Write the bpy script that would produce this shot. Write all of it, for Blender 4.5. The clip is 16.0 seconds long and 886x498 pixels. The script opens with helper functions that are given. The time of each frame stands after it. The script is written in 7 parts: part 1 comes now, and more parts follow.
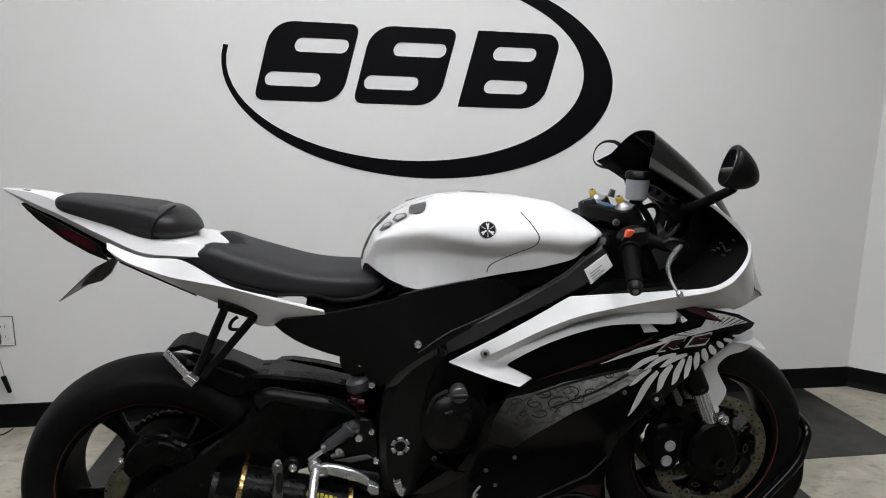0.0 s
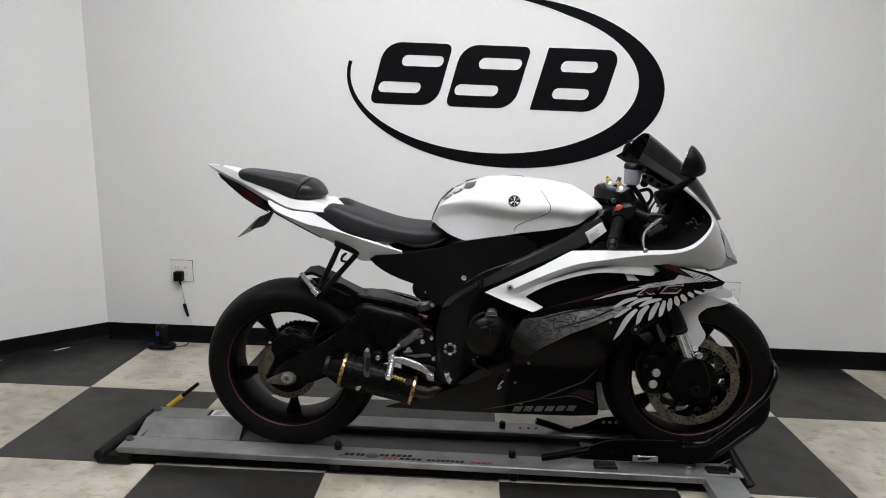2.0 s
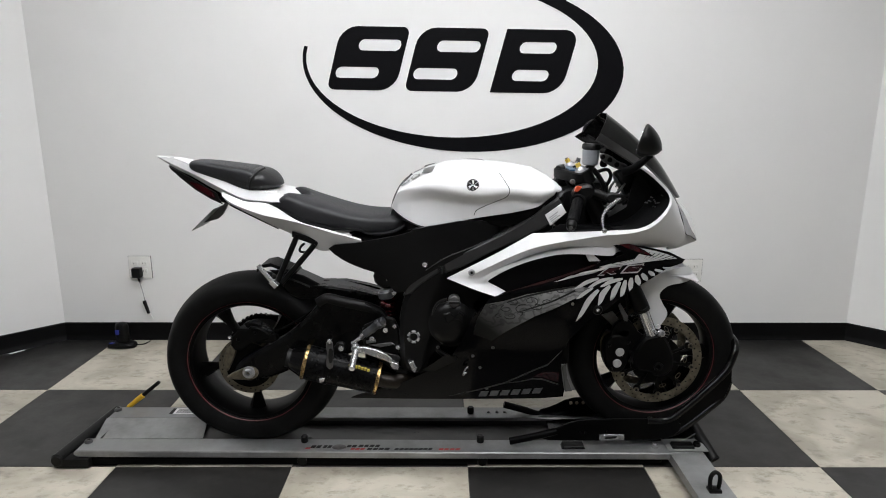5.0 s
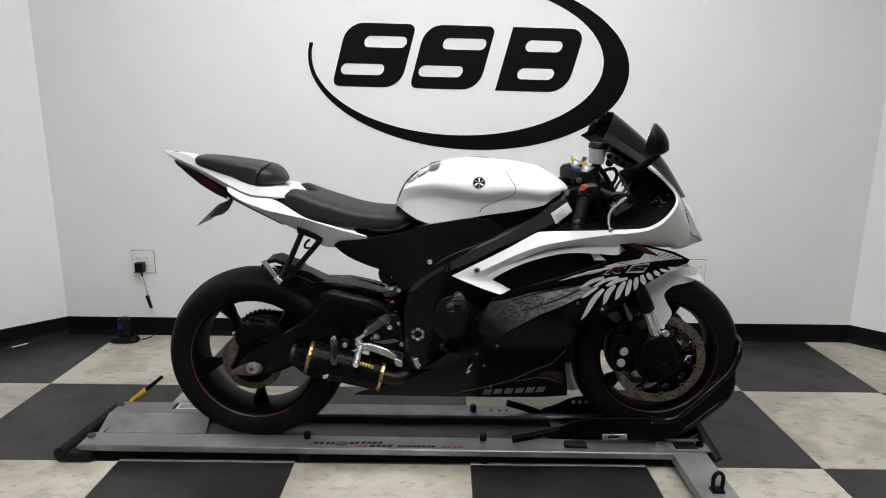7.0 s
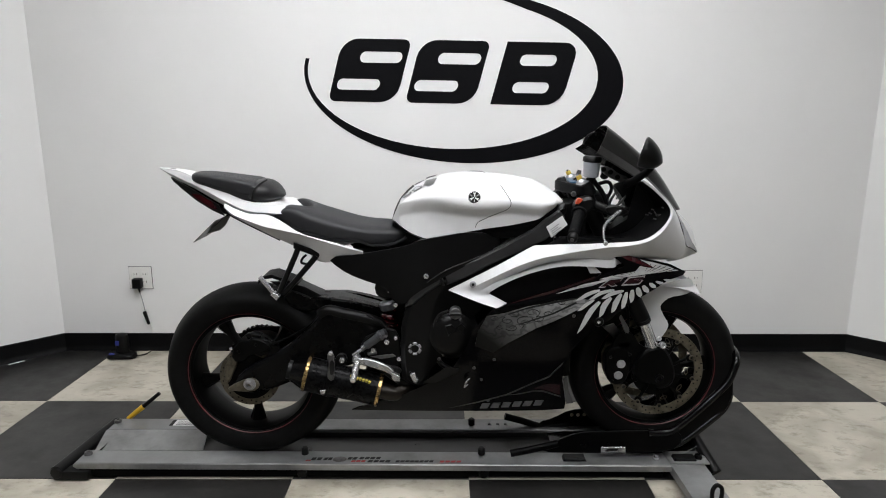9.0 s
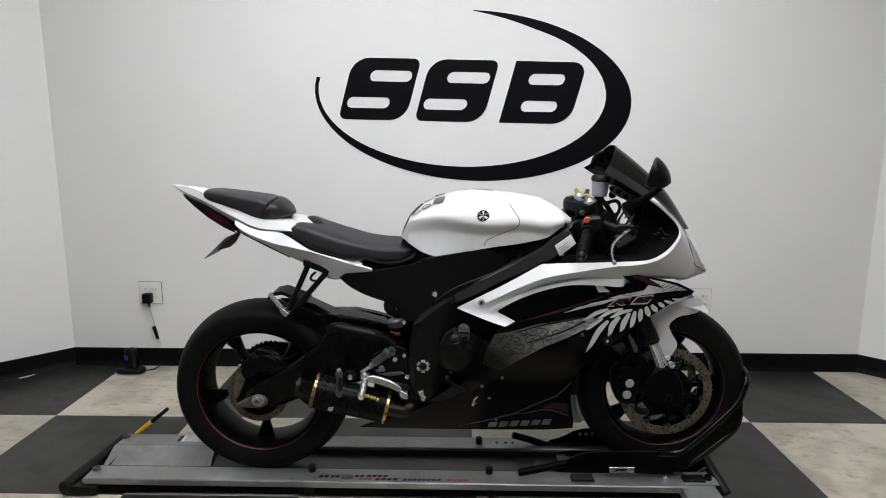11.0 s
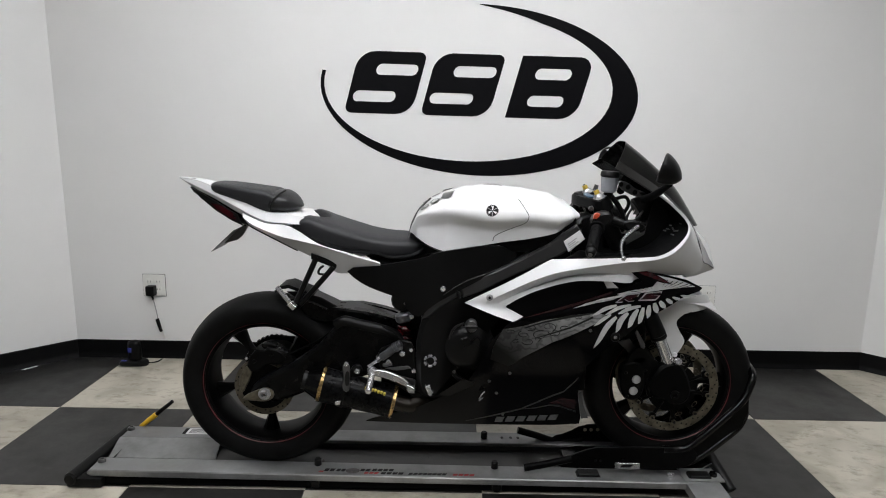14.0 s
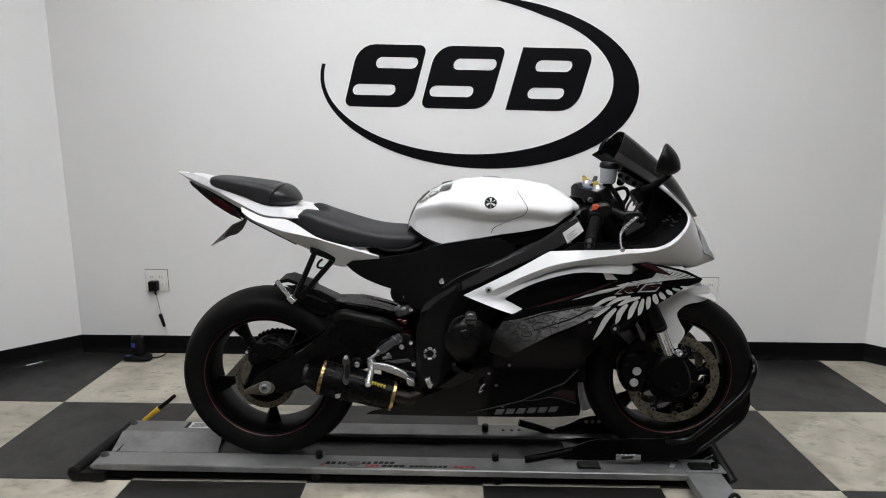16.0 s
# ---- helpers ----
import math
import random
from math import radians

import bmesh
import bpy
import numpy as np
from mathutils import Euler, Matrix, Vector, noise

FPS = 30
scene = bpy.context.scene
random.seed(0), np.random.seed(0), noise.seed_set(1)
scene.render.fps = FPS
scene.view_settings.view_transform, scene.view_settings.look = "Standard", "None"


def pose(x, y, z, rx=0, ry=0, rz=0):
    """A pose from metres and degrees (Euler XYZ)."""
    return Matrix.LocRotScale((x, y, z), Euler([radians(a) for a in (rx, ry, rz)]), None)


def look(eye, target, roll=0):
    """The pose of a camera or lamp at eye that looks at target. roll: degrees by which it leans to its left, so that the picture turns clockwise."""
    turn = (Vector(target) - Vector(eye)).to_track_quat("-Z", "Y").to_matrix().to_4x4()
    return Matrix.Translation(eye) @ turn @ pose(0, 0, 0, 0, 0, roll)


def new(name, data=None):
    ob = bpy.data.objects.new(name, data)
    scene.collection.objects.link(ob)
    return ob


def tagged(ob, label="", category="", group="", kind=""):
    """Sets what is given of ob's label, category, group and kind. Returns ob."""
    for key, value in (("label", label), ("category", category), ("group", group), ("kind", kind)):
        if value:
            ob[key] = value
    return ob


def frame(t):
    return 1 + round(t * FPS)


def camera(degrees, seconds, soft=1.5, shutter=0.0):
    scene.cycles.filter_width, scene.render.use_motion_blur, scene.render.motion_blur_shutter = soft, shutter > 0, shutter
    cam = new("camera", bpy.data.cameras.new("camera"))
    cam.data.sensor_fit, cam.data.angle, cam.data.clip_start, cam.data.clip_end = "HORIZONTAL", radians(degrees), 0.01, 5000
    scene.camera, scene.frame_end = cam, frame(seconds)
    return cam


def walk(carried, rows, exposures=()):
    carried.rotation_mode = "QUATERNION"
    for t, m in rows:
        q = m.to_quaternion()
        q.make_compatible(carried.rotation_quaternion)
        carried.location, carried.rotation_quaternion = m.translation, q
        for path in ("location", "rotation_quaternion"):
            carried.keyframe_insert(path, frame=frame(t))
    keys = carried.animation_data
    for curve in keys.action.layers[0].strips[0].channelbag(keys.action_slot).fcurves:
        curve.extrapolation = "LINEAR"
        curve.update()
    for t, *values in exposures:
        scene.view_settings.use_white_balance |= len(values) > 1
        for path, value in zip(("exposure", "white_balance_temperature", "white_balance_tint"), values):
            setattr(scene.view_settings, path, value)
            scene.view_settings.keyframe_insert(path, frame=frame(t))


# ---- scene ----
cam = camera(70.1, 16.0, 1.0)
PATH = [
    (0, (1.532, -1.334, 1.172), (1.804, 0.613, 0.803), 0.6),
    (0.2, (1.539, -1.455, 1.199), (1.7, 0.509, 0.857), 0.0),
    (0.3, (1.554, -1.508, 1.197), (1.623, 0.464, 0.87), -0.2),
    (0.5, (1.611, -1.616, 1.183), (1.522, 0.351, 0.835), -0.0),
    (0.7, (1.653, -1.699, 1.178), (1.571, 0.257, 0.769), -0.0),
    (0.8, (1.658, -1.737, 1.186), (1.577, 0.218, 0.77), -0.5),
    (1, (1.661, -1.812, 1.191), (1.589, 0.147, 0.796), -0.6),
    (1.2, (1.648, -1.891, 1.186), (1.594, 0.068, 0.785), 0.3),
    (1.5, (1.653, -1.949, 1.197), (1.59, 0.01, 0.796), 0.6),
    (1.8, (1.669, -1.973, 1.197), (1.602, -0.014, 0.796), 2.1),
    (2, (1.68, -1.964, 1.198), (1.59, -0.005, 0.803), 1.4),
    (2.5, (1.707, -1.935, 1.193), (1.644, 0.015, 0.754), -0.2),
    (3, (1.704, -1.934, 1.196), (1.663, 0.016, 0.756), -0.7),
    (3.5, (1.703, -1.939, 1.194), (1.688, 0.011, 0.752), 0.2),
    (4, (1.717, -1.939, 1.196), (1.715, 0.012, 0.759), 0.0),
    (6.5, (1.715, -1.934, 1.191), (1.719, 0.017, 0.753), 0.2),
    (7, (1.702, -1.936, 1.191), (1.699, 0.014, 0.749), 0.6),
    (7.5, (1.706, -1.93, 1.19), (1.714, 0.022, 0.755), 0.2),
    (8, (1.71, -1.932, 1.195), (1.727, 0.023, 0.773), -0.1),
    (10.5, (1.707, -1.948, 1.206), (1.68, 0.016, 0.827), 0.5),
    (11, (1.705, -1.948, 1.211), (1.683, 0.019, 0.852), 0.3),
    (11.5, (1.7, -1.946, 1.215), (1.676, 0.024, 0.869), 0.1),
    (12, (1.693, -1.946, 1.213), (1.68, 0.025, 0.875), 0.7),
    (12.5, (1.689, -1.939, 1.214), (1.692, 0.032, 0.875), 0.5),
    (13, (1.687, -1.938, 1.218), (1.713, 0.033, 0.884), 0.6),
    (13.5, (1.677, -1.947, 1.213), (1.665, 0.021, 0.854), 1.0),
    (14, (1.674, -1.944, 1.209), (1.657, 0.021, 0.834), 0.8),
    (14.5, (1.677, -1.94, 1.204), (1.658, 0.021, 0.813), 0.7),
    (15, (1.682, -1.946, 1.206), (1.639, 0.015, 0.815), 0.4),
    (15.5, (1.692, -1.94, 1.203), (1.661, 0.021, 0.811), 0.3),
    (16, (1.695, -1.942, 1.203), (1.661, 0.018, 0.811), 0.3),
]
EXPOSURES = [(0, -0.26), (0.2, -0.3), (0.5, -0.4), (0.7, -0.42), (1.0, -0.22), (1.2, -0.13), (1.6, -0.02), (2.0, -0.02), (2.5, -0.02), (3.0, 0.05), (4.0, 0.06), (7.0, 0.06), (9.0, 0.05), (10.5, 0.0), (11.0, -0.06), (12.0, -0.12), (12.5, -0.16), (13.0, -0.14), (14.0, -0.12), (16.0, -0.10)]
walk(cam, [(t, look(eye, target, roll)) for t, eye, target, roll in PATH], EXPOSURES)

# ---- world ----
# Indoor light: closed room, two fluorescent ceiling panels over the display bay and two behind.
world = bpy.data.worlds.new("world")
scene.world = world
world.use_nodes = True
world.node_tree.nodes["Background"].inputs[0].default_value = (0.9, 0.95, 1.0, 1)
world.node_tree.nodes["Background"].inputs[1].default_value = 0.02
scene.view_settings.exposure = 0.0
LAMP = 16.8

# ---- materials ----
def mat(name, color, rough=0.5, metal=0.0, vary=0.0, scale=8.0, bump=0.0, bscale=200.0, coat=0.0, rvary=0.0, island=0.0, spec=0.5, dark=None):
    m = bpy.data.materials.new(name)
    m.use_nodes = True
    nt = m.node_tree
    b = nt.nodes["Principled BSDF"]
    b.inputs["Base Color"].default_value = (*color, 1)
    b.inputs["Roughness"].default_value = rough
    b.inputs["Metallic"].default_value = metal
    b.inputs["Coat Weight"].default_value = coat
    b.inputs["Coat Roughness"].default_value = 0.06
    b.inputs["Specular IOR Level"].default_value = spec
    tc = nt.nodes.new("ShaderNodeTexCoord")
    if vary or rvary or island:
        big = nt.nodes.new("ShaderNodeTexNoise")
        big.inputs["Scale"].default_value = scale
        big.inputs["Detail"].default_value = 6
        big.inputs["Roughness"].default_value = 0.65
        nt.links.new(tc.outputs["Object"], big.inputs["Vector"])
    if vary or island:
        mix = nt.nodes.new("ShaderNodeMixRGB")
        lo = dark or tuple(c * (1 - vary) for c in color)
        hi = tuple(min(1, c * (1 + vary)) for c in color)
        mix.inputs[1].default_value = (*lo, 1)
        mix.inputs[2].default_value = (*hi, 1)
        ramp = nt.nodes.new("ShaderNodeMapRange")
        ramp.inputs[1].default_value, ramp.inputs[2].default_value = 0.3, 0.7
        nt.links.new(big.outputs["Fac"], ramp.inputs[0])
        nt.links.new(ramp.outputs[0], mix.inputs[0])
        out = mix.outputs[0]
        if island:
            info = nt.nodes.new("ShaderNodeObjectInfo")
            mr = nt.nodes.new("ShaderNodeMapRange")
            mr.inputs[3].default_value, mr.inputs[4].default_value = 1 - island, 1 + island
            nt.links.new(info.outputs["Random"], mr.inputs[0])
            hsv = nt.nodes.new("ShaderNodeHueSaturation")
            nt.links.new(mr.outputs[0], hsv.inputs["Value"])
            nt.links.new(out, hsv.inputs["Color"])
            out = hsv.outputs[0]
        nt.links.new(out, b.inputs["Base Color"])
    if rvary:
        mr = nt.nodes.new("ShaderNodeMapRange")
        mr.inputs[1].default_value, mr.inputs[2].default_value = 0.3, 0.7
        mr.inputs[3].default_value, mr.inputs[4].default_value = max(0.02, rough - rvary), min(1, rough + rvary)
        nt.links.new(big.outputs["Fac"], mr.inputs[0])
        nt.links.new(mr.outputs[0], b.inputs["Roughness"])
    if bump:
        fine = nt.nodes.new("ShaderNodeTexNoise")
        fine.inputs["Scale"].default_value = bscale
        fine.inputs["Detail"].default_value = 4
        nt.links.new(tc.outputs["Object"], fine.inputs["Vector"])
        bp = nt.nodes.new("ShaderNodeBump")
        bp.inputs["Strength"].default_value = bump
        bp.inputs["Distance"].default_value = 0.002
        nt.links.new(fine.outputs["Fac"], bp.inputs["Height"])
        nt.links.new(bp.outputs[0], b.inputs["Normal"])
    return m


def tile_mat(name, base, spot, line, rough, fleck):
    """Vinyl floor tile: cloudy base, drawn-out flecks, scuffed gloss."""
    m = mat(name, base, rough, rvary=0.12, scale=5.0, bump=0.05, bscale=60.0)
    nt = m.node_tree
    b = nt.nodes["Principled BSDF"]
    tc = nt.nodes.new("ShaderNodeTexCoord")
    info = nt.nodes.new("ShaderNodeObjectInfo")
    add = nt.nodes.new("ShaderNodeVectorMath")
    add.operation = "MULTIPLY_ADD"
    add.inputs[1].default_value = (1, 1, 1)
    scl = nt.nodes.new("ShaderNodeVectorMath")
    scl.operation = "SCALE"
    scl.inputs[0].default_value = (17, 31, 5)
    nt.links.new(info.outputs["Random"], scl.inputs["Scale"])
    nt.links.new(tc.outputs["Object"], add.inputs[0])
    nt.links.new(scl.outputs[0], add.inputs[2])
    cloud = nt.nodes.new("ShaderNodeTexNoise")
    cloud.inputs["Scale"].default_value, cloud.inputs["Detail"].default_value = 4.5, 8
    cloud.inputs["Distortion"].default_value = 0.6
    flecks = nt.nodes.new("ShaderNodeTexNoise")
    flecks.inputs["Scale"].default_value, flecks.inputs["Detail"].default_value = 22, 9
    flecks.inputs["Roughness"].default_value = 0.68
    mp = nt.nodes.new("ShaderNodeMapping")
    mp.inputs["Scale"].default_value = (0.75, 1.25, 1)
    mp.inputs["Rotation"].default_value = (0, 0, 0.3)
    nt.links.new(add.outputs[0], cloud.inputs["Vector"])
    nt.links.new(add.outputs[0], mp.inputs["Vector"])
    nt.links.new(mp.outputs[0], flecks.inputs["Vector"])
    r1, r2 = nt.nodes.new("ShaderNodeMapRange"), nt.nodes.new("ShaderNodeMapRange")
    r1.inputs[1].default_value, r1.inputs[2].default_value = 0.40, 0.62
    r2.inputs[1].default_value, r2.inputs[2].default_value, r2.inputs[4].default_value = 0.52, 0.74, fleck
    nt.links.new(cloud.outputs["Fac"], r1.inputs[0])
    nt.links.new(flecks.outputs["Fac"], r2.inputs[0])
    m1, m2 = nt.nodes.new("ShaderNodeMixRGB"), nt.nodes.new("ShaderNodeMixRGB")
    m1.inputs[1].default_value, m1.inputs[2].default_value = (*base, 1), (*spot, 1)
    m2.inputs[2].default_value = (*line, 1)
    nt.links.new(r1.outputs[0], m1.inputs[0])
    nt.links.new(r2.outputs[0], m2.inputs[0])
    nt.links.new(m1.outputs[0], m2.inputs[1])
    nt.links.new(m2.outputs[0], b.inputs["Base Color"])
    return m


def lit(name, color, strength):
    m = bpy.data.materials.new(name)
    m.use_nodes = True
    b = m.node_tree.nodes["Principled BSDF"]
    b.inputs["Base Color"].default_value = (*color, 1)
    b.inputs["Emission Color"].default_value = (*color, 1)
    b.inputs["Emission Strength"].default_value = strength
    return m


WALL = mat("wall_paint", (0.76, 0.755, 0.745), 0.6, vary=0.025, scale=1.5, bump=0.12, bscale=350)
WALLD = mat("unseen_wall_grey", (0.34, 0.34, 0.345), 0.7, vary=0.05, scale=1.5, bump=0.12, bscale=350)
CEIL = mat("ceiling_paint", (0.75, 0.75, 0.74), 0.8, vary=0.03, bump=0.2, bscale=120)
RUBBER = mat("base_rubber", (0.002, 0.002, 0.0022), 0.6, vary=0.3, scale=6, bump=0.1, spec=0.12)
VINYL = mat("black_vinyl", (0.0022, 0.0022, 0.003), 0.55, vary=0.1, scale=3, spec=0.08)
TILE_L = tile_mat("tile_light", (0.47, 0.437, 0.365), (0.315, 0.288, 0.233), (0.17, 0.152, 0.11), 0.42, 0.9)
TILE_D = tile_mat("tile_dark", (0.0090, 0.0086, 0.0080), (0.0145, 0.0138, 0.0128), (0.038, 0.0365, 0.034), 0.42, 0.45)
GROUT = mat("floor_base", (0.10, 0.095, 0.09), 0.8, vary=0.2)
PLATE = mat("outlet_plastic", (0.72, 0.71, 0.68), 0.35, vary=0.02)
BLACKPL = mat("black_plastic", (0.0028, 0.0028, 0.0028), 0.42, vary=0.2, scale=20, bump=0.06, bscale=500, spec=0.18)
BLUEPL = mat("blue_plastic", (0.02, 0.03, 0.22), 0.4, vary=0.1)
ALU = mat("rail_aluminium", (0.25, 0.252, 0.252), 0.42, 0.45, vary=0.2, scale=9, bump=0.08, bscale=90, rvary=0.1, dark=(0.165, 0.165, 0.163))
ALUD = mat("tray_coating", (0.017, 0.0165, 0.0155), 0.38, 0.15, vary=0.7, scale=4, rvary=0.16, bump=0.1)
STEELB = mat("black_powder_coat", (0.0016, 0.0016, 0.0017), 0.16, vary=0.3, scale=15, bump=0.06, bscale=160, spec=0.24)
BOLT = mat("zinc_bolt", (0.72, 0.72, 0.73), 0.24, 0.9, vary=0.15, scale=60)
YELLOW = mat("yellow_grip", (0.62, 0.38, 0.02), 0.45, vary=0.12, scale=40)
STICKW = mat("white_sticker", (0.70, 0.70, 0.70), 0.5, vary=0.04)
INK = mat("dark_print", (0.008, 0.008, 0.008), 0.5, vary=0.2, spec=0.2)
REDINK = mat("red_print", (0.35, 0.03, 0.03), 0.5, vary=0.2)
WHITEP = mat("white_pearl_paint", (0.585, 0.585, 0.588), 0.45, coat=0.25, vary=0.012, scale=3, spec=0.12)
SILVERP = mat("silver_print", (0.52, 0.52, 0.52), 0.35, 0.15, vary=0.14, scale=30)
GLOSSB = mat("gloss_black_paint", (0.0018, 0.0018, 0.002), 0.12, vary=0.2, scale=6, rvary=0.05, spec=0.09)
SATINB = mat("satin_black_frame", (0.0028, 0.0028, 0.0028), 0.40, vary=0.2, scale=12, bump=0.06, bscale=400, spec=0.15)
MATTEB = mat("matt_black_plastic", (0.0026, 0.0026, 0.0028), 0.5, vary=0.3, scale=14, bump=0.15, bscale=700, spec=0.09)
ENGB = mat("engine_black", (0.0018, 0.0018, 0.0018), 0.36, vary=0.3, scale=20, bump=0.15, bscale=250, spec=0.08)
TYRE = mat("tyre_rubber", (0.0042, 0.0042, 0.0042), 0.55, vary=0.35, scale=18, bump=0.14, bscale=400, spec=0.10)
RIMB = mat("rim_black", (0.0016, 0.0016, 0.0016), 0.35, vary=0.3, scale=20, spec=0.07)
REDLINE = mat("red_pinstripe", (0.075, 0.005, 0.007), 0.45, vary=0.5, scale=18)
SEAT = mat("seat_vinyl", (0.0165, 0.0167, 0.0185), 0.46, vary=0.14, scale=10, bump=0.35, bscale=900, spec=0.28)
SEATG = mat("seat_gloss_trim", (0.006, 0.006, 0.007), 0.40, vary=0.1, scale=6, spec=0.2)
CHROME = mat("bright_steel", (0.68, 0.68, 0.69), 0.16, 0.9, vary=0.08, scale=30)
BILLET = mat("billet_aluminium", (0.60, 0.60, 0.61), 0.27, 0.88, vary=0.14, scale=40)
DISC = mat("brake_disc_steel", (0.125, 0.111, 0.083), 0.40, 0.75, vary=0.55, scale=35, bump=0.1, bscale=200)
GOLD = mat("gold_anodised", (0.42, 0.285, 0.12), 0.28, 0.95, vary=0.5, scale=60, rvary=0.12)
BRASS = mat("heat_tinted_steel", (0.012, 0.009, 0.006), 0.35, 0.6, vary=0.5, scale=25)
CARBON = mat("carbon_weave", (0.0028, 0.0028, 0.0030), 0.3, vary=0.6, scale=90, spec=0.07, bump=0.25, bscale=60, rvary=0.12)
REDSPR = mat("red_spring", (0.052, 0.003, 0.005), 0.22, vary=0.2, scale=30)
REDLENS = mat("red_tail_lens", (0.030, 0.0015, 0.003), 0.2, vary=0.4, scale=30, spec=0.3)
ORANGE = mat("orange_switch", (0.50, 0.06, 0.018), 0.4, vary=0.15, scale=60)
BLUEAN = mat("blue_anodised", (0.07, 0.16, 0.26), 0.3, 0.7, vary=0.1)
RESERV = mat("reservoir_plastic", (0.22, 0.23, 0.25), 0.35, vary=0.1, scale=30)
SMOKE = mat("smoked_acrylic", (0.006, 0.006, 0.0058), 0.14, vary=0.2, spec=0.26, rvary=0.06, scale=5)
MIRROR = mat("mirror_glass", (0.85, 0.86, 0.87), 0.03, 1.0)
LENS = mat("headlamp_lens", (0.30, 0.30, 0.31), 0.08, 0.2, coat=1.0, vary=0.2, scale=12)
GREY = mat("grey_cast", (0.10, 0.10, 0.10), 0.36, 0.55, vary=0.25, scale=30, bump=0.1)
# lighter satin black for grey fittings and for painted edge highlights
SATINL = mat("satin_fitting_highlight", (0.009, 0.009, 0.009), 0.32, vary=0.25, scale=12, bump=0.06, bscale=400, spec=0.4)
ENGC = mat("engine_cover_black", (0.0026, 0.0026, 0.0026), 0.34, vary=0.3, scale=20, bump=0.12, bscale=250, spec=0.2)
SWINGB = mat("swingarm_black", (0.0018, 0.0018, 0.0019), 0.28, vary=0.3, scale=12, bump=0.05, bscale=300, spec=0.10, rvary=0.08)
HUGP = mat("hugger_lit_top", (0.014, 0.014, 0.0143), 0.42, vary=0.25, scale=12, bump=0.12, bscale=600, spec=0.4)
SEATP = mat("seat_pad_vinyl", (0.011, 0.011, 0.012), 0.40, vary=0.12, scale=10, bump=0.10, bscale=900, spec=0.35)
FRAMEB = mat("frame_satin_black", (0.0036, 0.0036, 0.0037), 0.38, vary=0.3, scale=12, bump=0.08, bscale=400, spec=0.17, rvary=0.08)
DISCR = mat("rear_disc_steel", (0.10, 0.088, 0.065), 0.45, 0.6, vary=0.35, scale=35, bump=0.1, bscale=200)
SHOCKG = mat("shock_grey", (0.055, 0.057, 0.062), 0.35, 0.3, vary=0.3, scale=40)
PADL = mat("pad_pale_face", (0.36, 0.36, 0.36), 0.5, vary=0.15, scale=40)
# paler copy of the frame black, for facets that catch the light
FACET = mat("frame_facet_lit", (0.022, 0.022, 0.0225), 0.38, vary=0.2, scale=14, bump=0.08, bscale=400, spec=0.35)
GOLDB = mat("bright_gold_anodised", (0.62, 0.44, 0.08), 0.3, 0.6, vary=0.2, scale=60)
CAPM = mat("cap_aluminium", (0.30, 0.30, 0.31), 0.38, 0.6, vary=0.2, scale=40)
UNDER = mat("rail_shade_black", (0.0022, 0.0022, 0.0022), 0.7, vary=0.3, scale=10, spec=0.06)
PLATEB = mat("black_plate_coat", (0.0016, 0.0016, 0.0017), 0.35, vary=0.3, scale=15, bump=0.06, bscale=160, spec=0.07)
COVERB = mat("side_cover_black", (0.0034, 0.0034, 0.0036), 0.36, vary=0.35, scale=9, bump=0.12, bscale=600, spec=0.14, rvary=0.12)

# ---- mesh tools ----
from mathutils import geometry


def finish(bm, name, material, parent=None, smooth=40, loc=None):
    bmesh.ops.remove_doubles(bm, verts=bm.verts, dist=1e-5)
    bmesh.ops.recalc_face_normals(bm, faces=bm.faces)
    me = bpy.data.meshes.new(name)
    bm.to_mesh(me)
    bm.free()
    me.materials.append(material)
    if smooth:
        me.polygons.foreach_set("use_smooth", [True] * len(me.polygons))
        me.set_sharp_from_angle(angle=radians(smooth))
    ob = new(name, me)
    if parent is not None:
        ob.parent = parent
    if loc is not None:
        ob.location = loc
    return ob


def part(name, bm, material, parent, label="", smooth=40):
    ob = finish(bm, name, material, parent, smooth)
    if label:
        ob["label"] = label
    return ob


def thing(name, label, category, loc=(0, 0, 0), group=""):
    ob = new(name)
    ob.location = loc
    return tagged(ob, label, category, group)


def joined(*bms):
    """All of these bmeshes in the first."""
    first = bms[0]
    for other in bms[1:]:
        me = bpy.data.meshes.new("tmp")
        other.to_mesh(me)
        other.free()
        first.from_mesh(me)
        bpy.data.meshes.remove(me)
    return first


def moved(bm, m):
    bmesh.ops.transform(bm, matrix=m, verts=bm.verts)
    return bm


def mirrored(bm):
    """The same on the bike's other side."""
    for v in bm.verts:
        v.co.y = -v.co.y
    return bm


def box(x0, x1, y0, y1, z0, z1, bevel=0.0, seg=2):
    bm = bmesh.new()
    bmesh.ops.create_cube(bm, size=1)
    for v in bm.verts:
        v.co = ((x0 + x1) / 2 + v.co.x * (x1 - x0), (y0 + y1) / 2 + v.co.y * (y1 - y0), (z0 + z1) / 2 + v.co.z * (z1 - z0))
    if bevel:
        bmesh.ops.bevel(bm, geom=list(bm.edges), offset=bevel, segments=seg, affect="EDGES", profile=0.6)
    return bm


def rings(bm, loops, close=True, caps=True):
    """Skins a row of equal vertex rings."""
    rows = [[bm.verts.new(p) for p in loop] for loop in loops]
    n = len(rows[0])
    for a, b in zip(rows, rows[1:]):
        for i in range(n if close else n - 1):
            j = (i + 1) % n
            bm.faces.new((a[i], a[j], b[j], b[i]))
    if caps:
        bm.faces.new(rows[0][::-1])
        bm.faces.new(rows[-1])
    return bm


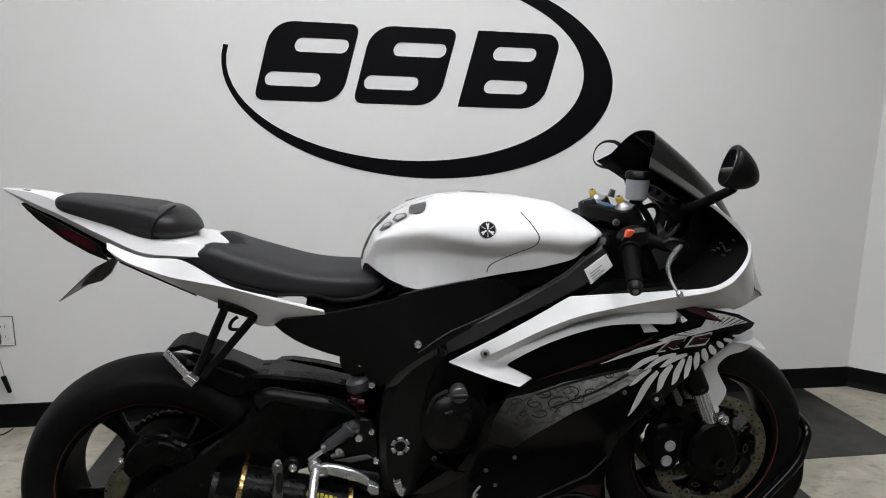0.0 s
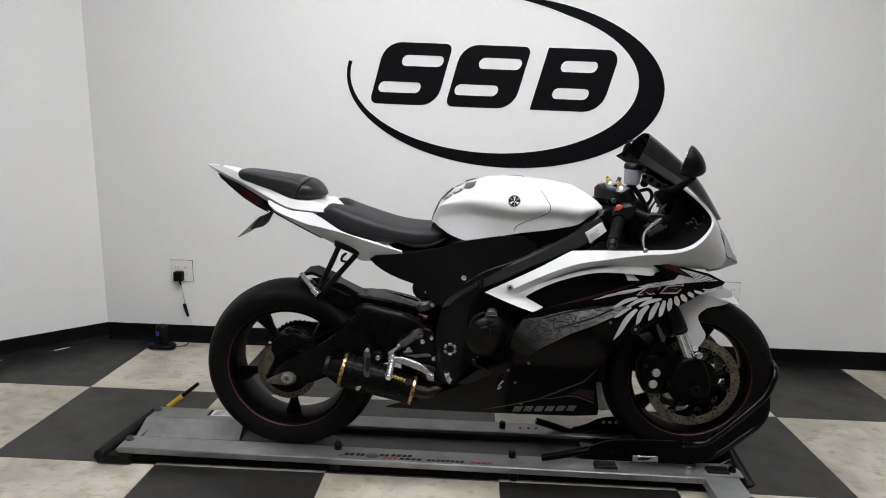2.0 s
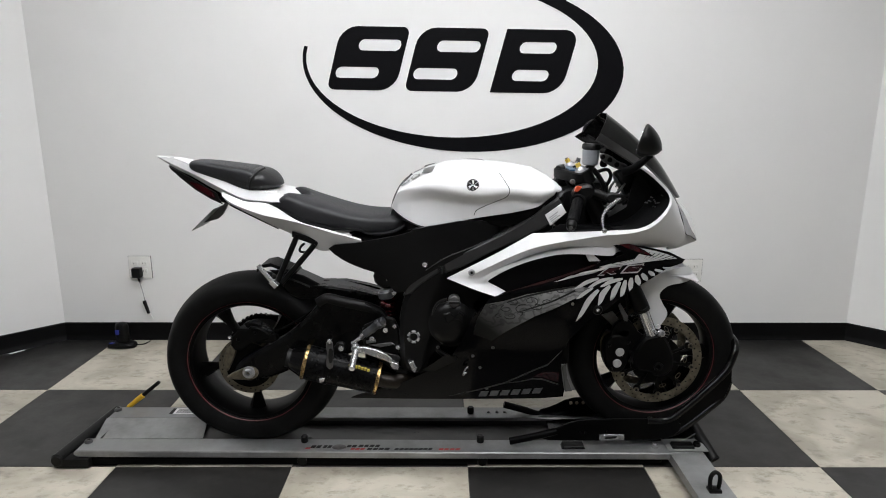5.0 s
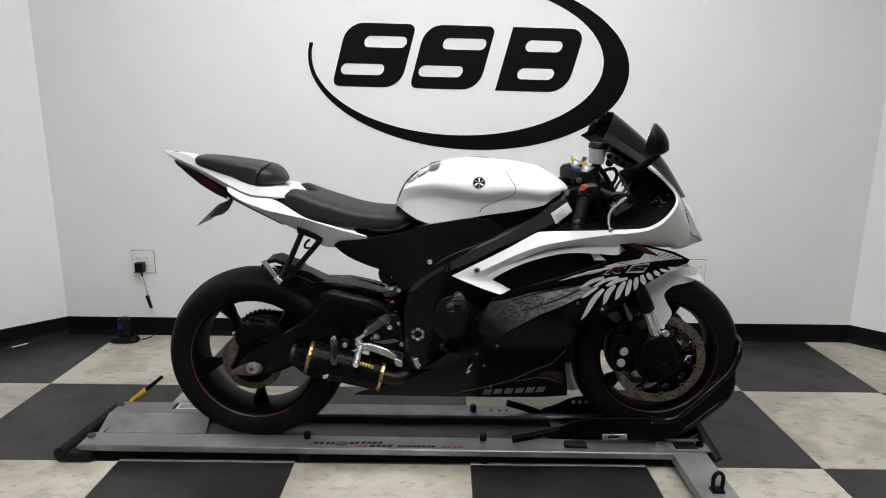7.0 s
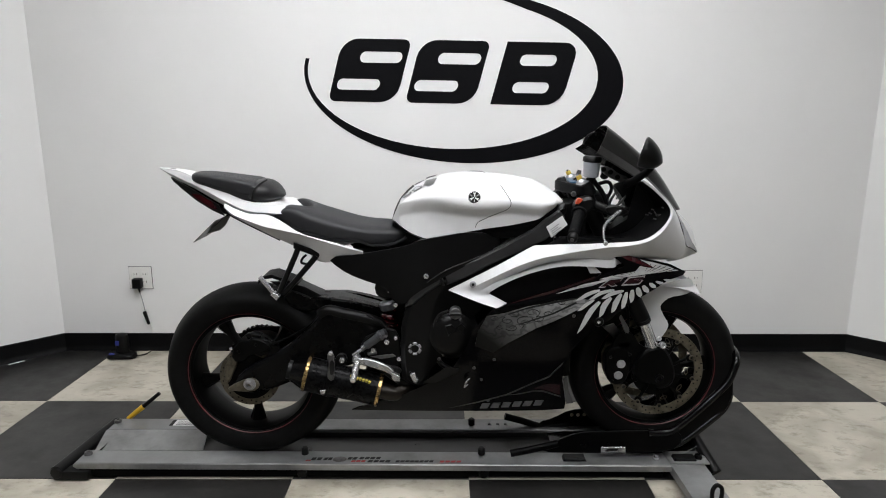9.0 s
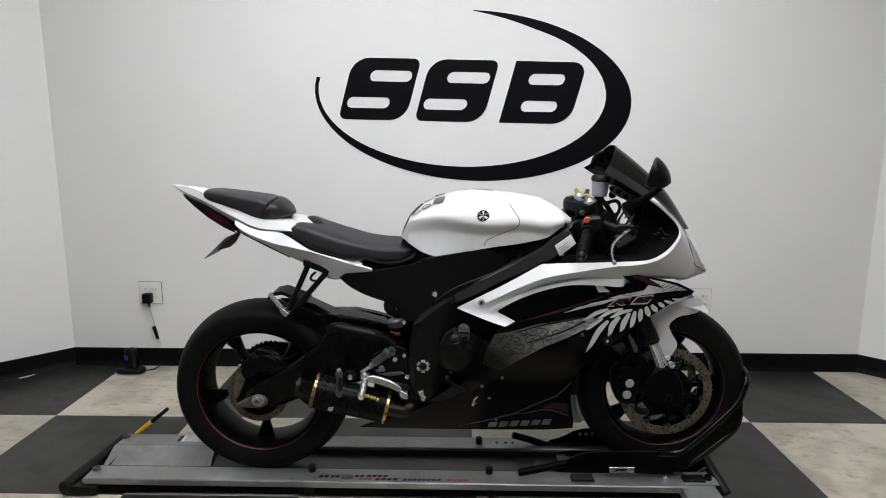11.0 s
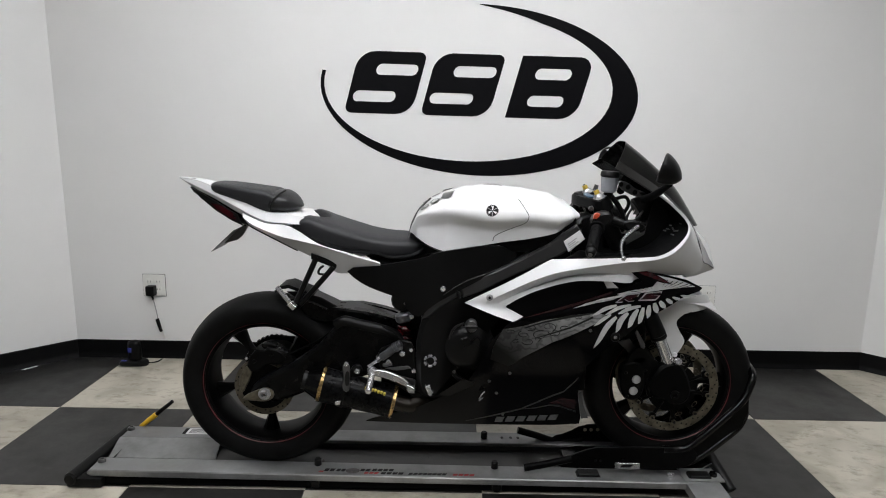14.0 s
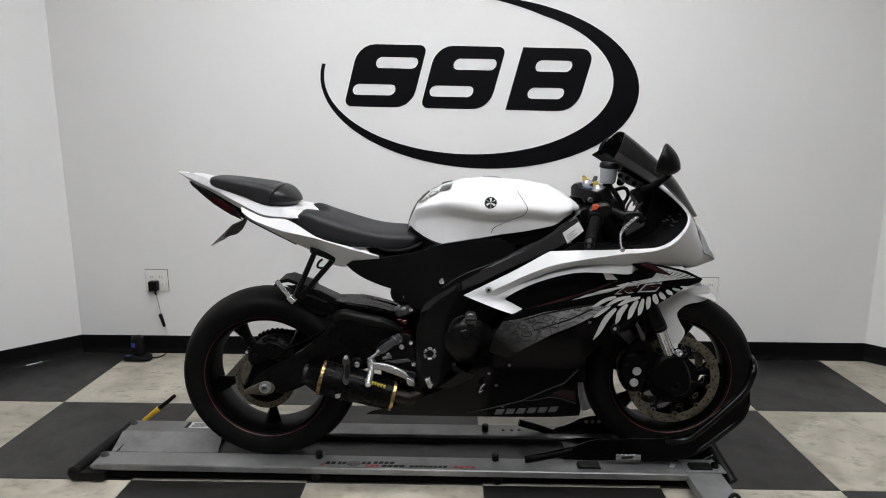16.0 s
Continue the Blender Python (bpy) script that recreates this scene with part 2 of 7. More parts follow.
def lathe(profile, seg=48, closed=False, start=0.0):
    """(radius, y) profile turned about the y axis."""
    bm = bmesh.new()
    loops = []
    for k in range(seg):
        a = start + 2 * math.pi * k / seg
        loops.append([bm.verts.new((r * math.cos(a), y, r * math.sin(a))) for r, y in profile])
    n = len(profile)
    for k in range(seg):
        p, q = loops[k], loops[(k + 1) % seg]
        for i in range(n if closed else n - 1):
            j = (i + 1) % n
            try:
                bm.faces.new((p[i], p[j], q[j], q[i]))
            except ValueError:
                pass
    return bm


def rod(p, q, r, r2=None, seg=16, bevel=0.0):
    """A round bar from p to q, its rims bevelled."""
    p, q = Vector(p), Vector(q)
    r2 = r if r2 is None else r2
    d = q - p
    length = d.length
    prof = [(0.0, 0.0), (r - bevel, 0.0)] + ([(r, bevel)] if bevel else [])
    prof += ([(r2, length - bevel)] if bevel else []) + [(r2 - bevel, length), (0.0, length)]
    bm = lathe(prof, seg)
    bmesh.ops.remove_doubles(bm, verts=bm.verts, dist=1e-6)
    turn = Vector((0, 1, 0)).rotation_difference(d.normalized()).to_matrix().to_4x4()
    return moved(bm, Matrix.Translation(p) @ turn)


def spline(points, n=6, closed=False):
    """Catmull-Rom through the points (tuples of any length)."""
    pts = [np.array(p, float) for p in points]
    out = []
    m = len(pts)
    for i in range(m if closed else m - 1):
        if closed:
            a, b, c, d = (pts[(i + k) % m] for k in (-1, 0, 1, 2))
        else:
            a, b, c, d = pts[max(i - 1, 0)], pts[i], pts[i + 1], pts[min(i + 2, m - 1)]
        for k in range(n):
            t = k / n
            out.append(0.5 * (2 * b + (c - a) * t + (2 * a - 5 * b + 4 * c - d) * t * t + (3 * b - a - 3 * c + d) * t ** 3))
    if not closed:
        out.append(pts[-1])
    return [tuple(float(v) for v in p) for p in out]


def tube(points, r, seg=12, n=6, smooth=True, radii=None):
    """A bent round tube through the points."""
    pts = [Vector(p) for p in (spline(points, n) if smooth else points)]
    bm = bmesh.new()
    loops = []
    side = None
    for i, p in enumerate(pts):
        t = (pts[min(i + 1, len(pts) - 1)] - pts[max(i - 1, 0)]).normalized()
        if side is None:
            side = t.orthogonal().normalized()
        side = (side - t * side.dot(t)).normalized()
        up = t.cross(side)
        rr = r if radii is None else radii[0] + (radii[1] - radii[0]) * i / (len(pts) - 1)
        loops.append([p + rr * (math.cos(a) * side + math.sin(a) * up) for a in (2 * math.pi * k / seg for k in range(seg))])
    return rings(bm, loops)


def soft(poly, times=1, keep=0.25):
    """Cuts the corners of an outline."""
    for _ in range(times):
        out = []
        for i, p in enumerate(poly):
            q = poly[(i + 1) % len(poly)]
            out.append(tuple(a + (b - a) * keep for a, b in zip(p, q)))
            out.append(tuple(b + (a - b) * keep for a, b in zip(p, q)))
        poly = out
    return poly


def inset(poly, d):
    """The outline drawn in by d."""
    area = sum(a[0] * b[1] - b[0] * a[1] for a, b in zip(poly, poly[1:] + poly[:1]))
    s = 1 if area > 0 else -1
    out = []
    n = len(poly)
    for i in range(n):
        a, b, c = (Vector(poly[k][:2]) for k in ((i - 1) % n, i, (i + 1) % n))
        u, v = (b - a), (c - b)
        if u.length < 1e-9 or v.length < 1e-9:
            out.append(tuple(b))
            continue
        u.normalize(), v.normalize()
        nu, nv = Vector((-u.y, u.x)) * s, Vector((-v.y, v.x)) * s
        m = nu + nv
        if m.length < 1e-6:
            out.append(tuple(b))
            continue
        m.normalize()
        out.append(tuple(b + m * min(d / max(m.dot(nu), 0.4), 2.2 * d)))
    return out


def slab(poly, y0, y1, bevel=0.004, cut=0, lean=(0, 0)):
    """An outline in the x-z plane between y0 (towards the camera) and y1, with bevelled rims.
    lean: how far y shifts per metre of x and of z."""
    poly = soft(poly, cut) if cut else list(poly)
    bm = bmesh.new()
    cx, cz = sum(p[0] for p in poly) / len(poly), sum(p[1] for p in poly) / len(poly)
    small = inset(poly, bevel) if bevel else poly
    s = 1 if y1 > y0 else -1
    stages = [(small, y0), (poly, y0 + s * bevel), (poly, y1 - s * bevel), (small, y1)] if bevel else [(poly, y0), (poly, y1)]
    loops = [[(x, y + lean[0] * (x - cx) + lean[1] * (z - cz), z) for x, z in ring] for ring, y in stages]
    rings(bm, loops, caps=False)
    bm.verts.ensure_lookup_table()
    n = len(poly)
    caps = [bm.faces.new([bm.verts[i] for i in range(n)][::-1]), bm.faces.new([bm.verts[i] for i in range(len(bm.verts) - n, len(bm.verts))])]
    bmesh.ops.triangulate(bm, faces=caps, ngon_method="EAR_CLIP")
    return bm


def inside(poly, x, z):
    hit = False
    for (x0, z0), (x1, z1) in zip(poly, poly[1:] + poly[:1]):
        if (z0 > z) != (z1 > z) and x < x0 + (x1 - x0) * (z - z0) / (z1 - z0):
            hit = not hit
    return hit


def panel(poly, yfn, thick=0.004, edge=0.003, cut=0, res=0.025):
    """A thin curved shell: an outline in x-z laid on the surface y = yfn(x, z), its rim turned in."""
    poly = soft(poly, cut) if cut else list(poly)
    rim = []
    for p, q in zip(poly, poly[1:] + poly[:1]):
        n = max(1, math.ceil(math.dist(p, q) / res))
        rim += [(p[0] + (q[0] - p[0]) * k / n, p[1] + (q[1] - p[1]) * k / n) for k in range(n)]
    x0, x1 = min(p[0] for p in rim), max(p[0] for p in rim)
    z0, z1 = min(p[1] for p in rim), max(p[1] for p in rim)
    near = np.array(rim)
    pts = list(rim)
    rows = int((z1 - z0) / (res * 0.87)) + 1
    for j in range(rows + 1):
        z = z0 + j * res * 0.87
        x = x0 + (j % 2) * res / 2
        while x < x1:
            if inside(rim, x, z) and np.hypot(near[:, 0] - x, near[:, 1] - z).min() > 0.45 * res:
                pts.append((x, z))
            x += res
    vs, _, fs, *_ = geometry.delaunay_2d_cdt([Vector(p) for p in pts], [], [list(range(len(rim)))], 1, 1e-6)
    bm = bmesh.new()
    made = [bm.verts.new((v.x, yfn(v.x, v.y), v.y)) for v in vs]
    for f in fs:
        bm.faces.new([made[i] for i in f])
    border = [v for v in bm.verts if v.is_boundary]
    sign = 1 if thick > 0 else -1
    back = bmesh.ops.extrude_face_region(bm, geom=list(bm.faces))
    for v in (g for g in back["geom"] if isinstance(g, bmesh.types.BMVert)):
        v.co.y += thick
    for v in border:
        if v.is_valid:
            v.co.y += sign * edge * 0.4
    return bm


def loft(sections, n=5, seg=28, caps=True):
    """A body along x: sections of (x, z_top, z_bottom, half_width, squareness), smoothed between."""
    rows = spline(sections, n)
    bm = bmesh.new()
    loops = []
    for x, zt, zb, w, sq in rows:
        zc, h = (zt + zb) / 2, max((zt - zb) / 2, 1e-4)
        ring = []
        for k in range(seg):
            a = 2 * math.pi * k / seg
            c, s = math.cos(a), math.sin(a)
            e = 2 / max(sq, 1.2)
            ring.append((x, max(w, 1e-4) * math.copysign(abs(c) ** e, c), zc + h * math.copysign(abs(s) ** e, s)))
        loops.append(ring)
    return rings(bm, loops, caps=caps)


def hexbolt(p, axis, r, h, parent, name="bolt", material=None):
    """A domed screw head with a socket, standing on p along axis."""
    bm = lathe([(0.0, h * 0.55), (r * 0.45, h * 0.55), (r * 0.5, h), (r * 0.85, h * 0.9), (r, h * 0.5), (r, 0.0), (0.0, 0.0)], 14)
    bmesh.ops.remove_doubles(bm, verts=bm.verts, dist=1e-6)
    turn = Vector((0, 1, 0)).rotation_difference(Vector(axis)).to_matrix().to_4x4()
    return part(name, moved(bm, Matrix.Translation(p) @ turn), material or BOLT, parent)


def skin(rails, n=5, sub=4, thick=0.005):
    """A shell over a row of 3D edge lines with as many points each; creases stay along the lines."""
    lines = [spline(r, n) for r in rails]
    bm = bmesh.new()
    rows = []
    for a, b in zip(lines, lines[1:]):
        for k in range(sub):
            rows.append([[p + (q - p) * k / sub for p, q in zip(u, v)] for u, v in zip(a, b)])
    rows.append([list(p) for p in lines[-1]])
    rings(bm, rows, close=False, caps=False)
    bmesh.ops.remove_doubles(bm, verts=bm.verts, dist=2e-4)
    back = bmesh.ops.extrude_face_region(bm, geom=list(bm.faces))
    for v in (g for g in back["geom"] if isinstance(g, bmesh.types.BMVert)):
        v.co.y += thick
    return bm


# ---- room ----
# Display bay: back wall at y = 1.215, a 45-degree wall at each end, a plain room behind the camera.
BACK, LEFT, RIGHT, TOP, REAR = 1.215, -0.272, 3.832, 2.75, -4.2
DIAG = 1.5
PLAN = [(RIGHT, BACK), (LEFT, BACK), (LEFT - DIAG, BACK - DIAG), (LEFT - DIAG, REAR), (RIGHT + DIAG, REAR), (RIGHT + DIAG, BACK - DIAG)]
WALLS = ["wall_north", "wall_northwest", "wall_west", "wall_south", "wall_east", "wall_northeast"]


def along(a, b):
    """Frame with x from a to b and y out of the room."""
    d = Vector((b[0] - a[0], b[1] - a[1], 0))
    return Matrix.Translation((*a, 0)) @ Matrix.Rotation(math.atan2(d.y, d.x), 4, "Z"), d.length


def base_profile():
    # cove base: toe on the floor, thin top lip
    return [(0.0, 0.0), (-0.016, 0.0), (-0.015, 0.004), (-0.007, 0.014), (-0.004, 0.03), (-0.004, 0.088), (-0.001, 0.093), (0.0, 0.093)]


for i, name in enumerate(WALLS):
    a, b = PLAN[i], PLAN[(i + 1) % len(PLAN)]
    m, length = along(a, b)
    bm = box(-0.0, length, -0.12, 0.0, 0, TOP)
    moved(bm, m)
    # side and rear walls are unseen; their grey is chosen to cut fill
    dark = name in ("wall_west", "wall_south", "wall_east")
    tagged(finish(bm, name, WALLD if dark else WALL, None, 0), "unseen wall, grey to cut fill light" if dark else "white painted plaster wall, faintly scuffed", "wall", kind="structure")
    bm = bmesh.new()
    prof = base_profile()
    loops = []
    for s, cut in ((0.0, 1), (length, -1)):
        loops.append([m @ Vector((s + cut * (-p[0]) * math.tan(radians(22.5)), -p[0], p[1])) for p in prof])
    rings(bm, loops)
    tagged(finish(bm, "baseboard", RUBBER, None, 30), "black rubber cove base along the wall", "baseboard", kind="structure")

ceil = box(LEFT - DIAG, RIGHT + DIAG, REAR, BACK, TOP, TOP + 0.1)
tagged(finish(ceil, "ceiling", CEIL, None, 0), "plain white ceiling", "ceiling", kind="structure")


def ceiling_light(x, y, w, d, power):
    ob = thing("ceiling_light", "recessed fluorescent panel in a white frame, lit", "ceiling light", (x, y, TOP), "ceiling lights")
    fr = joined(box(-w / 2 - 0.03, w / 2 + 0.03, -d / 2 - 0.03, -d / 2, -0.03, -0.002, 0.003), box(-w / 2 - 0.03, w / 2 + 0.03, d / 2, d / 2 + 0.03, -0.03, -0.002, 0.003),
                box(-w / 2 - 0.03, -w / 2, -d / 2, d / 2, -0.03, -0.002, 0.003), box(w / 2, w / 2 + 0.03, -d / 2, d / 2, -0.03, -0.002, 0.003))
    part("frame", fr, PLATE, ob)
    part("diffuser", box(-w / 2, w / 2, -d / 2, d / 2, -0.02, -0.006), lit("lamp_glow", (0.967, 0.975, 1.0), power), ob)
    return ob


for lx, ly, k in ((1.00, -0.25, 1.02), (2.45, -0.25, 0.91), (1.00, -1.85, 0.85), (2.45, -1.85, 0.85)):
    ceiling_light(lx, ly, 1.2, 0.6, LAMP * k)

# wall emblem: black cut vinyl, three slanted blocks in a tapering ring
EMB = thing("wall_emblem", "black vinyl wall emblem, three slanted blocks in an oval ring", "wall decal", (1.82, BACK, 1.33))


def vinyl(outer, holes, name):
    """A flat cut-out 1.5 mm thick; outer and holes are equal-length outlines joined by bridges."""
    bm = bmesh.new()
    edges = []
    for ring in [outer] + holes:
        vs = [bm.verts.new((x, 0, z)) for x, z in ring]
        edges += [bm.edges.new((vs[i], vs[(i + 1) % len(vs)])) for i in range(len(vs))]
    bmesh.ops.triangle_fill(bm, edges=edges, use_beauty=True, use_dissolve=False)
    ext = bmesh.ops.extrude_face_region(bm, geom=list(bm.faces))
    for v in (g for g in ext["geom"] if isinstance(g, bmesh.types.BMVert)):
        v.co.y -= 0.0015
    moved(bm, Matrix.Translation((0, -0.0005, 0)))
    return part(name, bm, VINYL, EMB, smooth=0)


def rounded(x0, x1, z0, z1, r, slant, n=5, corners=(1, 1, 1, 1)):
    """Rounded, slanted block outline; corners from lower left, anticlockwise, scale its radius."""
    out = []
    for (cx, cz, a0), k in zip(((x0, z0, 180), (x1, z0, 270), (x1, z1, 0), (x0, z1, 90)), corners):
        rr = max(r * k, 0.001)
        ox, oz = cx + (rr if cx == x0 else -rr), cz + (rr if cz == z0 else -rr)
        for j in range(n + 1):
            a = radians(a0 + 90 * j / n)
            x, z = ox + rr * math.cos(a), oz + rr * math.sin(a)
            out.append((x + slant * (z - (z0 + z1) / 2), z))
    return out


def oval(cx, cz, a, b, tilt, th):
    """Distance from (-0.03, 0.06) to the oval's edge in direction th."""
    ox, oz = -0.03 - cx, 0.06 - cz
    c, s = math.cos(tilt), math.sin(tilt)
    u, w = (ox * c + oz * s) / a, (-ox * s + oz * c) / b
    dx, dz = math.cos(th), math.sin(th)
    p, q = (dx * c + dz * s) / a, (-dx * s + dz * c) / b
    aa, bb, cc = p * p + q * q, 2 * (u * p + w * q), u * u + w * w - 1
    return (-bb + math.sqrt(bb * bb - 4 * aa * cc)) / (2 * aa)


def crescent(n=96):
    """Ring between an outer and an inner oval that meet at the left and at the top."""
    out, inn = [], []
    for k in range(n + 1):
        th = radians(174 + 275 * k / n)
        r1 = oval(-0.009, 0.056, 0.772, 0.404, radians(-1.9), th)
        r2 = min(oval(-0.063, 0.073, 0.700, 0.353, radians(-0.4), th), r1 - 0.0008)
        r2 = r1 - (r1 - r2) * min(1, 0.03 + (n - k) / (0.16 * n)) ** 0.8
        out.append((-0.03 + r1 * math.cos(th), 0.06 + r1 * math.sin(th)))
        inn.append((-0.03 + r2 * math.cos(th), 0.06 + r2 * math.sin(th)))
    return out + inn[::-1]


EMB.rotation_euler = (0, radians(1.0), 0)
vinyl(crescent(), [], "ring")
for x0, x1, s_up, s_low, cor in ((-0.630, -0.300, (0.105, 0.024), (0.024, 0.100), (0.7, 1.6, 0.7, 1.6)),
                                 (-0.256, 0.078, (0.105, 0.024), (0.024, 0.100), (0.7, 1.6, 0.7, 1.6)),
                                 (0.158, 0.502, (0.085, 0.085), (0.085, 0.085), (0.05, 1.7, 1.3, 0.05))):
    face = rounded(x0, x1, -0.062, 0.232, 0.05, 0.25, corners=cor)
    mid = 0.085
    up = [(x + 0.25 * (0.148 - mid), z) for x, z in rounded(x0 + s_up[0], x1 - s_up[1], 0.122, 0.174, 0.025, 0.25)]
    low = [(x + 0.25 * (0.020 - mid), z) for x, z in rounded(x0 + s_low[0], x1 - s_low[1], -0.006, 0.046, 0.025, 0.25)]
    vinyl(face, [up, low], "block")


def outlet(x, z):
    ob = thing("wall_outlet", "off-white double-gang socket plate on the wall", "outlet", (x, BACK, z), "socket plates")
    # grey sheet added behind the plate to draw its dark outline
    part("outline_sheet", box(-0.0590, 0.0590, -0.004, 0.0005, -0.0590, 0.0590, 0.001), GREY, ob)
    part("plate", box(-0.057, 0.057, -0.008, 0.0005, -0.057, 0.057, 0.003), PLATE, ob)
    for dx in (-0.023, 0.023):
        part("socket", joined(box(dx - 0.016, dx + 0.016, -0.0095, -0.006, 0.006, 0.034, 0.004), box(dx - 0.016, dx + 0.016, -0.0095, -0.006, -0.034, -0.006, 0.004)), PLATE, ob)
        for dz in (0.02, -0.02):
            part("slot", joined(box(dx - 0.0075, dx - 0.0055, -0.0100, -0.009, dz - 0.004, dz + 0.005), box(dx + 0.0055, dx + 0.0075, -0.0100, -0.009, dz - 0.004, dz + 0.005)), INK, ob)
    for sx in (-0.023, 0.023):
        hexbolt((sx, -0.008, 0.0), (0, -1, 0), 0.003, 0.0015, ob, "screw", PLATE)
    return ob


outlet(0.157, 0.393)
outlet(2.988, 0.378)

# charger plugged in below, its lead hanging with an in-line connector
chg = thing("wall_charger", "black plug-in charger in the socket with a dangling lead", "charger", (0.150, BACK, 0.0))
part("body", box(-0.022, 0.022, -0.048, -0.0105, 0.345, 0.396, 0.006), BLACKPL, chg)
part("strain_relief", rod((0.004, -0.03, 0.345), (0.008, -0.03, 0.322), 0.006, 0.004), BLACKPL, chg)
part("cable", tube([(0.008, -0.03, 0.325), (0.016, -0.028, 0.28), (0.020, -0.024, 0.24), (0.022, -0.022, 0.215)], 0.0022, 8), mat("cable_grey", (0.30, 0.30, 0.30), 0.5, vary=0.1), chg)
part("connector", rod((0.017, -0.022, 0.218), (0.034, -0.02, 0.148), 0.0095, 0.0075, bevel=0.003), BLACKPL, chg)
part("pigtail", tube([(0.034, -0.02, 0.15), (0.046, -0.018, 0.135), (0.048, -0.014, 0.12), (0.040, -0.012, 0.108)], 0.002, 8), PLATE, chg)

# small black and blue device standing by the base
dev = thing("floor_device", "small black device with a blue foot, standing by the baseboard", "device", (0.085, 1.10, 0.0))
part("body", loft([(-0.030, 0.125, 0.012, 0.012, 3), (-0.012, 0.132, 0.010, 0.026, 3), (0.016, 0.132, 0.010, 0.026, 3), (0.030, 0.122, 0.012, 0.012, 3)]), BLACKPL, dev)
part("foot", loft([(-0.075, 0.012, 0.0, 0.012, 2.5), (-0.060, 0.030, 0.0, 0.036, 2.6), (0.0, 0.034, 0.0, 0.042, 2.8), (0.050, 0.026, 0.0, 0.034, 2.6), (0.062, 0.010, 0.0, 0.012, 2.5)]), BLACKPL, dev)
part("button", moved(lathe([(0.0, 0.006), (0.014, 0.005), (0.017, 0.0), (0.0, 0.0)], 20), Matrix.Translation((-0.045, -0.022, 0.027)) @ Matrix.Rotation(radians(70), 4, "X")), BLUEPL, dev, "blue button")
part("band", box(-0.022, -0.002, -0.0275, -0.024, 0.075, 0.10, 0.002), BLUEPL, dev)
part("lead", tube([(0.05, 0.0, 0.012), (0.09, 0.03, 0.006), (0.10, 0.08, 0.004)], 0.003, 8), BLACKPL, dev)

# scrap of paper on the floor by the angled wall
scrap = thing("paper_scrap", "narrow white scrap lying on the floor", "litter", (-0.415, 1.03, 0.0006))
part("sheet", moved(box(-0.035, 0.035, -0.006, 0.006, 0.0, 0.0015, 0.0004, 1), Matrix.Rotation(radians(50), 4, "Z")), STICKW, scrap)

# ---- motorcycle dolly ----
DOL = thing("motorcycle_dolly", "low aluminium motorcycle dolly with two rails and a black tray", "dolly")
Y1, Y2, ZT = (-0.007, 0.079), (0.232, 0.320), 0.060


def rail(y0, y1, x0, x1, name):
    poly = [(x0 + 0.012, ZT - 0.024), (x1, ZT - 0.024), (x1, ZT), (x0 + 0.012, ZT), (x0, ZT - 0.008), (x0, ZT - 0.016)]
    return part(name, slab(poly, y0, y1, 0.003, lean=(-0.007 if y0 < 0.1 else 0.0, 0)), ALU, DOL)


rail(*Y1, 0.462, 2.500, "rail")
rail(*Y2, 0.453, 2.560, "rail")
# tray between the rails and its raised flap at the tail end
part("tray", slab([(0.073, 0.028), (0.231, 0.028), (0.231, 0.050), (0.226, 0.050), (0.226, 0.034), (0.078, 0.034), (0.078, 0.050), (0.073, 0.050)], -2.52, -0.50, 0).copy(), ALUD, DOL, "worn dark tray").rotation_euler = (0, 0, radians(90))
flap = bmesh.new()
rings(flap, [[(0.456, 0.2315, z), (0.836, 0.2315, z), (0.858, 0.112, z - 0.016), (0.476, 0.112, z - 0.016)] for z in (0.0540, 0.0595)])
part("flap", flap, ALU, DOL, "bare aluminium tail flap", smooth=0)
part("flap_lip", box(0.486, 1.02, 0.101, 0.111, 0.036, 0.0425, 0.001), ALU, DOL)
part("tray_end", box(0.480, 0.500, 0.082, 0.094, 0.026, 0.034, 0.002), BLACKPL, DOL)
# black strips below the rails stand in for the shade there
part("rail_shade", box(0.50, 2.46, 0.004, 0.066, 0.006, 0.0355, 0.003), UNDER, DOL)
part("rail_shade", box(0.50, 2.46, 0.245, 0.300, 0.012, 0.0355, 0.003), UNDER, DOL)
# end roller bar
part("end_bar", joined(rod((0.412, -0.02, 0.030), (0.445, 0.335, 0.034), 0.024, bevel=0.006), box(0.40, 0.52, -0.018, 0.03, 0.004, 0.036, 0.006)), BLACKPL, DOL, "black end roller")
for x, y in ((0.486, 0.064), (0.470, 0.296), (2.558, 0.045)):
    hexbolt((x, y - 0.005 if y > 0.2 else y - 0.010, ZT), (0, 0, 1), 0.0135, 0.011, DOL, "bolt", GREY)
for x in (1.235, 1.845):
    part("stop_pin", rod((x, 0.058, ZT - 0.002), (x, 0.058, ZT + 0.026), 0.0125, bevel=0.004), BLACKPL, DOL)
for x, y in [(1.8881, 0.2762), (1.9205, 0.2769), (1.9486, 0.2776)]:
    hexbolt((x, y, ZT), (0, 0, 1), 0.006, 0.004, DOL, "bolt", GREY)
part("stop_pin", rod((1.82, 0.272, ZT - 0.002), (1.82, 0.272, ZT + 0.026), 0.0125, bevel=0.004), BLACKPL, DOL)


def caster(x, y):
    wheel = lathe([(0.0, -0.012), (0.014, -0.012), (0.018, -0.008), (0.018, 0.008), (0.014, 0.012), (0.0, 0.012)], 18)
    part("caster", joined(moved(wheel, Matrix.Translation((x, y, 0.018))), box(x - 0.016, x + 0.016, y - 0.016, y + 0.016, 0.022, 0.0365, 0.003)), BLACKPL, DOL)


